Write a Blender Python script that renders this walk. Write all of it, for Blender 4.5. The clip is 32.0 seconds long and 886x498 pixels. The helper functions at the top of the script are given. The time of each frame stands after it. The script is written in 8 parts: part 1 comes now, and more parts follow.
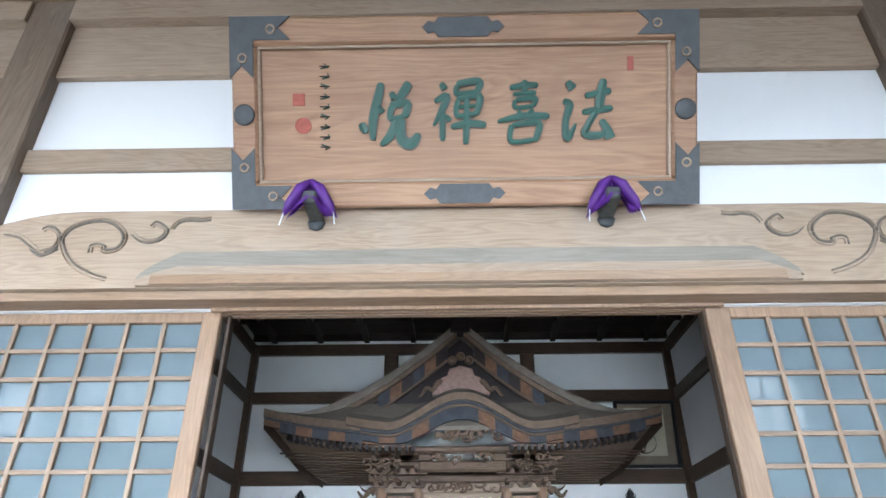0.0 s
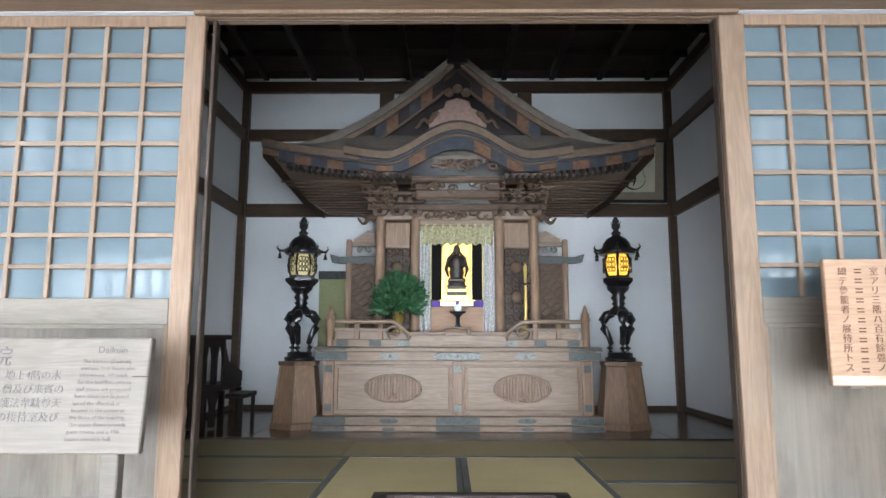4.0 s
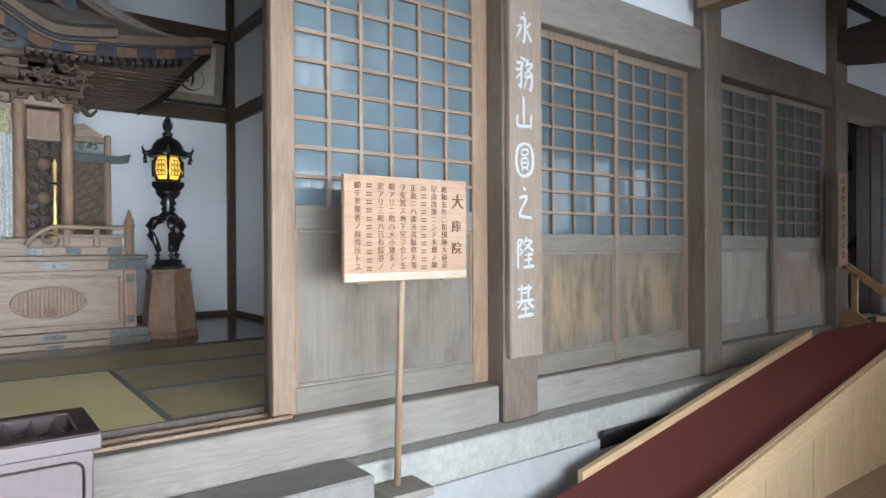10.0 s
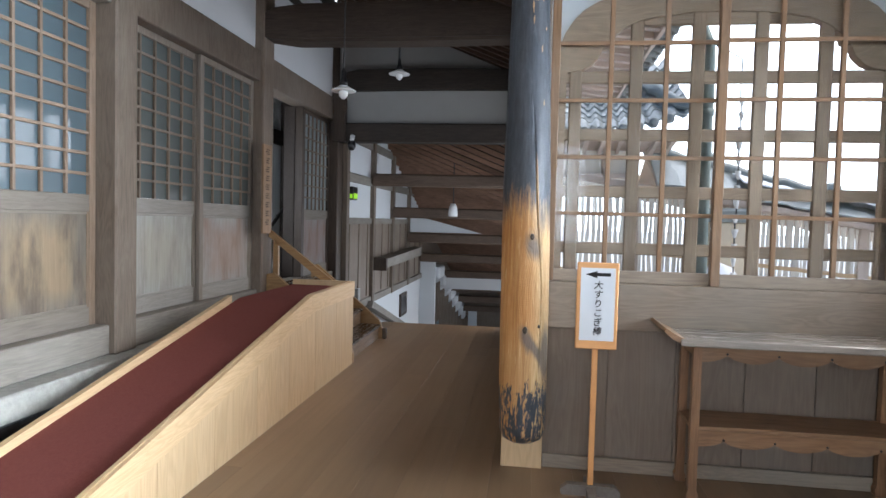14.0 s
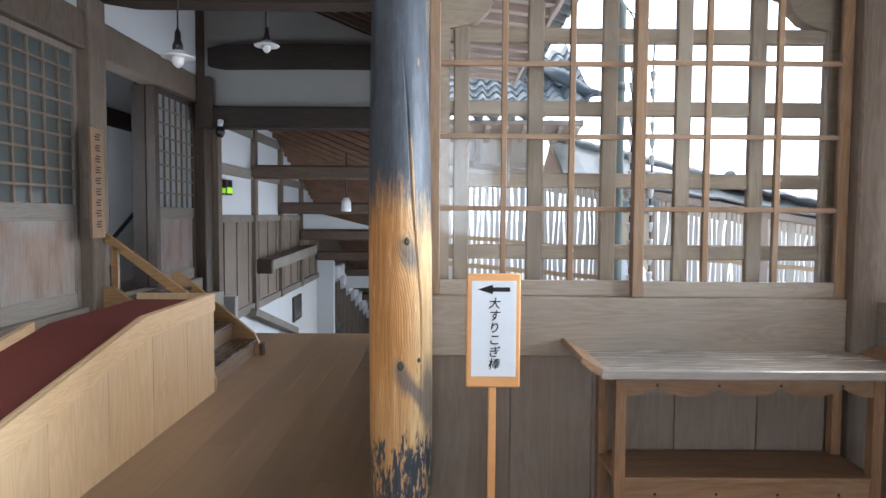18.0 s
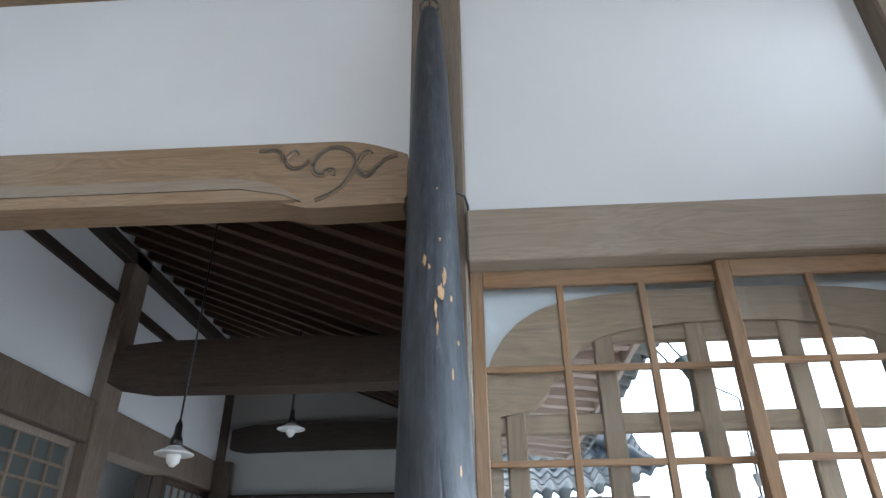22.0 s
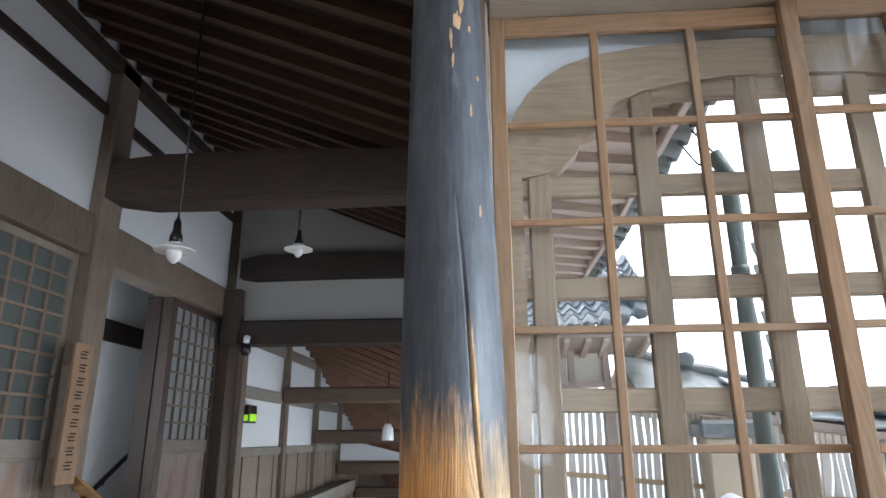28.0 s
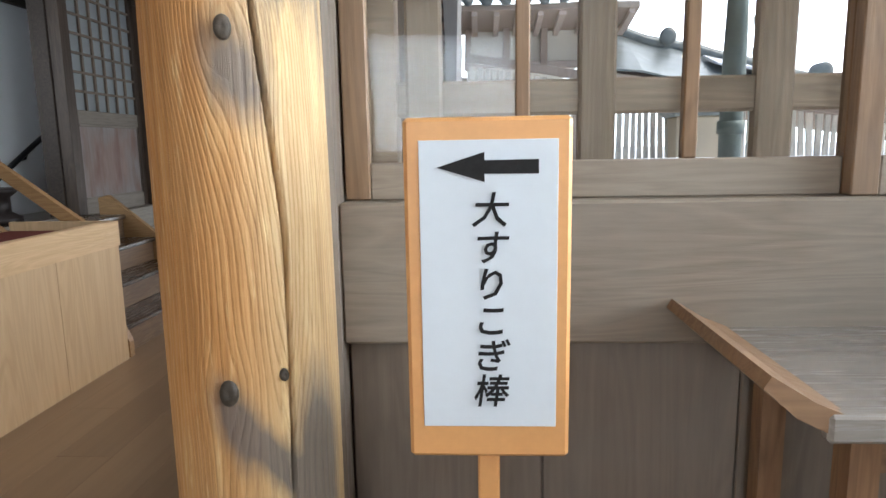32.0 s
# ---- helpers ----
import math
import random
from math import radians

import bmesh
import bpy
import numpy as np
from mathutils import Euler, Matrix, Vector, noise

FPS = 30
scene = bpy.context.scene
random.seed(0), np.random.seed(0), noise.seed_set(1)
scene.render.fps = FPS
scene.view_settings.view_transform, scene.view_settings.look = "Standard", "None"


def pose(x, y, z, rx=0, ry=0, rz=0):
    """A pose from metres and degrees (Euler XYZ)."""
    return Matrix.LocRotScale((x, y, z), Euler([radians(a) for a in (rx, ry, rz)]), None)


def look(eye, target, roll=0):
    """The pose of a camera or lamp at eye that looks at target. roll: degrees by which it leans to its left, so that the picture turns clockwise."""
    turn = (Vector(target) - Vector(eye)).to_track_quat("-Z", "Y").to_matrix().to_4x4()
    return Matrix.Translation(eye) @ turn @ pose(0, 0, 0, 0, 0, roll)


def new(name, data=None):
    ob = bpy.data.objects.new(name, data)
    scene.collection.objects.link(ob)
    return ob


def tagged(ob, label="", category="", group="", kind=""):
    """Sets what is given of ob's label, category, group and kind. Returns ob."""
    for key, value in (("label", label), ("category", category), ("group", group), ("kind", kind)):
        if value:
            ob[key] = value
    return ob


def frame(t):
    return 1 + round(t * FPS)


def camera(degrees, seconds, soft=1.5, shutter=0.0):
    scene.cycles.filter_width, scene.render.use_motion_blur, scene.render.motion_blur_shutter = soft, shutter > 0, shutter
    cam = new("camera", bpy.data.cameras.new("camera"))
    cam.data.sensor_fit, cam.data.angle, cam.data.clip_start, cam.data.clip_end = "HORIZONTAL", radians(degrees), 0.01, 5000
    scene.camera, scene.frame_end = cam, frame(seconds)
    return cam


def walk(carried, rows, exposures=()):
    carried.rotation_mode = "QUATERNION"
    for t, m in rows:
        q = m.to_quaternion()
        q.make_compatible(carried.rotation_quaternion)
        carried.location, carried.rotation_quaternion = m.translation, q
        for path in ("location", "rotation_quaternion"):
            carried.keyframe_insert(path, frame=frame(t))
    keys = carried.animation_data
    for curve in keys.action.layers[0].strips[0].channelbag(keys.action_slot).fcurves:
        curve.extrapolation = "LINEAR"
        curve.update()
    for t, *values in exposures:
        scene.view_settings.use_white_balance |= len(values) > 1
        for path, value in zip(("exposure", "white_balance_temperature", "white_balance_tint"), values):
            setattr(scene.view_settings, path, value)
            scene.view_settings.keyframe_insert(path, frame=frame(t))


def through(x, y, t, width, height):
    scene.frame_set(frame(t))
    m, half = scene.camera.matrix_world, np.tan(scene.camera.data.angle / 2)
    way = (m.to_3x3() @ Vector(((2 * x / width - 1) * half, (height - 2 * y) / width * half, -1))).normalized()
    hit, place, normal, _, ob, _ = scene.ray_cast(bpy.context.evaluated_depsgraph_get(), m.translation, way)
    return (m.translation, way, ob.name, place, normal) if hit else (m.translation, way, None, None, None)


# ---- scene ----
cam = camera(69.6, 32.0)
PATH = [
    (0, (0.021, -0.043, 1.78), (-0.007, 1.699, 2.762), -0.2),
    (0.5, (0.021, -0.037, 1.762), (-0.009, 1.748, 2.664), -0.1),
    (1, (0.009, -0.015, 1.73), (-0.021, 1.823, 2.517), -0.1),
    (1.5, (0.004, -0.005, 1.704), (-0.021, 1.869, 2.402), -0.1),
    (2, (0.009, -0.002, 1.687), (-0.015, 1.902, 2.299), -0.1),
    (2.5, (0.008, 0.016, 1.665), (-0.014, 1.944, 2.195), -0.1),
    (2.6, (0.008, 0.017, 1.666), (-0.015, 1.951, 2.174), -0.2),
    (3, (0.012, 0.036, 1.634), (-0.008, 1.985, 2.085), -0.0),
    (3.5, (0.012, 0.045, 1.608), (-0.005, 2.012, 1.973), -0.0),
    (4, (0.008, 0.06, 1.573), (-0.009, 2.04, 1.851), 0.1),
    (4.5, (0.003, 0.065, 1.551), (-0.008, 2.055, 1.75), 0.1),
    (6.5, (-0.078, 0.03, 1.508), (0.002, 2.028, 1.551), 0.2),
    (7, (-0.053, -0.052, 1.53), (0.176, 1.935, 1.555), 0.1),
    (7.5, (-0.039, -0.097, 1.536), (0.334, 1.868, 1.558), 0.2),
    (8, (-0.009, -0.095, 1.554), (0.486, 1.843, 1.571), 0.3),
    (8.5, (0.034, -0.05, 1.557), (0.711, 1.832, 1.567), 0.2),
    (9, (0.06, -0.013, 1.567), (0.917, 1.794, 1.57), 0.1),
    (9.5, (0.065, 0.017, 1.562), (1.092, 1.734, 1.563), -0.0),
    (10, (0.114, 0.026, 1.559), (1.32, 1.621, 1.549), -0.3),
    (10.5, (0.233, 0.028, 1.537), (1.628, 1.462, 1.524), -0.2),
    (11, (0.36, 0.048, 1.537), (1.911, 1.309, 1.522), -0.1),
    (11.5, (0.459, 0.012, 1.513), (2.128, 1.113, 1.501), -0.2),
    (12, (0.516, -0.007, 1.526), (2.302, 0.894, 1.501), 0.2),
    (12.5, (0.56, -0.019, 1.528), (2.413, 0.734, 1.494), 0.4),
    (13, (0.594, 0.039, 1.514), (2.514, 0.6, 1.471), 0.3),
    (13.5, (0.684, -0.056, 1.543), (2.642, 0.345, 1.474), 1.4),
    (14, (0.699, -0.064, 1.516), (2.679, 0.205, 1.428), 1.5),
    (14.5, (0.829, -0.06, 1.465), (2.819, 0.108, 1.352), 0.7),
    (15.5, (1.096, -0.144, 1.44), (3.085, -0.083, 1.243), 0.6),
    (17.5, (1.512, -0.234, 1.503), (3.5, -0.255, 1.286), 0.7),
    (18, (1.637, -0.216, 1.551), (3.634, -0.226, 1.445), 0.4),
    (19, (1.824, -0.228, 1.652), (3.813, -0.207, 1.862), -0.0),
    (19.5, (1.914, -0.212, 1.685), (3.879, -0.186, 2.052), -0.2),
    (20, (1.989, -0.225, 1.73), (3.911, -0.148, 2.278), 0.1),
    (20.5, (2.057, -0.219, 1.756), (3.94, -0.112, 2.423), 0.0),
    (21, (2.178, -0.17, 1.788), (4.028, -0.081, 2.543), -0.3),
    (21.5, (2.282, -0.19, 1.828), (4.083, -0.099, 2.691), -0.6),
    (22, (2.362, -0.185, 1.858), (4.111, -0.087, 2.822), -0.6),
    (22.5, (2.484, -0.164, 1.884), (4.181, -0.057, 2.937), -0.7),
    (23, (2.56, -0.123, 1.885), (4.199, -0.036, 3.028), -1.0),
    (23.5, (2.539, -0.149, 1.913), (4.14, -0.049, 3.108), -0.8),
    (24, (2.567, -0.153, 1.908), (4.152, -0.051, 3.124), -0.7),
    (24.5, (2.594, -0.156, 1.896), (4.19, -0.039, 3.095), -0.6),
    (26.5, (2.64, -0.17, 1.794), (4.398, 0.003, 2.731), 0.1),
    (27, (2.705, -0.16, 1.709), (4.512, 0.016, 2.549), 0.3),
    (28, (2.771, -0.133, 1.614), (4.682, 0.002, 2.186), -0.2),
    (29, (2.869, -0.172, 1.522), (4.841, -0.041, 1.828), 0.1),
    (30, (3.066, -0.3, 1.447), (5.063, -0.199, 1.474), -0.7),
    (31, (3.303, -0.337, 1.366), (5.293, -0.28, 1.172), -1.0),
    (32, (3.416, -0.426, 1.272), (5.388, -0.322, 0.954), -1.0),
]
EXPOSURES = [
    (0, 0.18, 6150, 11), (2, 0.12, 6250, 12), (4, 0.04, 6350, 12), (7, -0.08, 6250, 12), (9, -0.12, 6250, 11), (10, -0.04, 6200, 11), (12, 0.20, 6250, 12), (13, 0.50, 6250, 12), (14, 0.68, 6250, 12),
    (18, 0.82, 6200, 12), (20, 0.64, 6150, 10), (21, 0.56, 6150, 9), (24, 0.60, 6250, 8), (26.5, 0.70, 6300, 10), (28, 0.76, 6350, 11), (30, 0.70, 6500, 11), (32, 0.70, 6400, 10),
]
walk(cam, [(t, look(eye, target, roll)) for t, eye, target, roll in PATH], EXPOSURES)

# ---- light ----
world = bpy.data.worlds.new("sky")
scene.world = world
world.use_nodes = True
wn = world.node_tree.nodes
sky = wn.new("ShaderNodeTexSky")
sky.sky_type = "NISHITA"
sky.sun_disc = False
sky.sun_elevation, sky.sun_rotation = radians(42), radians(160)
sky.dust_density = 3.0
world.node_tree.links.new(sky.outputs[0], wn["Background"].inputs[0])
wn["Background"].inputs[1].default_value = 0.15
scene.view_settings.exposure = 0.6
sun = new("sun", bpy.data.lights.new("sun", "SUN"))
sun.data.energy, sun.data.angle, sun.data.color = 1.2, radians(12), (1.0, 0.96, 0.9)
sun.matrix_world = look((0, 0, 20), (4, 11, 0))


def window_light(name, x0, x1, z0, z1, y, power, facing, spread=180):
    """Sky light that enters by a window opening."""
    la = bpy.data.lights.new(name, "AREA")
    la.shape, la.size, la.size_y, la.energy, la.color = "RECTANGLE", x1 - x0, z1 - z0, power, (0.80, 0.91, 1.0)
    la.spread = radians(spread)
    ob = new(name, la)
    m = ((x0 + x1) / 2, y, (z0 + z1) / 2)
    ob.matrix_world = look(m, (m[0], m[1] + facing, m[2]))
    return ob



window_light("hall_window_light", -5.9, 2.62, 0.3, 2.6, -2.44, 640, 1, 72)
window_light("corner_window_light", 2.66, 4.5, 1.2, 2.6, -2.44, 80, 1, 90)
window_light("transom_window_light", -5.9, 4.5, 3.72, 4.4, -2.44, 135, 1, 140)
# Unseen west opening, added to light the east wall and pestle from the front.
west = window_light("west_fill_light", -1.5, 1.5, 1.2, 3.25, 0, 170, 1)
west.matrix_world = look((-5.95, 0.2, 2.22), (0.0, 0.2, 2.22))
# Unseen south windows, added because the corridor came out too dark.
window_light("corridor_fill_light", 4.95, 9.6, 1.0, 2.7, -0.16, 17, 1)
# Unseen passage window, added to brighten the wall inside the doorway.
passage = window_light("passage_fill_light", -0.24, 0.24, 1.3, 2.5, 0, 9, 1)
passage.matrix_world = look((7.19, 3.22, 1.9), (9.0, 3.22, 1.9))
window_light("stair_window_light", 9.9, 15.0, -0.2, 1.6, -0.28, 66, 1)
window_light("lower_stair_window_light", 15.0, 23.0, -2.8, -0.6, -0.28, 42, 1)

# ---- materials ----
def mat(name, rough=0.6, metal=0.0, spec=0.5):
    m = bpy.data.materials.new(name)
    m.use_nodes = True
    nt = m.node_tree
    b = nt.nodes["Principled BSDF"]
    b.inputs["Roughness"].default_value = rough
    b.inputs["Metallic"].default_value = metal
    b.inputs["Specular IOR Level"].default_value = spec
    return m, nt, b


def node(nt, kind, **kw):
    n = nt.nodes.new(kind)
    for k, v in kw.items():
        if k in n.inputs:
            n.inputs[k].default_value = v
    return n


def ramp(nt, fac, stops):
    r = nt.nodes.new("ShaderNodeValToRGB")
    e = r.color_ramp.elements
    e[0].position, e[0].color = stops[0][0], (*stops[0][1], 1)
    e[1].position, e[1].color = stops[-1][0], (*stops[-1][1], 1)
    for p, c in stops[1:-1]:
        q = e.new(p)
        q.color = (*c, 1)
    nt.links.new(fac, r.inputs[0])
    return r


def mix(nt, fac, a, b, kind="MIX"):
    m = nt.nodes.new("ShaderNodeMix")
    m.data_type, m.blend_type = "RGBA", kind
    for sock, v in ((m.inputs[0], fac), (m.inputs[6], a), (m.inputs[7], b)):
        if hasattr(v, "links"):
            nt.links.new(v, sock)
        elif isinstance(v, (int, float)):
            sock.default_value = v
        else:
            sock.default_value = (*v, 1)
    return m.outputs[2]


def coords(nt, stretch=(1, 1, 1), shuffle=True):
    tc = nt.nodes.new("ShaderNodeTexCoord")
    mp = nt.nodes.new("ShaderNodeMapping")
    mp.inputs["Scale"].default_value = stretch
    nt.links.new(tc.outputs["Object"], mp.inputs["Vector"])
    if shuffle:
        oi = nt.nodes.new("ShaderNodeObjectInfo")
        mul = node(nt, "ShaderNodeMath")
        mul.operation = "MULTIPLY"
        mul.inputs[1].default_value = 37.0
        nt.links.new(oi.outputs["Random"], mul.inputs[0])
        nt.links.new(mul.outputs[0], mp.inputs["Location"])
    return mp.outputs[0]


def bump(nt, b, h, strength, dist=0.01):
    n = node(nt, "ShaderNodeBump", Strength=strength, Distance=dist)
    nt.links.new(h, n.inputs["Height"])
    nt.links.new(n.outputs[0], b.inputs["Normal"])


def wood(name, light, dark, axis="z", rough=0.6, grain=1.0, stain=0.35, relief=0.25, pale=None, spec=0.35, vary=0.12, uneven=0.11, flow=0.35):
    """Planed wood: long grain along an axis, growth bands, and grey or pale weathering in patches."""
    m, nt, b = mat(name, rough, 0, spec)
    st = {"x": (1.2, 22, 22), "y": (22, 1.2, 22), "z": (22, 22, 1.2)}[axis]
    v = coords(nt, [a * grain for a in st])
    fine = node(nt, "ShaderNodeTexNoise", Scale=3.0, Detail=6, Roughness=0.65, Distortion=0.6)
    nt.links.new(v, fine.inputs["Vector"])
    st2 = {"x": (0.5, 5, 5), "y": (5, 0.5, 5), "z": (5, 5, 0.5)}[axis]
    v2 = coords(nt, [a * grain for a in st2])
    band = node(nt, "ShaderNodeTexNoise", Scale=2.0, Detail=3, Distortion=1.2)
    nt.links.new(v2, band.inputs["Vector"])
    ring = nt.nodes.new("ShaderNodeMath")
    ring.operation = "PINGPONG"
    mul = nt.nodes.new("ShaderNodeMath")
    mul.operation = "MULTIPLY"
    mul.inputs[1].default_value = 9.0
    nt.links.new(band.outputs[0], mul.inputs[0])
    nt.links.new(mul.outputs[0], ring.inputs[0])
    ring.inputs[1].default_value = 0.5
    c1 = ramp(nt, fine.outputs[0], [(0.3, dark), (0.72, light)]).outputs[0]
    c2 = ramp(nt, ring.outputs[0], [(0.0, [a * 0.72 for a in dark]), (0.5, light)]).outputs[0]
    c = mix(nt, flow, c1, c2)
    v3 = coords(nt, (1, 1, 1))
    blot = node(nt, "ShaderNodeTexNoise", Scale=1.7, Detail=5, Roughness=0.6)
    nt.links.new(v3, blot.inputs["Vector"])
    f = ramp(nt, blot.outputs[0], [(0.42, (0, 0, 0)), (0.72, (stain, stain, stain))]).outputs[0]
    c = mix(nt, f, c, pale if pale else [a * 0.6 for a in dark])
    oi = nt.nodes.new("ShaderNodeObjectInfo")
    tone = ramp(nt, oi.outputs["Random"], [(0.0, (1 - vary,) * 3), (1.0, (1 + vary * 0.5,) * 3)]).outputs[0]
    c = mix(nt, 1.0, c, tone, "MULTIPLY")
    nt.links.new(c, b.inputs["Base Color"])
    rr = ramp(nt, fine.outputs[0], [(0.2, (rough + uneven,) * 3), (0.8, (rough - uneven * 0.9,) * 3)]).outputs[0]
    nt.links.new(rr, b.inputs["Roughness"])
    bump(nt, b, fine.outputs[0], relief, 0.004)
    return m


def plaster(name, col, var=0.06, relief=0.15, rough=0.9):
    m, nt, b = mat(name, rough, 0, 0.2)
    v = coords(nt, (1, 1, 1), False)
    n1 = node(nt, "ShaderNodeTexNoise", Scale=0.9, Detail=5, Roughness=0.6)
    n2 = node(nt, "ShaderNodeTexNoise", Scale=60.0, Detail=4)
    nt.links.new(v, n1.inputs["Vector"])
    nt.links.new(v, n2.inputs["Vector"])
    c = ramp(nt, n1.outputs[0], [(0.3, [a * (1 - var) for a in col]), (0.7, col)]).outputs[0]
    nt.links.new(c, b.inputs["Base Color"])
    bump(nt, b, n2.outputs[0], relief, 0.003)
    return m


def plain(name, col, rough=0.5, metal=0.0, var=0.25, scale=8.0, relief=0.1, spec=0.5):
    """Paint, metal, lacquer or stone: a colour with speckle at two scales."""
    m, nt, b = mat(name, rough, metal, spec)
    v = coords(nt)
    n1 = node(nt, "ShaderNodeTexNoise", Scale=scale, Detail=6, Roughness=0.65)
    n2 = node(nt, "ShaderNodeTexNoise", Scale=scale * 9, Detail=3)
    nt.links.new(v, n1.inputs["Vector"])
    nt.links.new(v, n2.inputs["Vector"])
    c = ramp(nt, n1.outputs[0], [(0.3, [a * (1 - var) for a in col]), (0.7, [min(1, a * (1 + var * 0.4)) for a in col])]).outputs[0]
    c = mix(nt, 0.3, c, ramp(nt, n2.outputs[0], [(0.35, [a * (1 - var) for a in col]), (0.65, col)]).outputs[0])
    nt.links.new(c, b.inputs["Base Color"])
    bump(nt, b, n2.outputs[0], relief, 0.003)
    return m


def glow(name, col, strength):
    m, nt, b = mat(name, 0.5)
    b.inputs["Base Color"].default_value = (*col, 1)
    b.inputs["Emission Color"].default_value = (*col, 1)
    b.inputs["Emission Strength"].default_value = strength
    return m


# ---- geometry ----
class Geo:
    """Collects boxes, turned shapes, outlines and tubes into one mesh."""

    def __init__(self):
        self.v, self.f, self.s = [], [], []

    def add(self, v, f, smooth=False):
        o = len(self.v)
        self.v += [tuple(a) for a in v]
        self.f += [tuple(i + o for i in q) for q in f]
        self.s += [smooth] * len(f)
        return self

    def box(self, x0, x1, y0, y1, z0, z1, c=0.004):
        x0, x1, y0, y1, z0, z1 = min(x0, x1), max(x0, x1), min(y0, y1), max(y0, y1), min(z0, z1), max(z0, z1)
        c = min(c, (x1 - x0) * 0.3, (y1 - y0) * 0.3, (z1 - z0) * 0.3)
        lo, hi = (x0, y0, z0), (x1, y1, z1)
        v, ix = [], {}
        for sx in (0, 1):
            for sy in (0, 1):
                for sz in (0, 1):
                    sg = (sx, sy, sz)
                    for a in range(3):
                        p = []
                        for k in range(3):
                            e = hi[k] if sg[k] else lo[k]
                            if k != a:
                                e += -c if sg[k] else c
                            p.append(e)
                        ix[sg, a] = len(v)
                        v.append(p)
        f = []
        for a in range(3):
            u, w = (a + 1) % 3, (a + 2) % 3
            for s in (0, 1):
                q = []
                for du, dw in ((0, 0), (1, 0), (1, 1), (0, 1)):
                    sg = [0, 0, 0]
                    sg[a], sg[u], sg[w] = s, du, dw
                    q.append(ix[tuple(sg), a])
                f.append(q if s else q[::-1])
            for du in (0, 1):
                for dw in (0, 1):
                    sg0, sg1 = [0, 0, 0], [0, 0, 0]
                    sg0[a], sg0[u], sg0[w] = 0, du, dw
                    sg1[a], sg1[u], sg1[w] = 1, du, dw
                    q = [ix[tuple(sg0), u], ix[tuple(sg1), u], ix[tuple(sg1), w], ix[tuple(sg0), w]]
                    f.append(q if du != dw else q[::-1])
        for sg in [(i, j, k) for i in (0, 1) for j in (0, 1) for k in (0, 1)]:
            q = [ix[sg, 0], ix[sg, 1], ix[sg, 2]]
            f.append(q if sum(sg) % 2 else q[::-1])
        return self.add(v, f)

    def lathe(self, x, y, prof, n=20, turn=0.0, smooth=True, squash=1.0):
        """prof: (radius, z) from bottom to top."""
        v, f = [], []
        for r, z in prof:
            for i in range(n):
                a = turn + 2 * math.pi * i / n
                v.append((x + r * math.cos(a), y + r * squash * math.sin(a), z))
        k = len(prof)
        for j in range(k - 1):
            for i in range(n):
                i2 = (i + 1) % n
                f.append((j * n + i, j * n + i2, (j + 1) * n + i2, (j + 1) * n + i))
        self.add(v, f, smooth)
        o = len(self.v) - len(v)
        self.f += [tuple(o + i for i in range(n))[::-1], tuple(o + (k - 1) * n + i for i in range(n))]
        self.s += [False, False]
        return self

    def prism(self, pts, a0, a1, axis="y"):
        """An outline (u, w) pushed from a0 to a1 along an axis; u, w are the other two axes in x, y, z order."""
        if sum(p[0] * q[1] - q[0] * p[1] for p, q in zip(pts, pts[1:] + pts[:1])) < 0:
            pts = pts[::-1]
        n = len(pts)

        def at(u, w, a):
            return {"x": (a, u, w), "y": (u, a, w), "z": (u, w, a)}[axis]
        v = [at(u, w, a0) for u, w in pts] + [at(u, w, a1) for u, w in pts]
        side = [(i, (i + 1) % n, (i + 1) % n + n, i + n) for i in range(n)]
        f = [tuple(range(n))[::-1], tuple(range(n, 2 * n))] + side
        if (axis == "y") != (a1 < a0):
            f = [q[::-1] for q in f]
        return self.add(v, f)

    def tube(self, path, r, n=8, flat=1.0):
        """A round bar along a path; r is one radius or one a point."""
        P = [Vector(p) for p in path]
        rs = r if isinstance(r, (list, tuple)) else [r] * len(P)
        v, f = [], []
        up = Vector((0, 0, 1))
        if all(abs((b - a).normalized().z) > 0.9 for a, b in zip(P, P[1:])):
            up = Vector((0, 1, 0))
        for i, p in enumerate(P):
            d = (P[min(i + 1, len(P) - 1)] - P[max(i - 1, 0)]).normalized()
            s = d.cross(up)
            s = s.normalized() if s.length > 1e-4 else Vector((1, 0, 0))
            t = s.cross(d).normalized()
            for k in range(n):
                a = 2 * math.pi * k / n
                v.append(p + s * math.cos(a) * rs[i] + t * math.sin(a) * rs[i] * flat)
        for j in range(len(P) - 1):
            for k in range(n):
                k2 = (k + 1) % n
                f.append((j * n + k, j * n + k2, (j + 1) * n + k2, (j + 1) * n + k))
        self.add(v, f, True)
        o = len(self.v) - len(v)
        self.f += [tuple(o + k for k in range(n))[::-1], tuple(o + (len(P) - 1) * n + k for k in range(n))]
        self.s += [False, False]
        return self

    def grid(self, rows, smooth=True, closed=False):
        """A sheet through rows of points."""
        n = len(rows[0])
        v = [p for r in rows for p in r]
        f = []
        for j in range(len(rows) - 1):
            for i in range(n if closed else n - 1):
                i2 = (i + 1) % n
                f.append((j * n + i, j * n + i2, (j + 1) * n + i2, (j + 1) * n + i))
        return self.add(v, f, smooth)

    def sheet(self, rows, thick, smooth=True):
        """A sheet through rows of points with a thickness downwards."""
        low = [[(p[0], p[1], p[2] - thick) for p in r] for r in rows]
        self.grid(rows, smooth)
        self.grid([r[::-1] for r in low], smooth)
        self.grid([low[0], rows[0]], False)
        self.grid([rows[-1], low[-1]], False)
        self.grid([[r[0] for r in rows], [r[0] for r in low]], False)
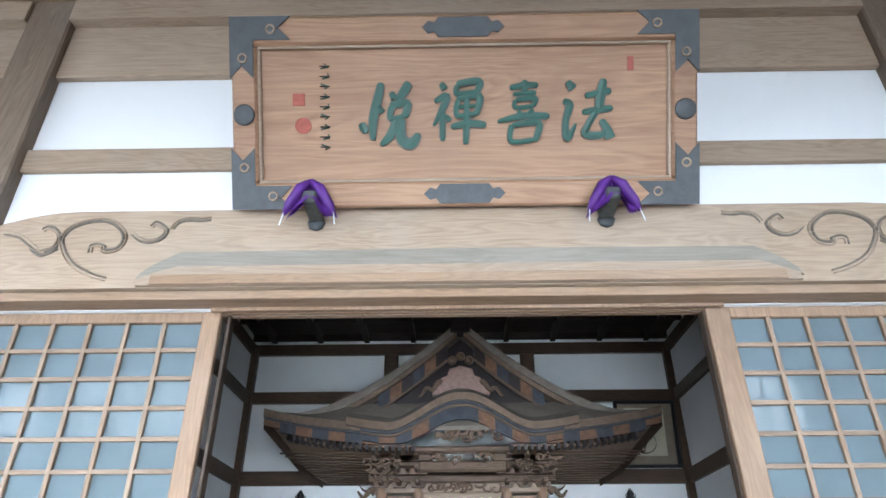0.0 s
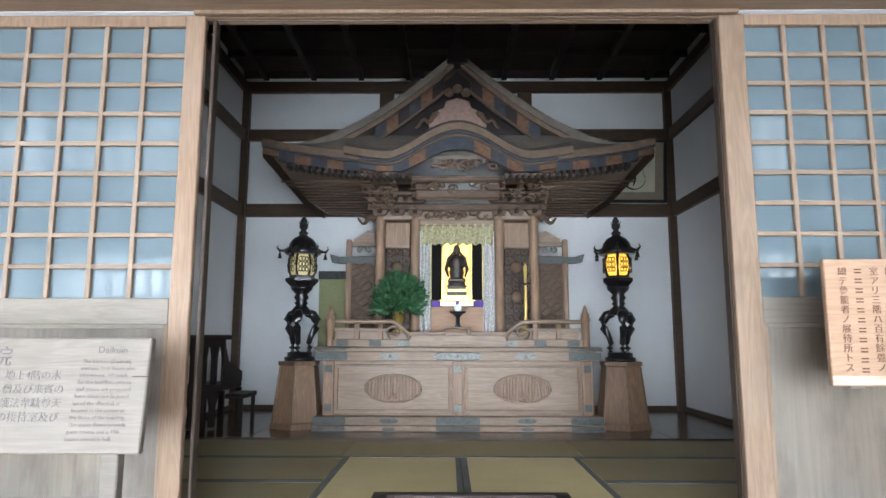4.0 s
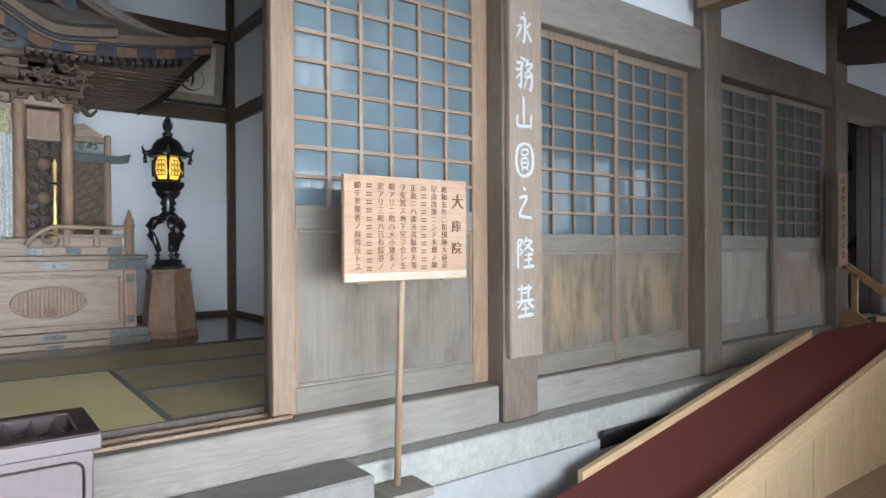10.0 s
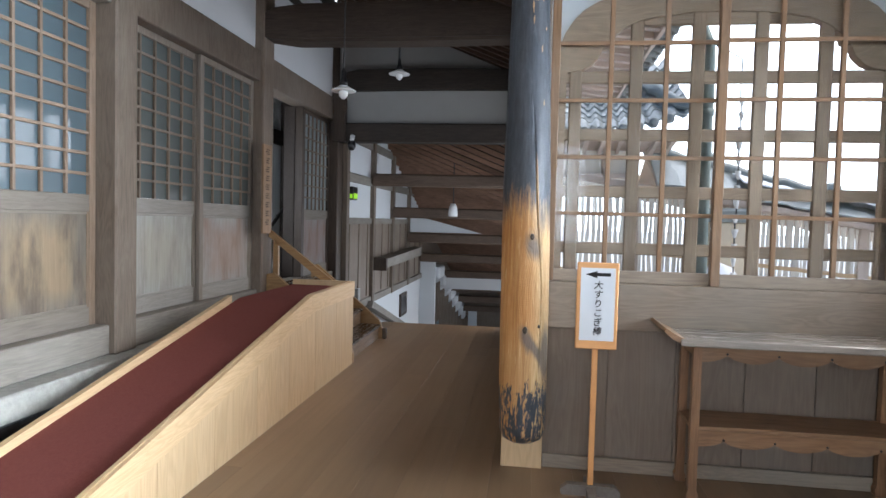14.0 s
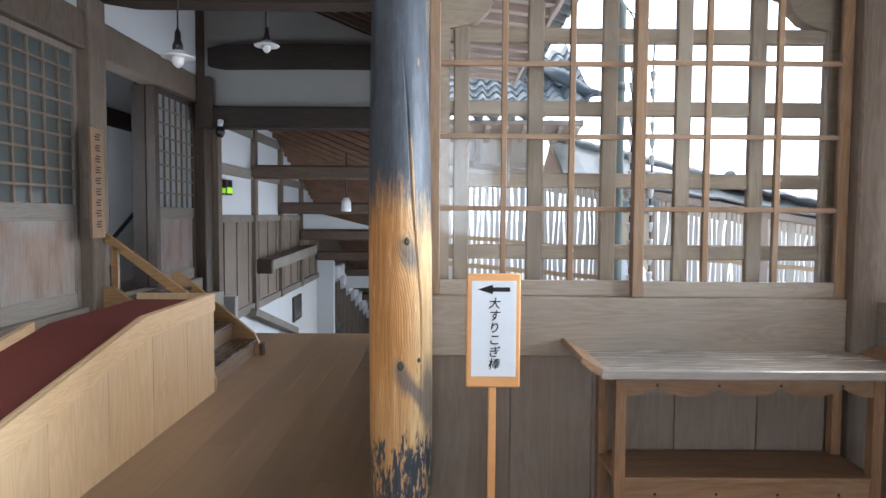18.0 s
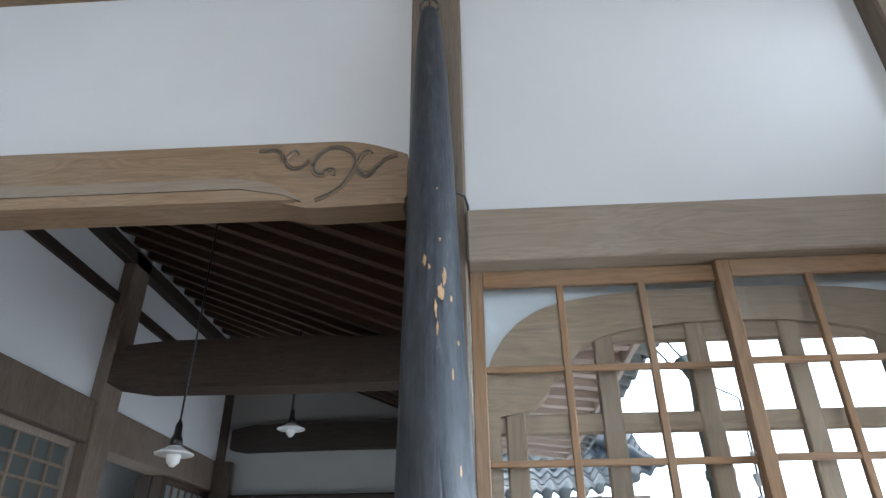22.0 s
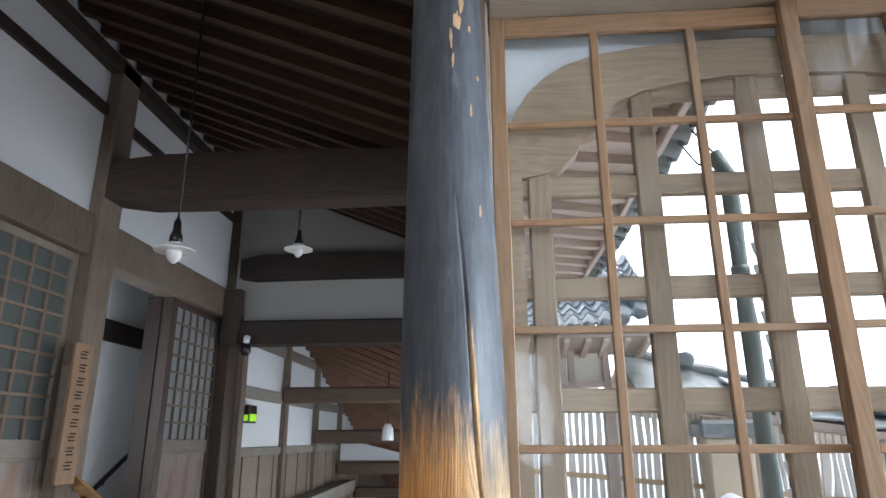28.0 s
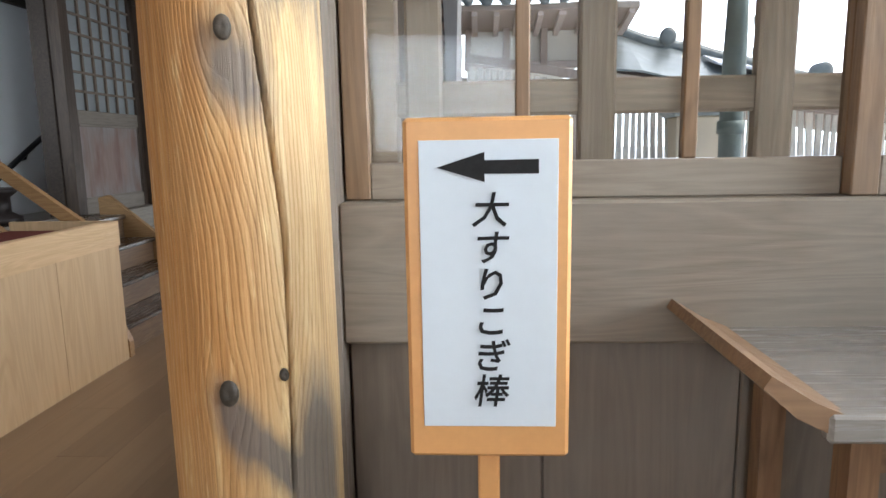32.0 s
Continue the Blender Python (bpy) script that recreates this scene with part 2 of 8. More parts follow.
        self.grid([[r[-1] for r in low], [r[-1] for r in rows]], False)
        return self

    def turned(self, m):
        self.v = [tuple(m @ Vector(p)) for p in self.v]
        return self

    def mesh(self, name):
        me = bpy.data.meshes.new(name)
        me.from_pydata(self.v, [], self.f)
        me.polygons.foreach_set("use_smooth", self.s)
        me.update()
        return me


def part(name, geo, material, parent=None, label=""):
    """One mesh object, under a thing where a parent is given."""
    me = geo.mesh(name) if isinstance(geo, Geo) else geo
    if not me.materials:
        me.materials.append(material)
    ob = new(name, me)
    ob.parent = parent
    if label:
        ob["label"] = label
    return ob


def thing(name, label, category, group="", kind="", at=(0, 0, 0), turn=0.0):
    ob = new(name)
    ob.empty_display_size = 0.1
    ob.matrix_world = pose(*at, 0, 0, turn)
    return tagged(ob, label, category, group, kind)


def struct(name, geo, material, label=""):
    return tagged(part(name, geo, material), label, "", "", "structure")


def box(x0, x1, y0, y1, z0, z1, c=0.004):
    return Geo().box(x0, x1, y0, y1, z0, z1, c)

# ---- surfaces ----
def floor_boards():
    """Old polished floor boards: even brown, soft long grain, worn gloss in patches."""
    m, nt, b = mat("polished_floor_wood", 0.24, 0, 0.5)
    n1 = node(nt, "ShaderNodeTexNoise", Scale=1.0, Detail=4, Roughness=0.6)
    nt.links.new(coords(nt, (0.8, 16, 16)), n1.inputs["Vector"])
    n2 = node(nt, "ShaderNodeTexNoise", Scale=0.8, Detail=5, Roughness=0.6)
    nt.links.new(coords(nt, (1, 1, 1), False), n2.inputs["Vector"])
    c = ramp(nt, n1.outputs[0], [(0.3, (0.205, 0.131, 0.074)), (0.7, (0.25, 0.162, 0.094))]).outputs[0]
    oi = nt.nodes.new("ShaderNodeObjectInfo")
    tone = ramp(nt, oi.outputs["Random"], [(0.0, (0.78, 0.76, 0.74)), (1.0, (1.08, 1.08, 1.08))]).outputs[0]
    c = mix(nt, 1.0, c, tone, "MULTIPLY")
    nt.links.new(c, b.inputs["Base Color"])
    rr = ramp(nt, n2.outputs[0], [(0.3, (0.30,) * 3), (0.7, (0.36,) * 3)]).outputs[0]
    nt.links.new(rr, b.inputs["Roughness"])
    return m


GREY = wood("weathered_grey_wood", (0.25, 0.222, 0.188), (0.185, 0.162, 0.136), "x", 0.75, pale=(0.31, 0.29, 0.26), flow=0.3)
GREYZ = wood("weathered_post_wood", (0.20, 0.152, 0.114), (0.122, 0.09, 0.066), "z", 0.65, pale=(0.26, 0.225, 0.188))
GREYY = wood("weathered_wall_beam", (0.31, 0.248, 0.19), (0.235, 0.184, 0.138), "y", 0.6, pale=(0.33, 0.305, 0.27), flow=0.35)
RAILG = wood("grey_door_rail", (0.198, 0.168, 0.136), (0.14, 0.117, 0.094), "x", 0.65, pale=(0.228, 0.203, 0.175), flow=0.25)
RAILP = wood("pale_grey_door_rail", (0.345, 0.315, 0.28), (0.25, 0.225, 0.195), "x", 0.65, pale=(0.39, 0.37, 0.34), flow=0.25)
STILEP = wood("pale_grey_door_stile", (0.275, 0.228, 0.184), (0.195, 0.16, 0.126), "z", 0.65, pale=(0.315, 0.285, 0.25), flow=0.25)
LATP = wood("dusty_lattice_wood", (0.25, 0.19, 0.14), (0.175, 0.132, 0.096), "z", 0.65, pale=(0.28, 0.245, 0.21))


def weathered_panel(name, heart, rim, streak, rough=0.6):
    """A door panel: warm wood left in the middle, bleached towards its frame, with run-down streaks."""
    m, nt, b = mat(name, rough, 0, 0.35)
    tc = nt.nodes.new("ShaderNodeTexCoord")
    sep = nt.nodes.new("ShaderNodeSeparateXYZ")
    nt.links.new(tc.outputs["Generated"], sep.inputs[0])

    def calc(op, *ins):
        n = nt.nodes.new("ShaderNodeMath")
        n.operation = op
        for k, v in enumerate(ins):
            if isinstance(v, (int, float)):
                n.inputs[k].default_value = v
            else:
                nt.links.new(v, n.inputs[k])
        return n.outputs[0]
    ax = calc("MULTIPLY", calc("ABSOLUTE", calc("SUBTRACT", sep.outputs[0], 0.5)), 2.0)
    az = calc("MULTIPLY", calc("ABSOLUTE", calc("SUBTRACT", sep.outputs[2], 0.5)), 2.0)
    n1 = node(nt, "ShaderNodeTexNoise", Scale=2.2, Detail=5, Roughness=0.6)
    nt.links.new(coords(nt, (1.6, 1, 0.8)), n1.inputs["Vector"])
    e = calc("ADD", calc("MAXIMUM", ax, az), calc("MULTIPLY_ADD", n1.outputs[0], 1.5, -0.75))
    fine = node(nt, "ShaderNodeTexNoise", Scale=3.0, Detail=6, Roughness=0.65, Distortion=0.4)
    nt.links.new(coords(nt, (18, 18, 0.9)), fine.inputs["Vector"])
    run = node(nt, "ShaderNodeTexNoise", Scale=2.0, Detail=5, Roughness=0.6)
    nt.links.new(coords(nt, (3.4, 3.4, 1.1)), run.inputs["Vector"])
    c = mix(nt, ramp(nt, e, [(0.40, (0, 0, 0)), (1.0, (1, 1, 1))]).outputs[0], heart, rim)
    c = mix(nt, ramp(nt, run.outputs[0], [(0.46, (0, 0, 0)), (0.66, (0.75, 0.75, 0.75))]).outputs[0], c, streak)
    c = mix(nt, 1.0, c, ramp(nt, fine.outputs[0], [(0.3, (0.80, 0.79, 0.77)), (0.7, (1.06, 1.06, 1.06))]).outputs[0], "MULTIPLY")
    nt.links.new(c, b.inputs["Base Color"])
    bump(nt, b, fine.outputs[0], 0.2, 0.003)
    return m


PANEL = weathered_panel("grey_door_panel", (0.168, 0.134, 0.102), (0.155, 0.134, 0.112), (0.095, 0.076, 0.06))
PANELB = weathered_panel("stained_door_panel", (0.245, 0.178, 0.112), (0.152, 0.13, 0.105), (0.085, 0.066, 0.048))
PANELP = weathered_panel("pale_green_grey_panel", (0.37, 0.345, 0.29), (0.36, 0.355, 0.33), (0.26, 0.235, 0.20))
PANELW = wood("brown_wall_boards", (0.212, 0.16, 0.12), (0.158, 0.117, 0.086), "z", 0.55, 0.7, pale=(0.27, 0.228, 0.19), flow=0.3)
PANELR = weathered_panel("reddish_door_panel", (0.36, 0.275, 0.23), (0.34, 0.325, 0.305), (0.26, 0.16, 0.12))
PANELD = weathered_panel("dark_reddish_panel", (0.20, 0.135, 0.115), (0.19, 0.168, 0.16), (0.14, 0.07, 0.045))
BEAM = wood("pale_beam_wood", (0.34, 0.258, 0.188), (0.258, 0.188, 0.132), "x", 0.7, pale=(0.36, 0.31, 0.265), flow=0.4)
BEAMR = wood("warm_lintel_wood", (0.30, 0.195, 0.12), (0.20, 0.125, 0.078), "x", 0.6, pale=(0.34, 0.27, 0.21))
BEAMY = wood("brown_cross_beam", (0.33, 0.225, 0.14), (0.20, 0.13, 0.078), "y", 0.65, pale=(0.31, 0.265, 0.215))
JAMB = wood("warm_jamb_wood", (0.258, 0.165, 0.104), (0.172, 0.106, 0.065), "z", 0.55, pale=(0.29, 0.22, 0.17))
LATT = wood("lattice_upright_wood", (0.25, 0.172, 0.116), (0.168, 0.114, 0.076), "z", 0.6, pale=(0.28, 0.23, 0.185))
LATTX = wood("lattice_cross_wood", (0.25, 0.172, 0.116), (0.168, 0.114, 0.076), "x", 0.6, pale=(0.28, 0.23, 0.185))
LATD = wood("dark_lattice_wood", (0.20, 0.15, 0.11), (0.11, 0.08, 0.06), "z", 0.6, pale=(0.23, 0.20, 0.17))
SASH = wood("sash_wood", (0.285, 0.17, 0.092), (0.18, 0.102, 0.053), "z", 0.45, pale=(0.28, 0.225, 0.175))
SASHY = wood("sash_rail_wood", (0.285, 0.17, 0.092), (0.18, 0.102, 0.053), "y", 0.45, pale=(0.28, 0.225, 0.175))
GRILLE = wood("grille_wood", (0.37, 0.27, 0.185), (0.255, 0.18, 0.12), "z", 0.7, pale=(0.43, 0.35, 0.27))
GRILLY = wood("grille_cross_wood", (0.37, 0.27, 0.185), (0.255, 0.18, 0.12), "y", 0.7, pale=(0.43, 0.35, 0.27))
DARK = wood("dark_old_wood", (0.052, 0.036, 0.027), (0.024, 0.017, 0.013), "x", 0.65)
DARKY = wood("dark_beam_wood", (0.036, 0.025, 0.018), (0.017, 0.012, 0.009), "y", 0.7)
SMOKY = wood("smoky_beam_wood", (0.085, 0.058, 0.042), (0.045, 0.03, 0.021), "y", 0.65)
DARKZ = wood("dark_post_wood", (0.08, 0.054, 0.038), (0.04, 0.027, 0.019), "z", 0.55)
BAND = wood("brown_wall_band", (0.115, 0.07, 0.042), (0.065, 0.04, 0.025), "x", 0.45)
RAFTERS = wood("reddish_rafter_wood", (0.30, 0.17, 0.11), (0.17, 0.09, 0.055), "y", 0.65)
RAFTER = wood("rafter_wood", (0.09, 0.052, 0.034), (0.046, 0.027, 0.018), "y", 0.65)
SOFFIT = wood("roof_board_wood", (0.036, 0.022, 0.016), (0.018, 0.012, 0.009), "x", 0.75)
CEILW = wood("ceiling_board_wood", (0.46, 0.34, 0.23), (0.33, 0.235, 0.155), "y", 0.7, 0.5)
ALTAR = wood("altar_wood", (0.262, 0.18, 0.124), (0.145, 0.096, 0.064), "x", 0.5, pale=(0.235, 0.185, 0.145))
ALTARZ = wood("altar_post_wood", (0.27, 0.165, 0.102), (0.145, 0.085, 0.052), "z", 0.5)
CARVE = wood("carved_altar_wood", (0.14, 0.086, 0.054), (0.055, 0.034, 0.022), "x", 0.65, 2.0)
FLOORW = floor_boards()
FLOORD = wood("dark_polished_boards", (0.11, 0.07, 0.042), (0.07, 0.043, 0.026), "x", 0.16, spec=0.6, relief=0.04)
PINE = wood("new_pine", (0.62, 0.44, 0.255), (0.545, 0.37, 0.202), "x", 0.55, stain=0.12, relief=0.08)
PINEZ = wood("new_pine_upright", (0.61, 0.435, 0.255), (0.55, 0.38, 0.212), "z", 0.55, 0.6, stain=0.3, relief=0.08, pale=(0.52, 0.39, 0.25))
OAK = wood("varnished_stair_wood", (0.42, 0.25, 0.115), (0.27, 0.15, 0.065), "y", 0.4)
RISER = wood("worn_brown_riser", (0.22, 0.14, 0.082), (0.13, 0.08, 0.047), "x", 0.45)
STAIRD = wood("worn_dark_tread", (0.10, 0.062, 0.038), (0.05, 0.032, 0.02), "x", 0.25, spec=0.6)
TABLEW = wood("table_wood", (0.31, 0.175, 0.092), (0.19, 0.10, 0.052), "y", 0.45, pale=(0.34, 0.24, 0.155))
TABLEZ = wood("table_leg_wood", (0.31, 0.172, 0.09), (0.19, 0.10, 0.052), "z", 0.45)
TABLET = wood("pale_table_top", (0.40, 0.36, 0.32), (0.29, 0.255, 0.22), "y", 0.25, spec=0.6)
SIGNW = wood("orange_signboard_wood", (0.38, 0.235, 0.15), (0.30, 0.175, 0.106), "x", 0.6, pale=(0.44, 0.33, 0.25), stain=0.4)
SIGNG = wood("pale_signboard_wood", (0.195, 0.165, 0.138), (0.155, 0.13, 0.107), "x", 0.6, pale=(0.25, 0.22, 0.19))
POLE = wood("sign_pole_wood", (0.36, 0.25, 0.16), (0.25, 0.165, 0.1), "z", 0.6)
PLAQ = wood("plaque_wood", (0.37, 0.225, 0.135), (0.21, 0.112, 0.064), "x", 0.55, 0.6, 0.55, pale=(0.24, 0.135, 0.085))
WHITE = plaster("white_plaster", (0.66, 0.672, 0.685))
# Lighter copy of white_plaster: light the inner rooms lack is put into it.
BRIGHTW = plaster("lifted_white_plaster", (0.90, 0.91, 0.92))
MATTB = plain("matt_black_lacquer", (0.008, 0.007, 0.007), 0.9, 0, 0.3, 5, 0.0, 0.1)
# Darker copy of the white plaster; the corridor's dimness is in its colour.
DIMW = plaster("dim_plaster", (0.30, 0.29, 0.28), 0.15)
STONE = plain("foundation_stone", (0.37, 0.36, 0.325), 0.9, 0, 0.28, 22, 0.7, 0.2)
SLAB = plain("step_slab_stone", (0.22, 0.205, 0.185), 0.8, 0, 0.2, 18, 0.4, 0.2)
PAINTW = plain("pale_painted_board", (0.36, 0.36, 0.35), 0.7, 0, 0.2, 3, 0.15, 0.3)
CARPET = plain("dark_red_carpet", (0.20, 0.062, 0.052), 0.95, 0, 0.18, 60, 0.6, 0.1)
BLACK = plain("black_lacquer", (0.010, 0.009, 0.010), 0.28, 0, 0.3, 5, 0.03)
INKF = plain("faded_brown_ink", (0.15, 0.075, 0.048), 0.8, 0, 0.6, 40, 0.0, 0.2)
INK = plain("black_ink", (0.02, 0.018, 0.018), 0.8, 0, 0.4, 30, 0.0, 0.2)
SILVER = plain("worn_engraved_metal", (0.24, 0.24, 0.225), 0.55, 0.3, 0.75, 45, 0.8)
VERDI = plain("green_grey_metal_fitting", (0.085, 0.095, 0.092), 0.6, 0.25, 0.6, 35, 0.7)
IRON = plain("dark_steel_fitting", (0.050, 0.056, 0.060), 0.5, 0.35, 0.4, 25, 0.4)
BRASS = plain("brass", (0.72, 0.47, 0.14), 0.28, 0.9, 0.2, 12, 0.05)
GOLD = plain("gold_leaf", (0.62, 0.45, 0.12), 0.45, 0.4, 0.15, 20, 0.1)
GREEN = plain("green_paint", (0.004, 0.065, 0.046), 0.5, 0, 0.3, 20, 0.1)
PURPLE = plain("purple_silk", (0.085, 0.018, 0.19), 0.55, 0, 0.4, 18, 0.3, 0.4)
REDSEAL = plain("red_seal_ink", (0.32, 0.075, 0.05), 0.7, 0, 0.4, 40, 0.0)
PAPER = plain("white_paper", (0.60, 0.63, 0.66), 0.7, 0, 0.04, 6, 0.05, 0.3)
ORANGE = plain("orange_varnished_board", (0.64, 0.31, 0.11), 0.45, 0, 0.12, 9, 0.05)
LILAC = plain("purple_brown_lacquer", (0.105, 0.074, 0.072), 0.38, 0.1, 0.25, 5, 0.1)
LACQ = plain("brown_lacquer", (0.016, 0.010, 0.009), 0.5, 0, 0.3, 5, 0.05, 0.3)
LEAF = plain("glossy_leaf", (0.026, 0.10, 0.034), 0.38, 0, 0.5, 30, 0.1)
SNOW = plain("snow", (0.85, 0.87, 0.90), 0.85, 0, 0.06, 0.8, 0.3, 0.2)
TILE = plain("glazed_roof_tile", (0.23, 0.255, 0.245), 0.35, 0, 0.5, 6, 0.2)
COPPER = plain("weathered_copper_pipe", (0.20, 0.25, 0.235), 0.5, 0.4, 0.3, 8, 0.1)
ROOFW = plain("shingled_model_roof", (0.14, 0.115, 0.09), 0.75, 0, 0.35, 14, 0.6)
ROOFE = plain("shingle_edge_wood", (0.125, 0.082, 0.052), 0.8, 0, 0.5, 18, 0.6)
# Dark brown for carved lines; on the scrolls it stands for shade.
DARKLINE = plain("dark_carving_line", (0.15, 0.125, 0.10), 0.85, 0, 0.4, 30, 0.3)
BLUEP = plain("faded_blue_paint", (0.030, 0.034, 0.044), 0.8, 0, 0.7, 16, 0.2)
ORGP = plain("faded_orange_paint", (0.145, 0.068, 0.033), 0.8, 0, 0.7, 16, 0.2)
BROC = plain("silver_brocade", (0.60, 0.59, 0.56), 0.6, 0.1, 0.75, 60, 0.8)
BROCG = plain("gold_brocade", (0.40, 0.36, 0.20), 0.6, 0.1, 0.8, 45, 0.8)
BRONZE = plain("dark_bronze", (0.045, 0.035, 0.028), 0.45, 0.5, 0.4, 20, 0.3)
MIRRORG = plain("gold_panel", (0.95, 0.72, 0.20), 0.35, 0.3, 0.1, 9, 0.05)
LAMPON = glow("lit_lantern_paper", (1.0, 0.58, 0.07), 1.25)
LAMPOFF = glow("faint_lantern_paper", (0.62, 0.52, 0.26), 0.30)
SHRINEGLOW = glow("glowing_gold_back", (1.0, 0.72, 0.22), 1.45)
SHADEW = plain("white_enamel_shade", (0.75, 0.76, 0.76), 0.3, 0, 0.05, 6, 0.0)
EXITG = glow("lit_green_exit_sign", (0.35, 0.75, 0.03), 0.3)


def tatami_mat(name, col, axis):
    m, nt, b = mat(name, 0.55, 0, 0.4)
    st = (9, 260, 40) if axis == "x" else (260, 9, 40)
    n1 = node(nt, "ShaderNodeTexNoise", Scale=1.0, Detail=3)
    nt.links.new(coords(nt, st), n1.inputs["Vector"])
    n2 = node(nt, "ShaderNodeTexNoise", Scale=1.3, Detail=4)
    nt.links.new(coords(nt), n2.inputs["Vector"])
    c = mix(nt, 0.5, ramp(nt, n1.outputs[0], [(0.3, [a * 0.75 for a in col]), (0.7, col)]).outputs[0],
            ramp(nt, n2.outputs[0], [(0.3, [a * 0.85 for a in col]), (0.7, [a * 1.08 for a in col])]).outputs[0])
    nt.links.new(c, b.inputs["Base Color"])
    bump(nt, b, n1.outputs[0], 0.3, 0.002)
    return m


TATY = tatami_mat("yellow_tatami", (0.72, 0.60, 0.31), "x")
TATG = tatami_mat("green_brown_tatami", (0.36, 0.295, 0.155), "x")
CLOTH = plain("grey_mat_border", (0.15, 0.155, 0.15), 0.8, 0, 0.5, 60, 0.2)


def frosted(name, col, through):
    """Frosted glass: diffuse and glossy, and some light passes."""
    m, nt, b = mat(name, 0.06, 0, 0.7)
    v = coords(nt)
    n1 = node(nt, "ShaderNodeTexNoise", Scale=2.5, Detail=4)
    nt.links.new(v, n1.inputs["Vector"])
    c = ramp(nt, n1.outputs[0], [(0.3, [a * 0.85 for a in col]), (0.7, col)]).outputs[0]
    nt.links.new(c, b.inputs["Base Color"])
    tr = node(nt, "ShaderNodeBsdfTranslucent")
    nt.links.new(c, tr.inputs["Color"])
    ms = node(nt, "ShaderNodeMixShader", Fac=through)
    nt.links.new(b.outputs[0], ms.inputs[1])
    nt.links.new(tr.outputs[0], ms.inputs[2])
    nt.links.new(ms.outputs[0], nt.nodes["Material Output"].inputs["Surface"])
    n2 = node(nt, "ShaderNodeTexNoise", Scale=4.0, Detail=2)
    nt.links.new(v, n2.inputs["Vector"])
    bump(nt, b, n2.outputs[0], 0.06, 0.02)
    return m


FROST = frosted("frosted_blue_glass", (0.225, 0.285, 0.315), 0.5)
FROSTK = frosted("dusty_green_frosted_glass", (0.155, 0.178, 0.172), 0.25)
FROSTP = frosted("pale_grey_frosted_glass", (0.34, 0.37, 0.38), 0.3)
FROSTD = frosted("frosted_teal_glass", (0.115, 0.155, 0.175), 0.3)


def clear_glass():
    """Old rolled glass: wavy, so that what lies behind it bends."""
    m, nt, b = mat("old_window_glass", 0.0)
    gl = node(nt, "ShaderNodeBsdfGlossy", Roughness=0.02)
    tp = node(nt, "ShaderNodeBsdfRefraction", Roughness=0.0, IOR=1.10, Color=(0.88, 0.90, 0.91, 1))
    fr = node(nt, "ShaderNodeFresnel", IOR=1.25)
    ms = node(nt, "ShaderNodeMixShader")
    wv = node(nt, "ShaderNodeTexNoise", Scale=1.0, Detail=1)
    nt.links.new(coords(nt, (300, 9, 2.5)), wv.inputs["Vector"])
    bp = node(nt, "ShaderNodeBump", Strength=1.0, Distance=0.004)
    nt.links.new(wv.outputs[0], bp.inputs["Height"])
    bp2 = node(nt, "ShaderNodeBump", Strength=0.25, Distance=0.012)
    nt.links.new(wv.outputs[0], bp2.inputs["Height"])
    nt.links.new(bp.outputs[0], tp.inputs["Normal"])
    nt.links.new(bp2.outputs[0], gl.inputs["Normal"])
    nt.links.new(fr.outputs[0], ms.inputs[0])
    nt.links.new(tp.outputs[0], ms.inputs[1])
    nt.links.new(gl.outputs[0], ms.inputs[2])
    nt.links.new(ms.outputs[0], nt.nodes["Material Output"].inputs["Surface"])
    return m


GLASS = clear_glass()


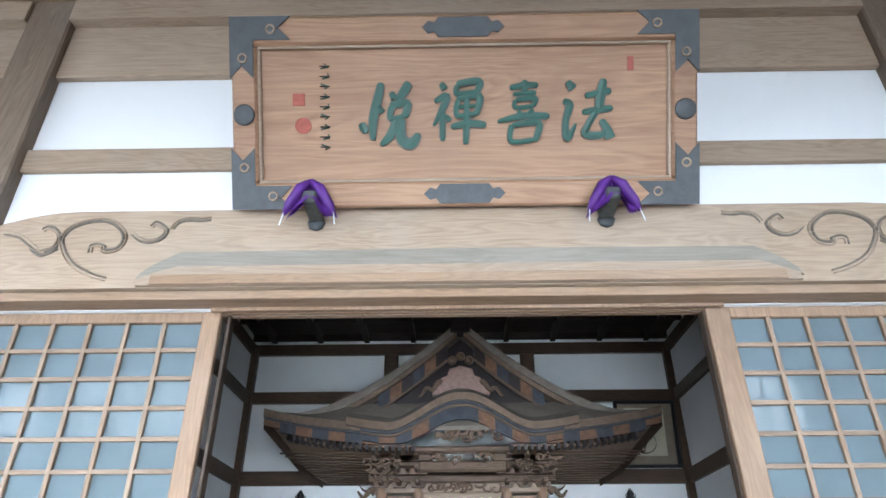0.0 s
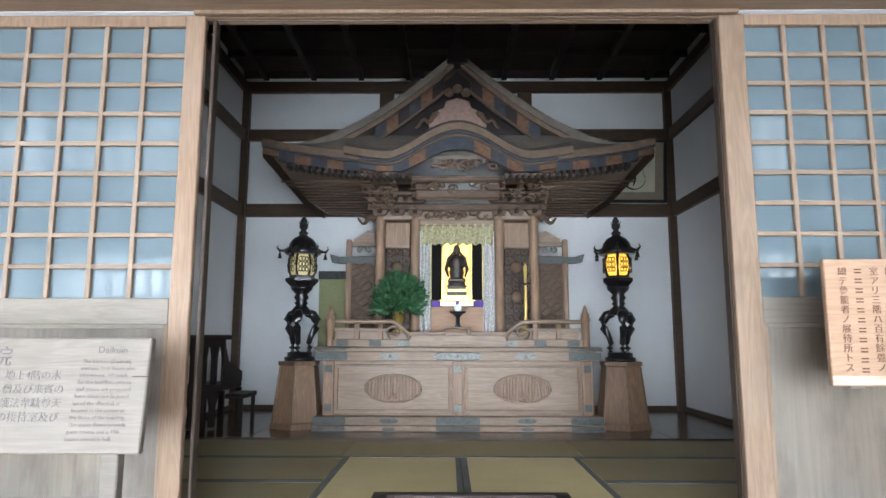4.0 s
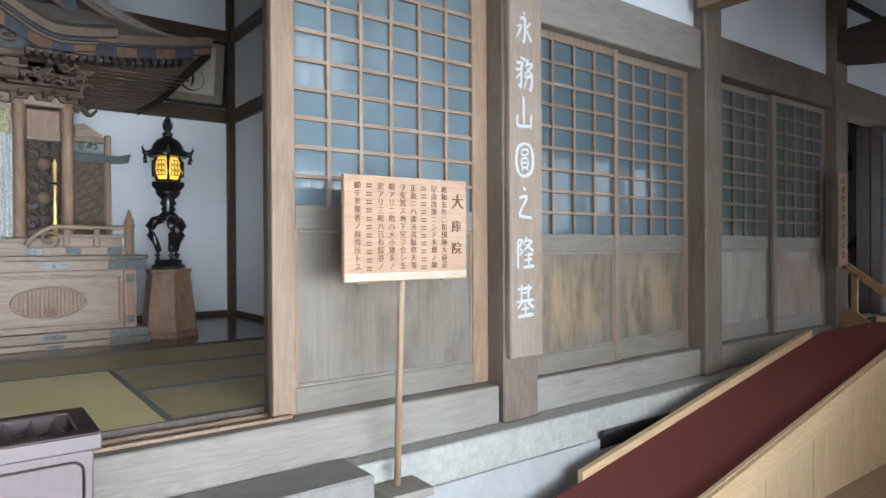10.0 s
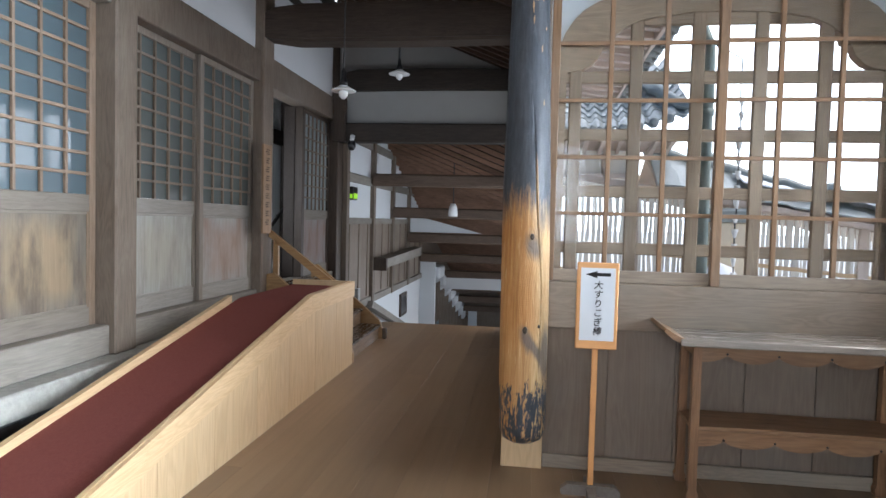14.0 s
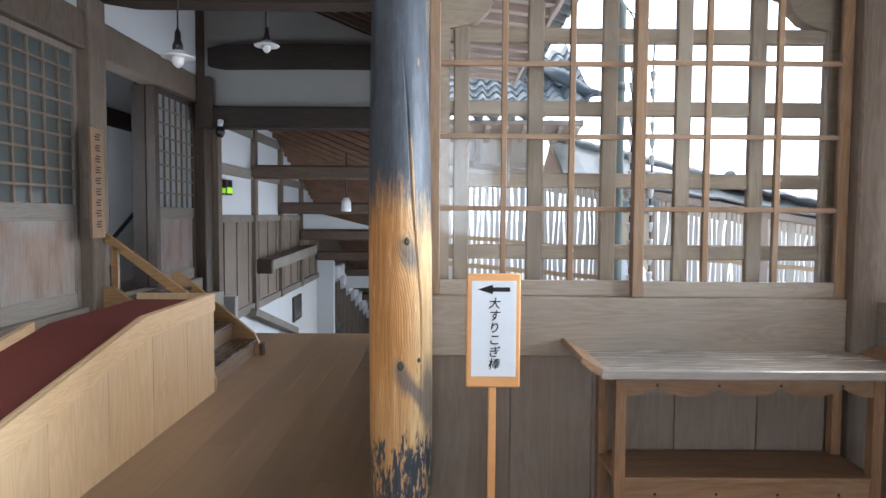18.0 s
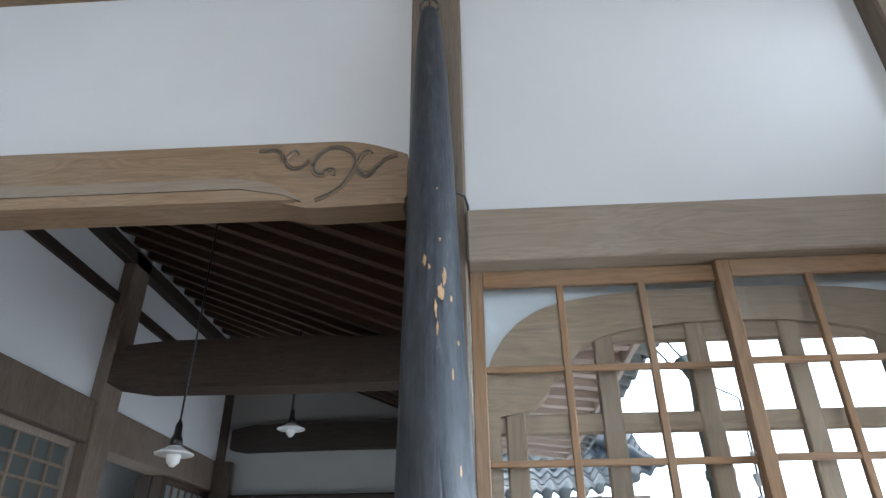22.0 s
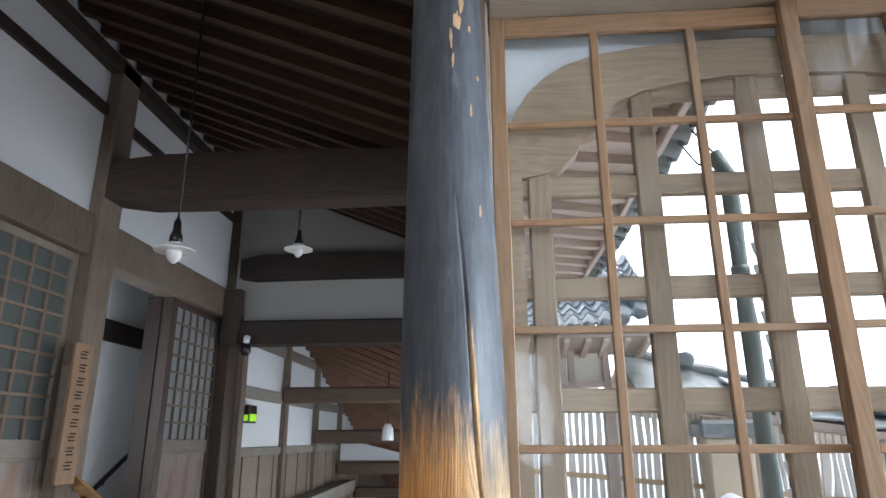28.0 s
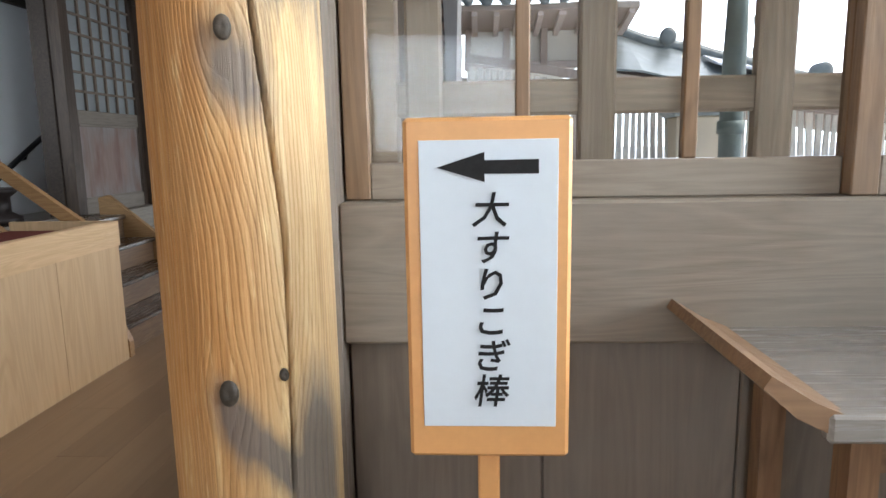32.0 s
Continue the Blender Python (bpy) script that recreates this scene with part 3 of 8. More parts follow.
def pestle_wood():
    """Black paint worn to bare wood: the mesh carries the wear, the smudges and the run of the grain."""
    m, nt, b = mat("worn_black_paint_on_wood", 0.5, 0, 0.4)

    def attr(n_):
        a = nt.nodes.new("ShaderNodeAttribute")
        a.attribute_name = n_
        return a.outputs["Fac"]

    def calc(op, x, y, z=None):
        q = nt.nodes.new("ShaderNodeMath")
        q.operation = op
        for i, v_ in enumerate((x, y, z)):
            if v_ is None:
                continue
            if isinstance(v_, (int, float)):
                q.inputs[i].default_value = v_
            else:
                nt.links.new(v_, q.inputs[i])
        return q.outputs[0]
    fl = node(nt, "ShaderNodeTexNoise", Scale=1.0, Detail=7, Roughness=0.7)
    nt.links.new(coords(nt, (40, 40, 9), False), fl.inputs["Vector"])
    gr = node(nt, "ShaderNodeTexNoise", Scale=2.0, Detail=7, Roughness=0.7, Distortion=0.8)
    nt.links.new(coords(nt, (34, 34, 1.2), False), gr.inputs["Vector"])
    spot = node(nt, "ShaderNodeTexNoise", Scale=9.0, Detail=4, Roughness=0.6)
    nt.links.new(coords(nt, (1, 1, 0.4), False), spot.inputs["Vector"])
    # growth rings: thin dark late wood
    wob = calc("MULTIPLY_ADD", gr.outputs[0], 0.9, attr("grain"))
    wave = calc("FRACT", wob, 0.0)
    line = ramp(nt, wave, [(0.0, (0.50, 0.40, 0.30)), (0.10, (0.66, 0.56, 0.44)), (0.30, (0.96, 0.95, 0.93)), (0.72, (1.0, 1.0, 1.0)), (0.93, (0.80, 0.72, 0.62)), (1.0, (0.50, 0.40, 0.30))]).outputs[0]
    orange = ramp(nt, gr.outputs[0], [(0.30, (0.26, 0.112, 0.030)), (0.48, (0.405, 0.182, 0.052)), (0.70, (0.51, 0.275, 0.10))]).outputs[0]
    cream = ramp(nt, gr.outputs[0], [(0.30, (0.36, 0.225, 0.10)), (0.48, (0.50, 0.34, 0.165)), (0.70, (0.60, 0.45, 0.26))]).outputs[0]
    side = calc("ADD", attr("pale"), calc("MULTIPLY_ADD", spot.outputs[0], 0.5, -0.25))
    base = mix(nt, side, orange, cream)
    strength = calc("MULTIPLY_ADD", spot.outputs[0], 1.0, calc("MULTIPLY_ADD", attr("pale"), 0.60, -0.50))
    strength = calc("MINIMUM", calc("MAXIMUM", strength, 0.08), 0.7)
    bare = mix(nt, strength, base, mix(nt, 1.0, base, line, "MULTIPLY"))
    fleck = node(nt, "ShaderNodeTexNoise", Scale=1.0, Detail=3, Roughness=0.6)
    nt.links.new(coords(nt, (75, 75, 7), False), fleck.inputs["Vector"])
    bare = mix(nt, ramp(nt, fleck.outputs[0], [(0.60, (0, 0, 0)), (0.70, (0.6, 0.6, 0.6))]).outputs[0], bare, (0.62, 0.44, 0.22))
    black = ramp(nt, fl.outputs[0], [(0.3, (0.020, 0.024, 0.031)), (0.60, (0.048, 0.056, 0.068)), (0.78, (0.12, 0.125, 0.13))]).outputs[0]
    # soft rubbed upper edge, flaked foot
    f = calc("ADD", attr("wear"), calc("MULTIPLY_ADD", fl.outputs[0], 0.9, -0.45))
    f = calc("ADD", f, calc("MULTIPLY_ADD", gr.outputs[0], 0.7, -0.35))
    soft = node(nt, "ShaderNodeMapRange")
    soft.inputs[1].default_value, soft.inputs[2].default_value = 0.25, 0.75
    nt.links.new(f, soft.inputs[0])
    flake = calc("ADD", attr("flake"), calc("MULTIPLY_ADD", fl.outputs[0], 2.4, -1.2))
    hard = node(nt, "ShaderNodeMapRange")
    hard.inputs[1].default_value, hard.inputs[2].default_value = 0.46, 0.54
    nt.links.new(flake, hard.inputs[0])
    show = calc("MULTIPLY", soft.outputs[0], hard.outputs[0])
    c = mix(nt, show, black, bare)
    sm = calc("ADD", attr("smudge"), calc("MULTIPLY_ADD", fl.outputs[0], 0.8, -0.4))
    smr = node(nt, "ShaderNodeMapRange")
    smr.inputs[1].default_value, smr.inputs[2].default_value = 0.3, 1.0
    nt.links.new(sm, smr.inputs[0])
    c = mix(nt, calc("MULTIPLY", smr.outputs[0], 0.8), c, (0.075, 0.072, 0.075))
    nt.links.new(c, b.inputs["Base Color"])
    rr = ramp(nt, show, [(0.0, (0.44,) * 3), (1.0, (0.60,) * 3)]).outputs[0]
    nt.links.new(rr, b.inputs["Roughness"])
    lw = nt.nodes.new("ShaderNodeRGBToBW")
    nt.links.new(line, lw.inputs[0])
    h = calc("MULTIPLY_ADD", lw.outputs[0], show, calc("MULTIPLY", gr.outputs[0], 0.6))
    h = calc("SUBTRACT", h, calc("MULTIPLY", hard.outputs[0], 0.5))
    bump(nt, b, h, 0.55, 0.004)
    return m


PESTLE = pestle_wood()

# ---- hall: floor, foundation, facade ----
CX = 0.087
random.seed(4)
struct("floor", box(-6, 4.86, -2.35, 2.62, -0.1, -0.012), FLOORW, "dark sub-floor under the polished boards")
struct("floor_corridor", box(4.86, 9.9, -0.13, 2.62, -0.1, -0.012), FLOORW, "dark sub-floor under the corridor boards")
struct("foundation", box(-6, 9.95, 2.60, 3.0, -0.1, 0.545, 0.01), STONE, "rough pale stone foundation under the hall front")
struct("baseboard", box(1.6, 9.9, 2.575, 2.6, -0.01, 0.36), PAINTW, "white painted board below the foundation stone")
st = tagged(part("step_slab", box(-1.75, 1.55, 2.42, 2.715, 0.44, 0.562, 0.012), SLAB), "flat grey stone step along the door sill", "step", "", "structure")
struct("sill_front", box(-6, 2.55, 2.72, 2.96, 0.547, 0.765, 0.008), GREY, "thick weathered wooden sill with flowing grain")
struct("sill_east", box(2.83, 9.95, 2.75, 2.96, 0.547, 0.752, 0.008), GREY, "thick weathered wooden sill")
for k, dz in enumerate((0.0, 0.012, 0.0)):
    struct("sill_track", box(-1.16, 1.33, 2.79 + k * 0.05, 2.815 + k * 0.05, 0.765, 0.782 - dz, 0.002), JAMB, "grooved wooden door track")

POSTS = ((-2.64, -2.36), (2.57, 2.845), (4.66, 4.895), (7.02, 7.28), (9.6, 9.93))
for k, (a, b) in enumerate(POSTS):
    struct("post_%d" % (k + 1), box(a, b, 2.70, 2.96, 0.547, 5.19 if k < 3 else 4.55, 0.012), GREYZ if k < 4 else DARKZ, "square weathered wooden post")

# carved tie beam over the entrance
g = Geo()
pts = [(-2.36, 3.11), (2.57, 3.11)]
top = []
for i in range(41):
    x = 2.57 - i * 4.93 / 40
    e = min(1.0, min(x + 2.36, 2.57 - x) / 0.5)
    top.append((x, 3.42 + 0.125 * math.sin(e * math.pi / 2) ** 0.8))
g.prism(pts + top, 2.66, 2.93, "y")
tie = tagged(part("tie_beam", g, BEAM), "pale curved tie beam with carved cloud scrolls", "beam", "", "structure")
g = Geo()
def flute(s):
    """Half outline of the fluted band along the beam's foot, from its pointed end to the middle."""
    q = [(1.585, 3.14, 3.14)] + [(1.585 - 0.2 * t, 3.14 + 0.077 * t ** 0.8, 3.14 + 0.155 * t ** 0.6) for t in (0.1, 0.25, 0.4, 0.6, 0.8, 1.0)] + [(0.0, 3.217, 3.302)]
    return [(s * u, a, b) for u, a, b in q]


hl, hr = flute(-1), flute(1)
prof = [(CX + u, b) for u, a, b in hl] + [(CX + u, b) for u, a, b in hr[::-1][1:]] + [(CX + u, a) for u, a, b in hr[1:]] + [(CX + u, a) for u, a, b in hl[::-1][1:-1]]
part("moulding", Geo().prism(prof, 2.648, 2.67, "y"), GREY, tie, "fluted grey moulding along the foot of the beam")
prof = [(CX - 1.57, 3.113), (CX + 1.57, 3.113)] + [(CX + u, a - 0.004) for u, a, b in hr[1:]] + [(CX + u, a - 0.004) for u, a, b in hl[::-1][1:]]
part("moulding", Geo().prism(prof, 2.638, 2.667, "y"), BEAM, tie, "rounded lip under the flute")
part("moulding", box(CX - 1.5, CX + 1.5, 2.628, 2.64, 3.113, 3.165, 0.005), BEAMR, tie)


def glide(pts, n=5):
    """A smooth line through points."""
    out = []
    for i in range(len(pts) - 1):
        p0, p1, p2, p3 = pts[max(i - 1, 0)], pts[i], pts[i + 1], pts[min(i + 2, len(pts) - 1)]
        for k in range(n):
            t = k / n
            out.append(tuple(0.5 * (2 * b + (c - a) * t + (2 * a - 5 * b + 4 * c - d) * t * t + (3 * b - a - 3 * c + d) * t ** 3) for a, b, c, d in zip(p0, p1, p2, p3)))
    return out + [pts[-1]]


CLOUDS = (
    [(.58, -.25), (.49, -.22), (.40, -.17), (.34, -.10), (.31, -.03), (.34, .03), (.42, .065), (.51, .065), (.58, .02), (.61, -.035), (.59, -.085), (.535, -.095), (.53, -.075), (.49, -.06), (.455, -.07), (.455, -.11)],
    [(.0, .0), (.08, -.02), (.145, -.065), (.21, -.105), (.28, -.085), (.295, -.025), (.255, .03), (.21, .045), (.185, .025)],
    [(.16, -.09), (.225, -.125), (.30, -.09)],
    [(.645, -.01), (.69, -.045), (.745, -.058), (.80, -.04), (.825, .005), (.80, .04), (.755, .065), (.73, .04)],
    [(.85, .018), (.87, .053), (.92, .07), (.98, .065), (1.03, .07)],
)


def scroll(x, z, y, s, sx, axis, m, parent, tall=None):
    """Carved cloud scrolls: a raised lip beside a dark cord as groove shade."""
    for k, line in enumerate(CLOUDS):
        P = glide(line)
        n = len(P)
        for dr, lift, r, mm in ((0.0, 0.0, 0.012, DARKLINE), (0.017, -0.003, 0.009, m)):
            q = []
            for i, (u, w) in enumerate(P):
                a, b = P[max(i - 1, 0)], P[min(i + 1, n - 1)]
                d = math.hypot(b[0] - a[0], b[1] - a[1]) or 1
                uu, ww = u - (b[1] - a[1]) / d * dr, w + (b[0] - a[0]) / d * dr
                h, v = x + sx * uu * s, z + ww * (tall or s)
                q.append((h, y + lift, v) if axis == "x" else (y + lift, h, v))
            rr = [r * (0.45 + 0.75 * math.sin(math.pi * (0.08 + 0.84 * i / n))) for i in range(n)]
            part("carved_scroll", Geo().tube(q, rr, 6, 0.5), mm, parent)


scroll(-2.218, 3.415, 2.66, 1.0, 1, "x", BEAM, tie)
scroll(2.392, 3.415, 2.66, 1.0, -1, "x", BEAM, tie)
struct("lintel_front", box(-2.36, 2.57, 2.69, 2.93, 3.062, 3.108, 0.004), BEAMR, "reddish wooden door head")
for k in range(3):
    struct("head_track", box(-1.16, 1.33, 2.79 + k * 0.05, 2.815 + k * 0.05, 3.045 + 0.004 * k, 3.064, 0.002), JAMB, "grooved door head track")

# upper wall of the facade
struct("wall_front_upper", box(-6, 9.6, 2.80, 2.92, 3.06, 5.2), WHITE, "white plaster wall above the doors")
for a, b in ((-6, -2.64), (-2.36, 2.57)):
    struct("trim", box(a, b, 2.765, 2.80, 3.885, 4.035), BEAM, "weathered wall rail across white plaster")
    struct("trim", box(a, b, 2.755, 2.80, 4.575, 5.0), BEAM, "wide weathered board under the ceiling")
    struct("trim", box(a, b, 2.68, 2.80, 5.0, 5.17), BEAM, "long beam under the ceiling")
for a, b in ((2.845, 4.66), (4.895, 7.02), (7.28, 9.6)):
    struct("trim", box(a, b, 2.735, 2.96, 2.905, 3.215, 0.008), GREY if b < 5 else GREYZ, "weathered door lintel")
    struct("trim", box(a, b, 2.765, 2.80, 4.03, 4.12), DARK if a > 4 else GREY, "wall rail across white plaster")
struct("wall_front_west", box(-6, -2.64, 2.80, 2.92, 0.765, 3.06), WHITE, "white plaster wall")


def door(name, x0, x1, y, z0, z1, cols, rows, lz, frame_m, bar_m, barx_m, pane_m, panel_m, rail_m, label, st=0.062):
    """A sliding door: frosted lattice above, a boarded panel below."""
    d = thing(name, label, "door", "", "structure", ((x0 + x1) / 2, y, z0))
    ox, oz = (x0 + x1) / 2, z0
    w, h = (x1 - x0) / 2, z1 - z0

    def p(n, geo, m, lab=""):
        return part(n, geo, m, d, lab)
    p("stile", box(-w, -w + st, -0.018, 0.018, 0, h), frame_m)
    p("stile", box(w - st, w, -0.018, 0.018, 0, h), frame_m)
    p("bottom_rail", box(-w + st, w - st, -0.016, 0.016, 0, 0.125), rail_m)
    p("top_rail", box(-w + st, w - st, -0.016, 0.016, h - 0.055, h), frame_m)
    lo = lz - oz
    p("middle_rail", box(-w + st, w - st, -0.016, 0.016, lo - 0.115, lo), rail_m)
    p("panel", box(-w + st, w - st, -0.004, 0.008, 0.125, lo - 0.115), panel_m)
    for a, b, c, e in ((-w + st, -w + st + 0.018, 0.125, lo - 0.115), (w - st - 0.018, w - st, 0.125, lo - 0.115)):
        p("bead", box(a, b, -0.010, -0.004, c, e, 0.003), frame_m)
    for c in (0.125, lo - 0.133):
        p("bead", box(-w + st + 0.018, w - st - 0.018, -0.012, -0.004, c, c + 0.018, 0.003), rail_m)
    iw, ih = 2 * (w - st), h - 0.055 - lo
    bt = 0.021
    for i in range(1, cols):
        x = -w + st + iw * i / cols
        p("upright_bar", box(x - bt / 2, x + bt / 2, -0.014, 0.006, lo, h - 0.055, 0.002), bar_m)
    for j in range(1, rows):
        z = lo + ih * j / rows
        p("cross_bar", box(-w + st, w - st, -0.0125, 0.007, z - bt / 2, z + bt / 2, 0.002), barx_m)
    me = box(-iw / cols / 2 + 0.001, iw / cols / 2 - 0.001, -0.002, 0.002, -ih / rows / 2 + 0.001, ih / rows / 2 - 0.001, 0.0005).mesh("pane")
    for i in range(cols):
        for j in range(rows):
            ob = part("pane", me, pane_m, d)
            ob.location = (-w + st + iw * (i + 0.5) / cols, 0.010, lo + ih * (j + 0.5) / rows)
    return d


door("door_1", -2.40, -1.12, 2.85, 0.767, 3.06, 6, 9, 1.745, JAMB, LATT, LATTX, FROST, PANEL, RAILG, "grey sliding door with a frosted lattice, slid open", 0.09)
door("door_2", 1.252, 2.565, 2.85, 0.767, 3.06, 6, 9, 1.755, JAMB, LATT, LATTX, FROST, PANEL, RAILG, "grey sliding door with a frosted lattice, beside the altar room", 0.115)
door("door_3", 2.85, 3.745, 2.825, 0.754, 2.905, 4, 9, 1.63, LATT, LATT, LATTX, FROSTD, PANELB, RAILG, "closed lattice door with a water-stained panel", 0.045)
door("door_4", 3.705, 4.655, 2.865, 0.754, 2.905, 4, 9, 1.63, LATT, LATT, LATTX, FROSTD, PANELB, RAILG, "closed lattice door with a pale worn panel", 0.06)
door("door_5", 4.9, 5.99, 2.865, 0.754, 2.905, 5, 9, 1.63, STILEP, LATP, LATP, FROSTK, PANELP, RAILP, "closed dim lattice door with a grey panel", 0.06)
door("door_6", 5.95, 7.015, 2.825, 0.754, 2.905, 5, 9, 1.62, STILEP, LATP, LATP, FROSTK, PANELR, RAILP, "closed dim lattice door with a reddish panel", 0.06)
door("door_7", 8.52, 9.6, 2.84, 0.754, 2.905, 6, 8, 1.62, DARKZ, LATD, LATD, FROSTP, PANELD, RAILG, "dark lattice door slid beside the open doorway", 0.07)
# jambs of the wide opening
for x0, x1 in ((-1.10, -1.083), (1.249, 1.266)):
    struct("jamb", box(x0, x1, 2.872, 2.93, 0.77, 3.06), DARKZ, "dark edge of the door recess")

# room behind the open door by the ramp
struct("wall_passage_back", box(7.0, 9.9, 3.5, 3.6, 0.7, 4.2), BRIGHTW, "white plaster wall of the passage")
for n_, (y0, y1, z0, z1) in enumerate(((2.96, 3.5, 0.7, 1.28), (2.96, 3.5, 2.52, 4.2), (2.96, 2.98, 1.28, 2.52), (3.46, 3.5, 1.28, 2.52))):
    struct("wall_passage_west_%d" % (n_ + 1), box(7.1, 7.2, y0, y1, z0, z1), BRIGHTW, "white plaster wall round the added passage window")
wp4 = thing("window_4", "unseen barred window added to light the passage", "window", "", "structure")
for k in range(3):
    part("upright_bar", box(7.22, 7.24, 3.08 + k * 0.13, 3.10 + k * 0.13, 1.28, 2.52, 0.003), LATD, wp4)
# Dark block put in so the doorway reads black from along the hall.
struct("wall_passage_east", box(9.42, 9.8, 2.96, 3.49, 0.7, 4.2), DARK, "dark block that makes the doorway look black")
struct("floor_passage", box(7.1, 9.8, 2.96, 3.5, 0.6, 0.752), FLOORD, "dark boards of the passage")
struct("ceiling_passage", box(7.0, 9.9, 2.93, 3.6, 4.2, 4.3), DARK, "dark passage ceiling")
struct("trim", box(7.2, 9.7, 3.45, 3.5, 2.52, 2.72), DARK, "dark rail on the passage wall")
struct("jamb", box(8.42, 8.50, 2.90, 3.04, 0.76, 2.90), DARK, "dark post behind the sliding door")
struct("jamb", box(8.44, 8.52, 2.80, 2.90, 0.76, 2.90), DARKZ, "dark door jamb")
hr = thing("handrail", "dark metal handrail on the passage wall", "handrail")
part("rail", Geo().tube([(8.20, 3.40, 0.98), (8.74, 3.40, 1.29), (9.39, 3.40, 1.65), (9.5, 3.40, 1.70)], 0.024, 8), BLACK, hr)
for x, z in ((8.74, 1.29), (9.32, 1.61)):
    part("bracket", Geo().tube([(x, 3.40, z), (x, 3.42, z - 0.06), (x, 3.50, z - 0.08)], 0.012, 6), IRON, hr)

# ---- altar room ----
struct("floor_room", box(-2.45, 2.65, 2.96, 7.12, 0.6, 0.765), DARK, "sub-floor of the altar room")
struct("floor_altar", box(-2.36, 2.55, 5.12, 7.12, 0.765, 0.812), FLOORD, "dark polished boards round the altar")
for k in range(12):
    part("board", box(-2.36 + k * 0.41, -1.953 + k * 0.41, 5.121, 7.1, 0.81, 0.815, 0.002), FLOORD, bpy.data.objects["floor_altar"])


def tatami(x0, x1, y0, y1, m, along):
    t = thing("tatami_mat", "yellow tatami mat with a grey woven border" if m is TATY else "green-brown tatami mat with a grey woven border", "tatami mat", "tatami mats")
    part("straw_face", box(x0 + 0.002, x1 - 0.002, y0 + 0.002, y1 - 0.002, 0.766, 0.80, 0.003), m, t)
    bw = 0.035
    if along == "y":
        for a in (x0 + 0.002, x1 - bw - 0.002):
            part("border", box(a, a + bw, y0 + 0.002, y1 - 0.002, 0.7985, 0.8025, 0.0015), CLOTH, t)
    else:
        for a in (y0 + 0.002, y1 - bw - 0.002):
            part("border", box(x0 + 0.002, x1 - 0.002, a, a + bw, 0.7985, 0.8025, 0.0015), CLOTH, t)


struct("trim", box(-2.34, 2.53, 2.944, 2.961, 0.766, 0.804, 0.002), DARKZ, "dark edge board in front of the mats")
tatami(-0.675, 0.09, 2.962, 4.39, TATY, "y")
tatami(0.09, 0.86, 2.962, 4.39, TATY, "y")
for a, b in ((-2.34, -0.675), (0.86, 2.53)):
    tatami(a, b, 2.962, 3.68, TATG, "x")
    tatami(a, b, 3.68, 4.39, TATG, "x")
for a, b in ((-2.34, -0.7), (-0.7, 0.9), (0.9, 2.53)):
    tatami(a, b, 4.39, 5.115, TATG, "x")

struct("wall_back", box(-2.5, 2.7, 7.1, 7.22, 0.6, 4.75), BRIGHTW, "white plaster back wall of the altar room")
struct("wall_west", box(-2.5, -2.345, 2.96, 7.1, 0.6, 4.75), BRIGHTW, "white plaster side wall of the altar room")
struct("wall_east", box(2.54, 2.7, 2.96, 7.1, 0.6, 4.75), BRIGHTW, "white plaster side wall of the altar room")
for z0, z1 in ((2.92, 3.065), (3.80, 3.93), (4.37, 4.50)):
    struct("trim", box(-2.345, 2.54, 7.045, 7.1, z0, z1), BAND, "dark brown wall band")
    for x0, x1 in ((-2.345, -2.30), (2.495, 2.54)):
        struct("trim", box(x0, x1, 2.96, 7.045, z0, z1), BAND, "dark brown wall band")
for x0, x1 in ((-2.345, -2.265), (2.46, 2.54)):
    struct("trim", box(x0, x1, 7.02, 7.098, 0.81, 4.42), BAND, "dark corner post")
for x0, x1 in ((-0.78, -0.62), (0.80, 0.96)):
    struct("trim", box(x0, x1, 7.05, 7.102, 3.93, 4.37), BAND, "dark upright in the wall")
for x0, x1, y0, y1 in ((-2.345, 2.54, 7.075, 7.1), (-2.345, -2.32, 2.96, 7.07), (2.515, 2.54, 2.96, 7.07)):
    struct("baseboard", box(x0, x1, y0, y1, 0.812, 0.862), BAND, "dark baseboard")
g = Geo()
g.box(-2.5, 2.7, 2.93, 7.22, 4.62, 4.72)
for k in range(9):
    x = -2.1 + k * 0.55
    g.box(x - 0.03, x + 0.03, 2.96, 7.1, 4.53, 4.625)
for k in range(8):
    y = 3.2 + k * 0.55
    g.box(-2.345, 2.54, y - 0.025, y + 0.025, 4.545, 4.62)
struct("ceiling_room", g, DARK, "dark coffered wooden ceiling")

# ---- window wall and hall ceiling ----
g = Geo().box(-6.1, 4.86, -2.35, 2.93, 5.22, 5.32)
for k in range(8):
    g.box(-6, 4.62, -2.15 + k * 0.63, -2.07 + k * 0.63, 5.125, 5.225, 0.008)
struct("ceiling", g, CEILW, "boarded wooden ceiling with thin battens")
struct("post_6", box(4.62, 4.87, -0.157, 0.088, 0.27, 5.18, 0.01), GREYZ, "tall square post behind the hanging pestle")
struct("post_base", box(4.63, 4.86, -0.178, 0.075, 0.0, 0.272, 0.004), PINEZ, "new pale wood let into the post's foot")
struct("post_7", box(4.60, 4.9, -2.42, -2.16, 0, 5.18, 0.01), GREYZ, "square corner post")
struct("wall_window_low", box(4.695, 4.84, -2.16, -0.157, 0, 0.88), PANELW, "brown boards below the window")
for k in range(5):
    part("board", box(4.683, 4.696, -0.16 - (k + 1) * 0.4, -0.163 - k * 0.4, 0.085, 0.879, 0.003), PANELW, bpy.data.objects["wall_window_low"])
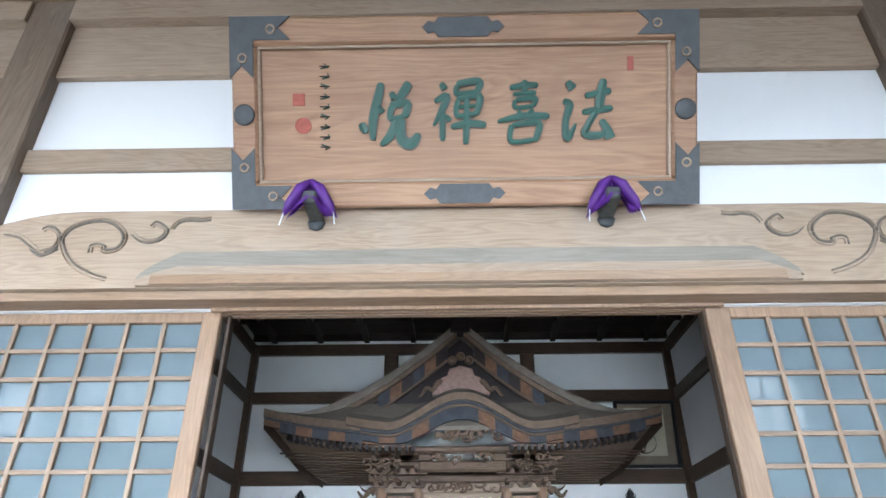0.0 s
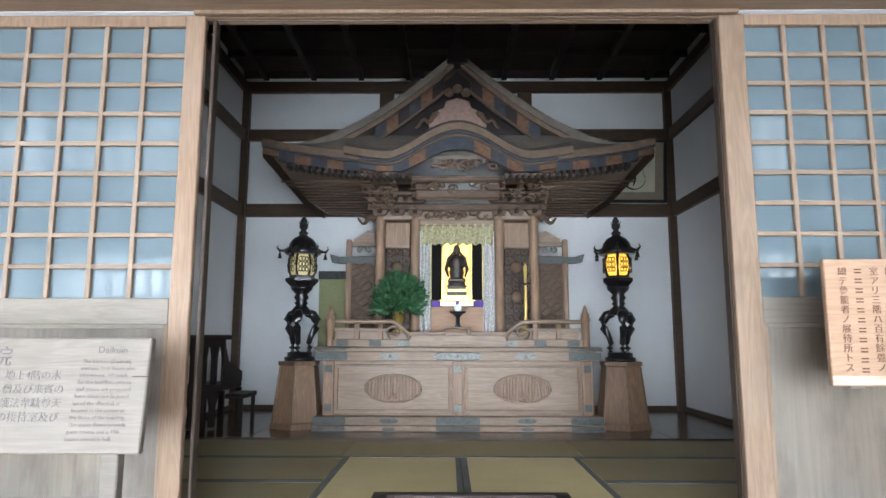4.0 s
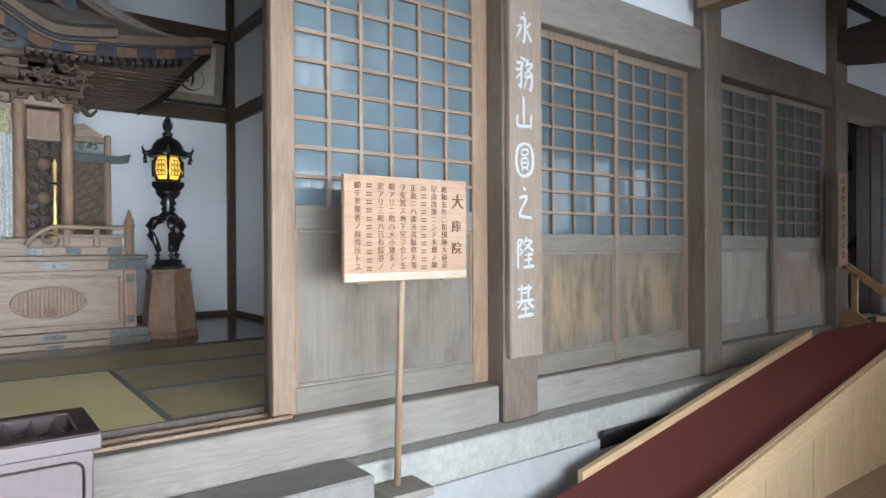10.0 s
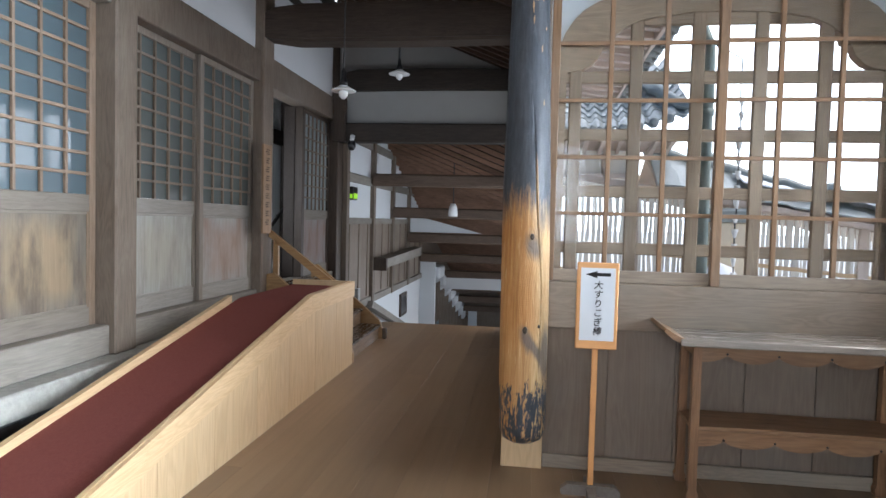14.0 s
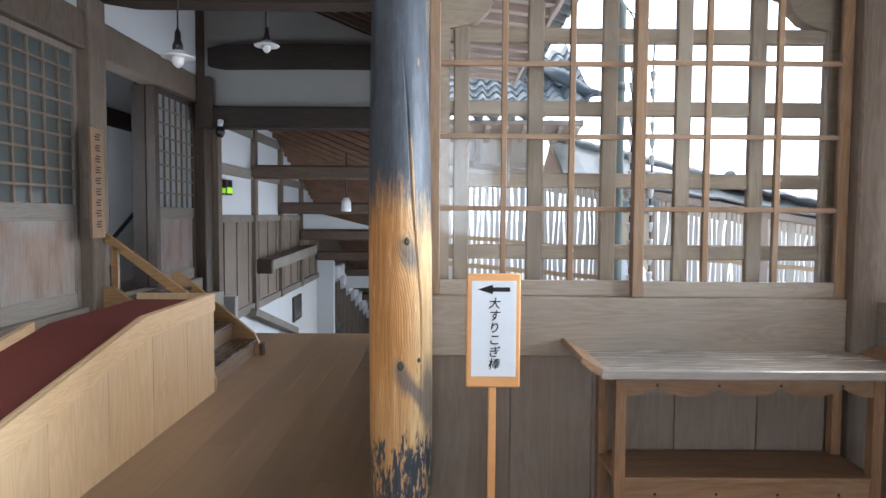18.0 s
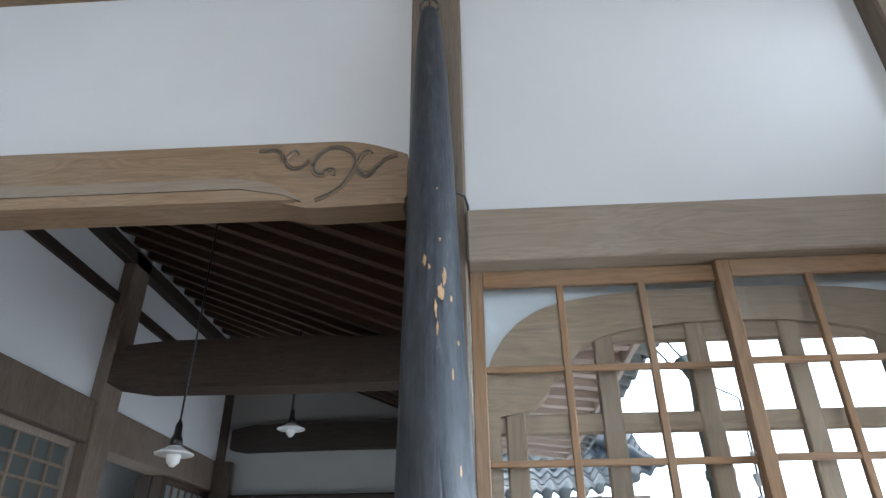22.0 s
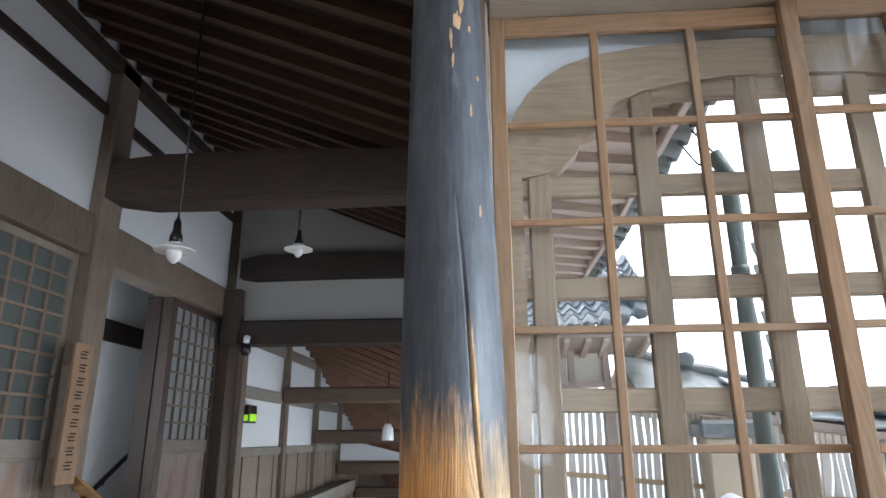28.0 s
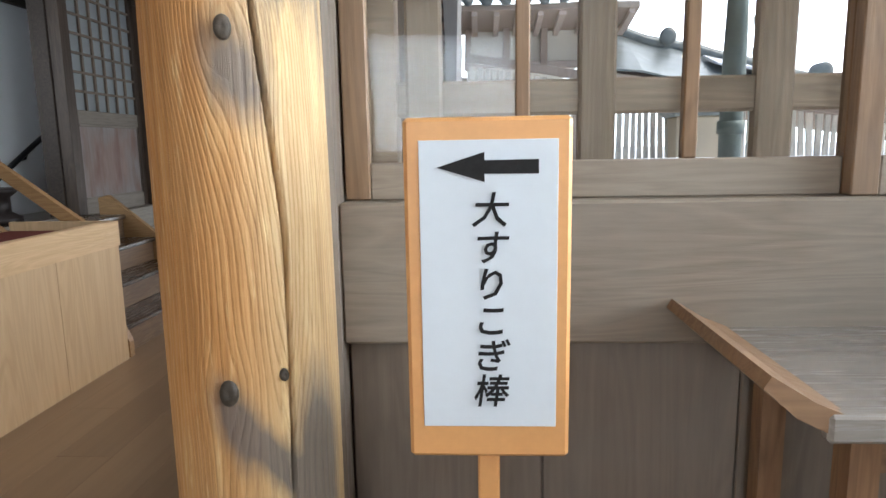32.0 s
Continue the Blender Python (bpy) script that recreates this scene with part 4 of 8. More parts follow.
struct("baseboard", box(4.665, 4.70, -2.16, -0.18, 0, 0.085), GREYY, "grey baseboard")
struct("window_sill", box(4.645, 4.85, -2.16, -0.157, 0.88, 1.165, 0.006), GREYY, "wide grey sill beam with flowing grain")
struct("lintel", box(4.60, 4.86, -2.16, -0.157, 3.035, 3.275, 0.008), GREYY, "weathered beam over the window")
struct("wall_window_upper", box(4.72, 4.84, -2.16, 0.0, 3.25, 5.2), WHITE, "white plaster wall above the window")
struct("wall_passage_upper", box(4.72, 4.84, 0.0, 2.72, 3.50, 5.2), WHITE, "white plaster wall above the passage")
for y0, y1 in ((-2.16, -0.157), (0.088, 2.70)):
    struct("trim", box(4.655, 4.84, y0, y1, 4.835, 5.02, 0.006), BEAMY, "brown wall beam")
    struct("trim", box(4.60, 4.84, y0, y1, 5.022, 5.16, 0.02), BEAMY, "brown upper wall beam")


def sash(name, y0, y1, x, z0, z1, ys, rows, label):
    s = thing(name, label, "window", "", "structure")
    st = 0.052
    for a, b in ((y0, y0 + st), (y1 - st, y1)):
        part("stile", box(x, x + 0.032, a, b, z0, z1, 0.003), SASH, s)
    part("bottom_rail", box(x + 0.001, x + 0.031, y0 + st, y1 - st, z0, z0 + 0.075, 0.003), GREYY, s, "grey worn bottom rail")
    part("top_rail", box(x + 0.001, x + 0.031, y0 + st, y1 - st, z1 - 0.07, z1, 0.003), SASHY, s)
    lo, hi = z0 + 0.075, z1 - 0.07
    for y in ys:
        part("upright_bar", box(x + 0.002, x + 0.028, y - 0.014, y + 0.014, lo, hi, 0.003), SASH, s)
    for j in range(1, rows):
        z = lo + (hi - lo) * j / rows
        part("cross_bar", box(x + 0.004, x + 0.026, y0 + st, y1 - st, z - 0.012, z + 0.012, 0.003), SASHY, s)
    edges = [y0 + st] + sorted(ys) + [y1 - st]
    for a, b in zip(edges, edges[1:]):
        for j in range(rows):
            za, zb = lo + (hi - lo) * j / rows, lo + (hi - lo) * (j + 1) / rows
            ob = part("pane", box(x + 0.016, x + 0.019, a, b, za, zb, 0.0005), GLASS, s)
            ob.visible_shadow = False
    return s


sash("window_1", -1.19, -0.162, 4.70, 1.166, 3.033, [-0.52, -0.845], 5, "sliding window sash of old wavy glass")
sash("window_2", -2.155, -1.135, 4.662, 1.166, 3.033, [-1.48, -1.815], 5, "sliding window sash of old wavy glass")

# bell-shaped grille outside the sashes
gr = thing("window_grille", "thick weathered timber grille in a bell-shaped window", "window grille", "", "structure")
wc = -1.19
for k, top_z in enumerate((2.48, 2.80, 2.83, 2.83, 2.76, 2.47)):
    y = -0.318 - 0.365 * k
    part("upright_bar", box(4.80, 4.838, y - 0.0385, y + 0.0385, 1.0, top_z, 0.006), GRILLE, gr)
for k, hw in enumerate((0.98, 0.98, 0.98, 0.94, 0.52)):
    z = 1.372 + 0.355 * k
    part("cross_bar", box(4.812, 4.85, wc - hw, wc + hw, z - 0.037, z + 0.037, 0.006), GRILLY, gr)
ARCH_OUT = [(1.0, 1.17), (1.0, 2.45), (0.985, 2.60), (0.95, 2.70), (0.90, 2.78), (0.84, 2.84), (0.76, 2.89), (0.66, 2.925), (0.5, 2.95), (0.35, 2.962), (0.015, 2.97)]
ARCH_IN = [(0.93, 1.17), (0.93, 2.46), (0.85, 2.475), (0.79, 2.50), (0.74, 2.55), (0.715, 2.61), (0.67, 2.625), (0.66, 2.67), (0.60, 2.73), (0.50, 2.775), (0.38, 2.80), (0.2, 2.82), (0.015, 2.825)]
for sx in (1, -1):
    inner = [(wc + sx * u, z) for u, z in ARCH_IN]
    outer = [(wc + sx * u, z) for u, z in ARCH_OUT]
    part("arch_frame", Geo().prism(inner + outer[::-1], 4.785, 4.86, "x"), GRILLY, gr, "curved timber frame of the bell window")
    part("plaster_spandrel", Geo().prism(outer + [(wc + sx * 0.015, 3.05), (wc + sx * 1.04, 3.05), (wc + sx * 1.04, 1.17)], 4.80, 4.85, "x"), WHITE, gr, "white plaster beside the arch")

# carved passage beam
g = Geo()
top = [(0.088 + 2.61 * i / 40, 3.555 + 0.085 * math.sin(min(1.0, (i / 40) / 0.12) * math.pi / 2) + 0.012 * i / 40) for i in range(41)]
g.prism([(2.70, 3.338), (0.62, 3.326), (0.52, 3.300), (0.44, 3.297), (0.088, 3.305)] + top, 4.575, 4.715, "x")
pb = tagged(part("passage_beam", g, BEAMY), "brown tie beam with carved cloud scrolls over the passage", "beam", "", "structure")
part("moulding", Geo().prism([(2.70, 3.462), (0.85, 3.456), (0.70, 3.432), (0.60, 3.385), (0.535, 3.325), (0.62, 3.362), (0.8, 3.400), (2.70, 3.408)], 4.562, 4.577, "x"), GREYY, pb)
part("moulding", Geo().prism([(2.70, 3.34), (0.56, 3.326), (0.62, 3.354), (0.8, 3.388), (2.70, 3.396)], 4.552, 4.577, "x"), BEAMY, pb)
scroll(0.13, 3.545, 4.575, 0.60, 1, "y", BEAMY, pb, 0.82)

# south windows barred like the one in view; west opening unseen, added for light
struct("wall_south_low", box(2.6, 4.6, -2.42, -2.30, 0, 0.88), PANELW, "brown boards below the south window")
struct("sill_south", box(2.6, 4.6, -2.43, -2.27, 0.88, 1.165, 0.006), GREY, "wide grey sill beam under the south window")
# Unseen bays reach nearly to the floor, to let more light reach the altar.
struct("threshold_south", box(-6, 2.6, -2.43, -2.27, 0, 0.28, 0.006), GREY, "unseen grey threshold under openings lowered for light")
struct("wall_south_middle", box(-6, 4.6, -2.42, -2.30, 2.62, 3.70), WHITE, "white plaster between the two rows of windows")
struct("wall_south_upper", box(-6, 4.6, -2.42, -2.30, 4.42, 5.22), WHITE, "white plaster above the transom windows")
struct("lintel_south", box(-6, 4.6, -2.425, -2.25, 2.60, 2.80, 0.006), GREY, "weathered beam over the south windows")
for k in range(6):
    x = 4.55 - k * 1.95
    struct("post_south", box(x - 1.96, x - 1.84, -2.41, -2.22, 0, 5.2), GREYZ, "square post of the window wall")


def south_window(x0, x1, low):
    s = thing("window_3", "timber-barred window below a barred transom", "window", "south windows", "structure")
    for z0, z1 in ((low, 2.60), (3.70, 4.42)):
        for i in range(8):
            x = x0 + 0.06 + (x1 - x0 - 0.12) * i / 7
            part("upright_bar", box(x - 0.0385, x + 0.0385, -2.38, -2.34, z0, z1, 0.004), GRILLE, s)
    for z in (1.372, 1.727, 2.082, 2.437, 4.06):
        part("cross_bar", box(x0, x1, -2.34, -2.31, z - 0.03, z + 0.03, 0.004), GRILLE, s)


for k in range(5):
    south_window(4.52 - k * 1.95 - 1.85, 4.55 - k * 1.95, 0.28 if k else 1.166)
for n_, (y0, y1, z0, z1) in enumerate(((-2.42, 2.9, 0, 1.2), (-2.42, 2.9, 3.25, 5.22), (-2.42, -1.3, 1.2, 3.25), (1.7, 2.9, 1.2, 3.25))):
    struct("wall_west_end_%d" % (n_ + 1), box(-6.1, -6.0, y0, y1, z0, z1), WHITE, "plain white end wall with an added window opening")
SLATW = wood("pale_slat_wood", (0.84, 0.79, 0.69), (0.74, 0.68, 0.58), "z", 0.7)
BEAMD = wood("dim_brown_beam", (0.15, 0.10, 0.07), (0.085, 0.055, 0.038), "y", 0.6)

# ---- corridor ----
def roof_z(y):
    return 4.60 - 0.41 * (2.75 - y)


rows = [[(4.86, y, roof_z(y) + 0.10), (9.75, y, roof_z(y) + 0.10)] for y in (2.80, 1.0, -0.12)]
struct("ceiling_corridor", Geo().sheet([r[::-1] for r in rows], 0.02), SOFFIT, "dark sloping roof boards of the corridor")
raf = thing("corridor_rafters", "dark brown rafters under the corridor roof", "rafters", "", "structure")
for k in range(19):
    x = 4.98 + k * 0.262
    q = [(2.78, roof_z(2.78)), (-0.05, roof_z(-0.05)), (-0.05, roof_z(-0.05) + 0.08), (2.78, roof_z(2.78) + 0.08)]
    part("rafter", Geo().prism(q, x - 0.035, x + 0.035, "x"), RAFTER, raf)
struct("trim", box(4.9, 9.6, 2.70, 2.80, 4.40, 4.52), DARK, "dark wall plate under the rafters")
# South side of the corridor is unseen; its window openings are added for light.
struct("wall_corridor_south", box(4.87, 9.7, -0.13, 0.0, 0, 1.0), DIMW, "plain grey plaster wall below the added corridor windows")
struct("wall_corridor_south_upper", box(4.87, 9.7, -0.13, 0.0, 2.7, 3.36), DIMW, "plain grey plaster wall above the added corridor windows")
for k in range(6):
    struct("mullion", box(4.88 + k * 0.93, 4.96 + k * 0.93, -0.12, -0.02, 1.0, 2.7), GREYZ, "upright between the added corridor windows")
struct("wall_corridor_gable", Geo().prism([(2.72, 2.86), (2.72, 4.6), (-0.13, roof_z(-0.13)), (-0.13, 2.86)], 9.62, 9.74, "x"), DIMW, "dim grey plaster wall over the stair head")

bm1 = Geo()
prof = [(2.72, 3.36), (2.6, 3.34), (2.4, 3.31), (1.2, 3.30), (0.2, 3.31), (-0.1, 3.35), (-0.1, 3.62), (0.4, 3.67), (1.3, 3.70), (2.3, 3.69), (2.6, 3.66), (2.72, 3.60)]
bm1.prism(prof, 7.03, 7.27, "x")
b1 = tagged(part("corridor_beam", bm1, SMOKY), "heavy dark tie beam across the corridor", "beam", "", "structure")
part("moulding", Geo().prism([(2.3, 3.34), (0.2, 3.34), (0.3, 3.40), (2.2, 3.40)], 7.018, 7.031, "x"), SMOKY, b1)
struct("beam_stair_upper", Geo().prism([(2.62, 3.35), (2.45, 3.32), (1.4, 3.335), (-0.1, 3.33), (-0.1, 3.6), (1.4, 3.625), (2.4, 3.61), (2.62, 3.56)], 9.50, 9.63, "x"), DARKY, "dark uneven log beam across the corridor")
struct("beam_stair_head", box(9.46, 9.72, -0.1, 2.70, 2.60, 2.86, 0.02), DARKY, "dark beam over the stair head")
struct("trim", box(9.40, 9.50, 2.55, 2.72, 2.6, 3.2), DARKZ, "dark bracket at the beam's end")
struct("post_8", box(9.55, 9.75, -0.12, 0.08, 0, 2.6), DARKZ, "dark corridor post")

# stair hall going down beyond the corridor
DROP = 0.32


def down(x):
    return max(0.0, x - 9.9) * DROP


g = Geo()
for k in range(26):
    g.box(9.9 + k * 0.5, 10.42 + k * 0.5, -0.13, 2.72, -0.3 - (k + 1) * 0.16, -(k + 1) * 0.16, 0.01)
struct("stairs", g, FLOORD, "long wooden stairs going down beyond the corridor")
# north wall of the stair hall: boards, white panels and plaster below
wl = thing("wall_stair", "timber-framed white wall beside the long stairs", "wall", "", "structure")
xs = [9.93, 11.58, 13.2, 14.9, 16.8]
for i, (a, b) in enumerate(zip(xs, xs[1:])):
    part("white_panel", box(a, b, 2.70, 2.80, 1.48, 4.0), WHITE, wl, "white plaster panel")
    part("rail", box(a, b, 2.665, 2.72, 2.08, 2.22, 0.004), GREY, wl)
    part("rail", box(a, b, 2.665, 2.72, 2.70, 2.84, 0.004), GREY, wl)
    part("rail", box(a, b, 2.665, 2.72, 1.43, 1.53, 0.004), GREY, wl)
    part("board_panel", box(a, b, 2.69, 2.80, 0.10, 1.43), PANELW, wl, "brown-grey boarded panel")
    for q in range(3):
        part("board_joint", box(a + (b - a) * (q + 0.5) / 3 - 0.012, a + (b - a) * (q + 0.5) / 3 + 0.012, 2.675, 2.69, 0.20, 1.43, 0.003), GREYZ, wl)
    part("base_rail", box(a, b, 2.65, 2.74, 0.05, 0.17, 0.004), GREY, wl)
    part("plaster_base", box(a, b, 2.70, 2.80, -6, 0.06), WHITE, wl, "white plaster below the boards")
    part("upright", box(a - 0.07, a + 0.07, 2.63, 2.78, 0.05, 4.0, 0.004), GREYZ, wl)
part("end_post", box(16.75, 16.9, 2.3, 2.8, -6, 0.5, 0.01), WHITE, wl)
struct("trim", box(9.93, 10.05, 2.45, 2.75, 0.0, 0.47, 0.01), PAINTW, "pale stone block at the wall's end")
cp = Geo().prism([(11.2, 0.02), (11.28, 0.12), (14.1, -0.68), (14.1, -0.80)], 2.55, 2.70, "y")
struct("coping", cp, GREY, "sloping grey coping beside the stairs")
vent = thing("wall_vent", "small dark wall window with a wooden frame", "window", "", "structure")
part("frame", box(14.2, 14.9, 2.66, 2.70, -0.60, -0.10, 0.006), DARKZ, vent)
part("opening", box(14.26, 14.84, 2.655, 2.665, -0.54, -0.16, 0.002), BLACK, vent)
sh = thing("wall_box", "sloping wooden hood on the stair wall", "hood")
part("hood", Geo().prism([(11.65, 0.66), (11.75, 0.82), (15.3, 0.90), (15.3, 0.70)], 2.42, 2.66, "y"), GREY, sh)
part("end_board", box(11.55, 11.65, 2.40, 2.66, 0.62, 0.84, 0.006), DARKZ, sh)
# stepped white parapet further down
pr = thing("stepped_parapet", "white stepped plaster parapet beside the lower stairs", "parapet", "", "structure")
for k in range(8):
    x = 16.95 + k * 0.95
    z = 0.33 - k * 0.29
    part("cap", box(x, x + 0.90, 2.2, 2.69, z - 0.32, z, 0.04), WHITE, pr)
    part("glazed_bay", box(x + 0.05, x + 0.90, 2.35, 2.45, z - 1.5, z - 0.5, 0.01), FROST, pr)
    for q in range(4):
        part("mullion", box(x + 0.1 + q * 0.24, x + 0.14 + q * 0.24, 2.31, 2.35, z - 1.5, z - 0.45, 0.004), GREYZ, pr)
for k in range(8):
    x, z = 9.75 + k * 1.8, 0.4 - k * 0.57
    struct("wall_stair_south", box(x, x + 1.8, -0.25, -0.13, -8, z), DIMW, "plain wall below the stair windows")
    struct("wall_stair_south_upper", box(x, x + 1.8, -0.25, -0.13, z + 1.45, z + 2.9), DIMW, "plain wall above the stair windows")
we = struct("wall_stair_end", box(24, 24.1, -0.3, 2.8, -7, 3.4), PANELW, "brown boarded end wall far down the stairs")
for y0, y1, z0, z1 in ((1.78, 2.10, -2.55, -1.75), (2.2, 2.66, -1.95, -1.75)):
    part("window_pane", box(23.97, 24.0, y0, y1, z0, z1, 0.004), PAPER, we, "small pale window")
    part("window_rail", box(23.95, 23.99, y0 - 0.05, y1 + 0.05, z0 - 0.06, z0, 0.004), DARKZ, we)
struct("wall_stair_north", box(16.95, 24.0, 2.70, 2.80, -7, 2.4), PANELW, "brown boarded wall beside the lower stairs")
# descending roof
rows = []
for x in (9.74, 12, 15, 18, 21, 24.1):
    dz = 0.30 * (x - 9.74)
    rows.append([(x, 2.8, 3.95 - dz), (x, 1.2, 3.32 - dz), (x, -0.2, 2.75 - dz)])
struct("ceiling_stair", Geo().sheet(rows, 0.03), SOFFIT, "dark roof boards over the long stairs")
raf2 = thing("stair_rafters", "reddish brown rafters over the long stairs", "rafters", "", "structure")
for k in range(52):
    x = 9.85 + k * 0.27
    dz = 0.30 * (x - 9.74)
    q = [(2.78, 3.83 - dz), (-0.15, 2.65 - dz), (-0.15, 2.73 - dz), (2.78, 3.91 - dz)]
    part("rafter", Geo().prism(q, x - 0.035, x + 0.035, "x"), RAFTERS, raf2)
for k in range(8):
    x = 11.5 + 1.67 * k
    z = 2.2 - 0.535 * k
    struct("beam_stair", box(x - 0.1, x + 0.1, -0.1, 2.66, z - 0.11, z + 0.10, 0.03), BEAMD, "dark brown beam across the long stairs")
struct("wall_stair_cross", Geo().prism([(2.62, 1.25), (2.62, 1.65), (1.0, 1.25)], 14.86, 14.92, "x"), WHITE, "white plaster between beam and roof")
struct("wall_stair_cross_low", box(18.1, 18.2, -0.1, 2.7, -0.35, 0.05), WHITE, "white plaster strip above a far beam")


def pendant(x, y, z, top, label, cord_r=0.006, f=1.0):
    t = thing("pendant_lamp", label, "lamp", "corridor pendant lamps")
    part("cord", Geo().tube([(x, y, z + 0.16), (x + 0.01, y, (z + top) / 2), (x, y, top)], cord_r, 6), BLACK, t)
    part("socket", Geo().lathe(x, y, [(0.035, z + 0.03), (0.034, z + 0.07), (0.022, z + 0.10), (0.02, z + 0.15), (0.008, z + 0.18)], 14), BLACK, t)
    part("shade", Geo().lathe(x, y, [(0.185 * f, z - 0.012), (0.188 * f, z - 0.004), (0.10 * f, z + 0.02), (0.05 * f, z + 0.04), (0.033, z + 0.045)], 24), SHADEW, t, "shallow white enamel shade")
    part("bulb", Geo().lathe(x, y, [(0.012, z - 0.075), (0.036, z - 0.05), (0.04, z - 0.02), (0.03, z + 0.01)], 14), SHADEW, t)


pendant(5.905, 1.517, 2.585, roof_z(1.517) + 0.095, "white pendant lamp on a long cord in the corridor", 0.006, 0.56)
pendant(7.875, 1.463, 3.175, roof_z(1.463) + 0.095, "white pendant lamp on a short dark stem", 0.015, 0.64)
lc = thing("hanging_lamp", "small white glass lamp over the long stairs", "lamp")
part("cord", Geo().tube([(12.1, 1.32, 1.83), (12.1, 1.32, 2.68)], 0.01, 6), BLACK, lc)
part("glass_shade", Geo().lathe(12.1, 1.32, [(0.08, 1.60), (0.085, 1.63), (0.075, 1.76), (0.04, 1.83)], 14), SHADEW, lc)
ex = thing("exit_sign", "green exit sign on the white stair wall", "sign")
part("housing", box(10.08, 10.32, 2.60, 2.70, 1.80, 2.0, 0.006), BLACK, ex)
part("green_panel", box(10.10, 10.30, 2.592, 2.60, 1.82, 1.90, 0.002), EXITG, ex)
part("pictogram_panel", box(10.10, 10.30, 2.593, 2.60, 1.91, 1.98, 0.002), BLACK, ex)
part("end_panel", box(10.073, 10.08, 2.61, 2.69, 1.82, 1.89, 0.002), EXITG, ex)
cl = thing("beam_lamp", "small dark spotlight under the stair beam", "lamp")
part("body", Geo().lathe(9.42, 2.45, [(0.03, 2.47), (0.06, 2.52), (0.05, 2.6)], 12), BLACK, cl)
part("lens", Geo().tube([(9.36, 2.42, 2.66), (9.42, 2.45, 2.60)], [0.035, 0.03], 10), SHADEW, cl)

# ---- outside the window ----
struct("ground", Geo().grid([[(-300, -300, -3.2), (300, -300, -3.2)], [(-300, 300, -3.2), (300, 300, -3.2)]]), SNOW, "snow-covered courtyard ground")


def tiled_roof(name, label, x0, x1, y0, z0, y1, z1, pitch=0.2, thick=0.05):
    """A roof slope of round tiles; runs along x, falls from (y1, z1) to the eave at (y0, z0)."""
    t = thing(name, label, "roof", "", "structure")
    n = int((x1 - x0) / pitch)
    cols = []
    for i in range(n * 6 + 1):
        x = x0 + (x1 - x0) * i / (n * 6)
        h = 0.045 * abs(math.sin(math.pi * i / 6)) ** 0.7
        cols.append((x, h))
    rows = []
    m = 14
    for j in range(m + 1):
        s = j / m
        y, z = y0 + (y1 - y0) * s, z0 + (z1 - z0) * s
        rows.append([(x, y, z + h + (0.012 if j % 2 else 0)) for x, h in cols])
    if y1 < y0:
        rows = rows[::-1]
    part("tile_slope", Geo().sheet(rows, thick), TILE, t, "wavy grey-green glazed tiles")
    for i in range(n):
        x = x0 + (i + 0.5) * (x1 - x0) / n
        part("eave_tile", Geo().lathe(0, 0, [(0.06, -0.02), (0.062, 0.02), (0.045, 0.028), (0.02, 0.034)], 12).turned(Matrix.Translation((x, y0, z0 + 0.0)) @ Matrix.Rotation(radians(90 if y1 > y0 else -90), 4, "X")), TILE, t)
    return t


# Pale wood made paler still: snow light from below is in the colour.
EAVEW = wood("brightened_eave_wood", (0.78, 0.67, 0.58), (0.58, 0.46, 0.38), "y", 0.7, pale=(0.80, 0.72, 0.65))
WALLB = wood("brown_outer_boards", (0.52, 0.42, 0.34), (0.38, 0.29, 0.23), "z", 0.7, pale=(0.60, 0.53, 0.46))
TILEL = plain("pale_glazed_tile", (0.34, 0.38, 0.38), 0.3, 0, 0.55, 5, 0.2)


def eave_z_out(y):
    """Flat pitch of the eaves outside the corridor windows."""
    return 3.36 + 0.13 * (y + 0.12)


tiled_roof("corridor_tile_roof", "glazed tile roof over the corridor", 4.9, 9.7, -1.27, eave_z_out(-1.27) + 0.06, -0.14, roof_z(-0.14) + 0.20, 0.22)
tiled_roof("upper_tile_roof", "glazed tile roof over the corridor", 4.9, 9.9, -0.14, roof_z(-0.14) + 0.20, 2.9, roof_z(2.9) + 0.16, 0.22)
es = thing("eave_boards", "pale wooden eaves with rafters outside the window", "eaves", "", "structure")
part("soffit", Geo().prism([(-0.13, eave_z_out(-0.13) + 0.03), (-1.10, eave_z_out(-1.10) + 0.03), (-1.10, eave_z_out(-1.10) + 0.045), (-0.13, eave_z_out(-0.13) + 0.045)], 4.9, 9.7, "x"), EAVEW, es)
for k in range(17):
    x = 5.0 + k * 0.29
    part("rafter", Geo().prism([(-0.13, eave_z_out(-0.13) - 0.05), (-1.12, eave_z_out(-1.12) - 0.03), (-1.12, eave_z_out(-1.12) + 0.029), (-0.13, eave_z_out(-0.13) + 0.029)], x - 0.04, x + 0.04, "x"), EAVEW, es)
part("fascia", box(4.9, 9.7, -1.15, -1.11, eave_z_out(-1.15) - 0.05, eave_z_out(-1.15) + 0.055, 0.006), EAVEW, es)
for k in range(21):
    x = 5.01 + k * 0.22
    part("tile_end", Geo().tube([(x, -1.12, eave_z_out(-1.12) + 0.075), (x, -1.26, eave_z_out(-1.26) + 0.06), (x, -1.30, eave_z_out(-1.30) + 0.05)], [0.05, 0.055, 0.055], 10), TILEL, es, "round pale tile along the eave")
dp = thing("downpipe", "grey-green copper downpipe outside the window", "pipe")
part("pipe", Geo().tube([(6.0, -1.42, -3.0), (6.0, -1.42, 2.95), (6.0, -1.36, 3.08)], 0.042, 14), COPPER, dp)
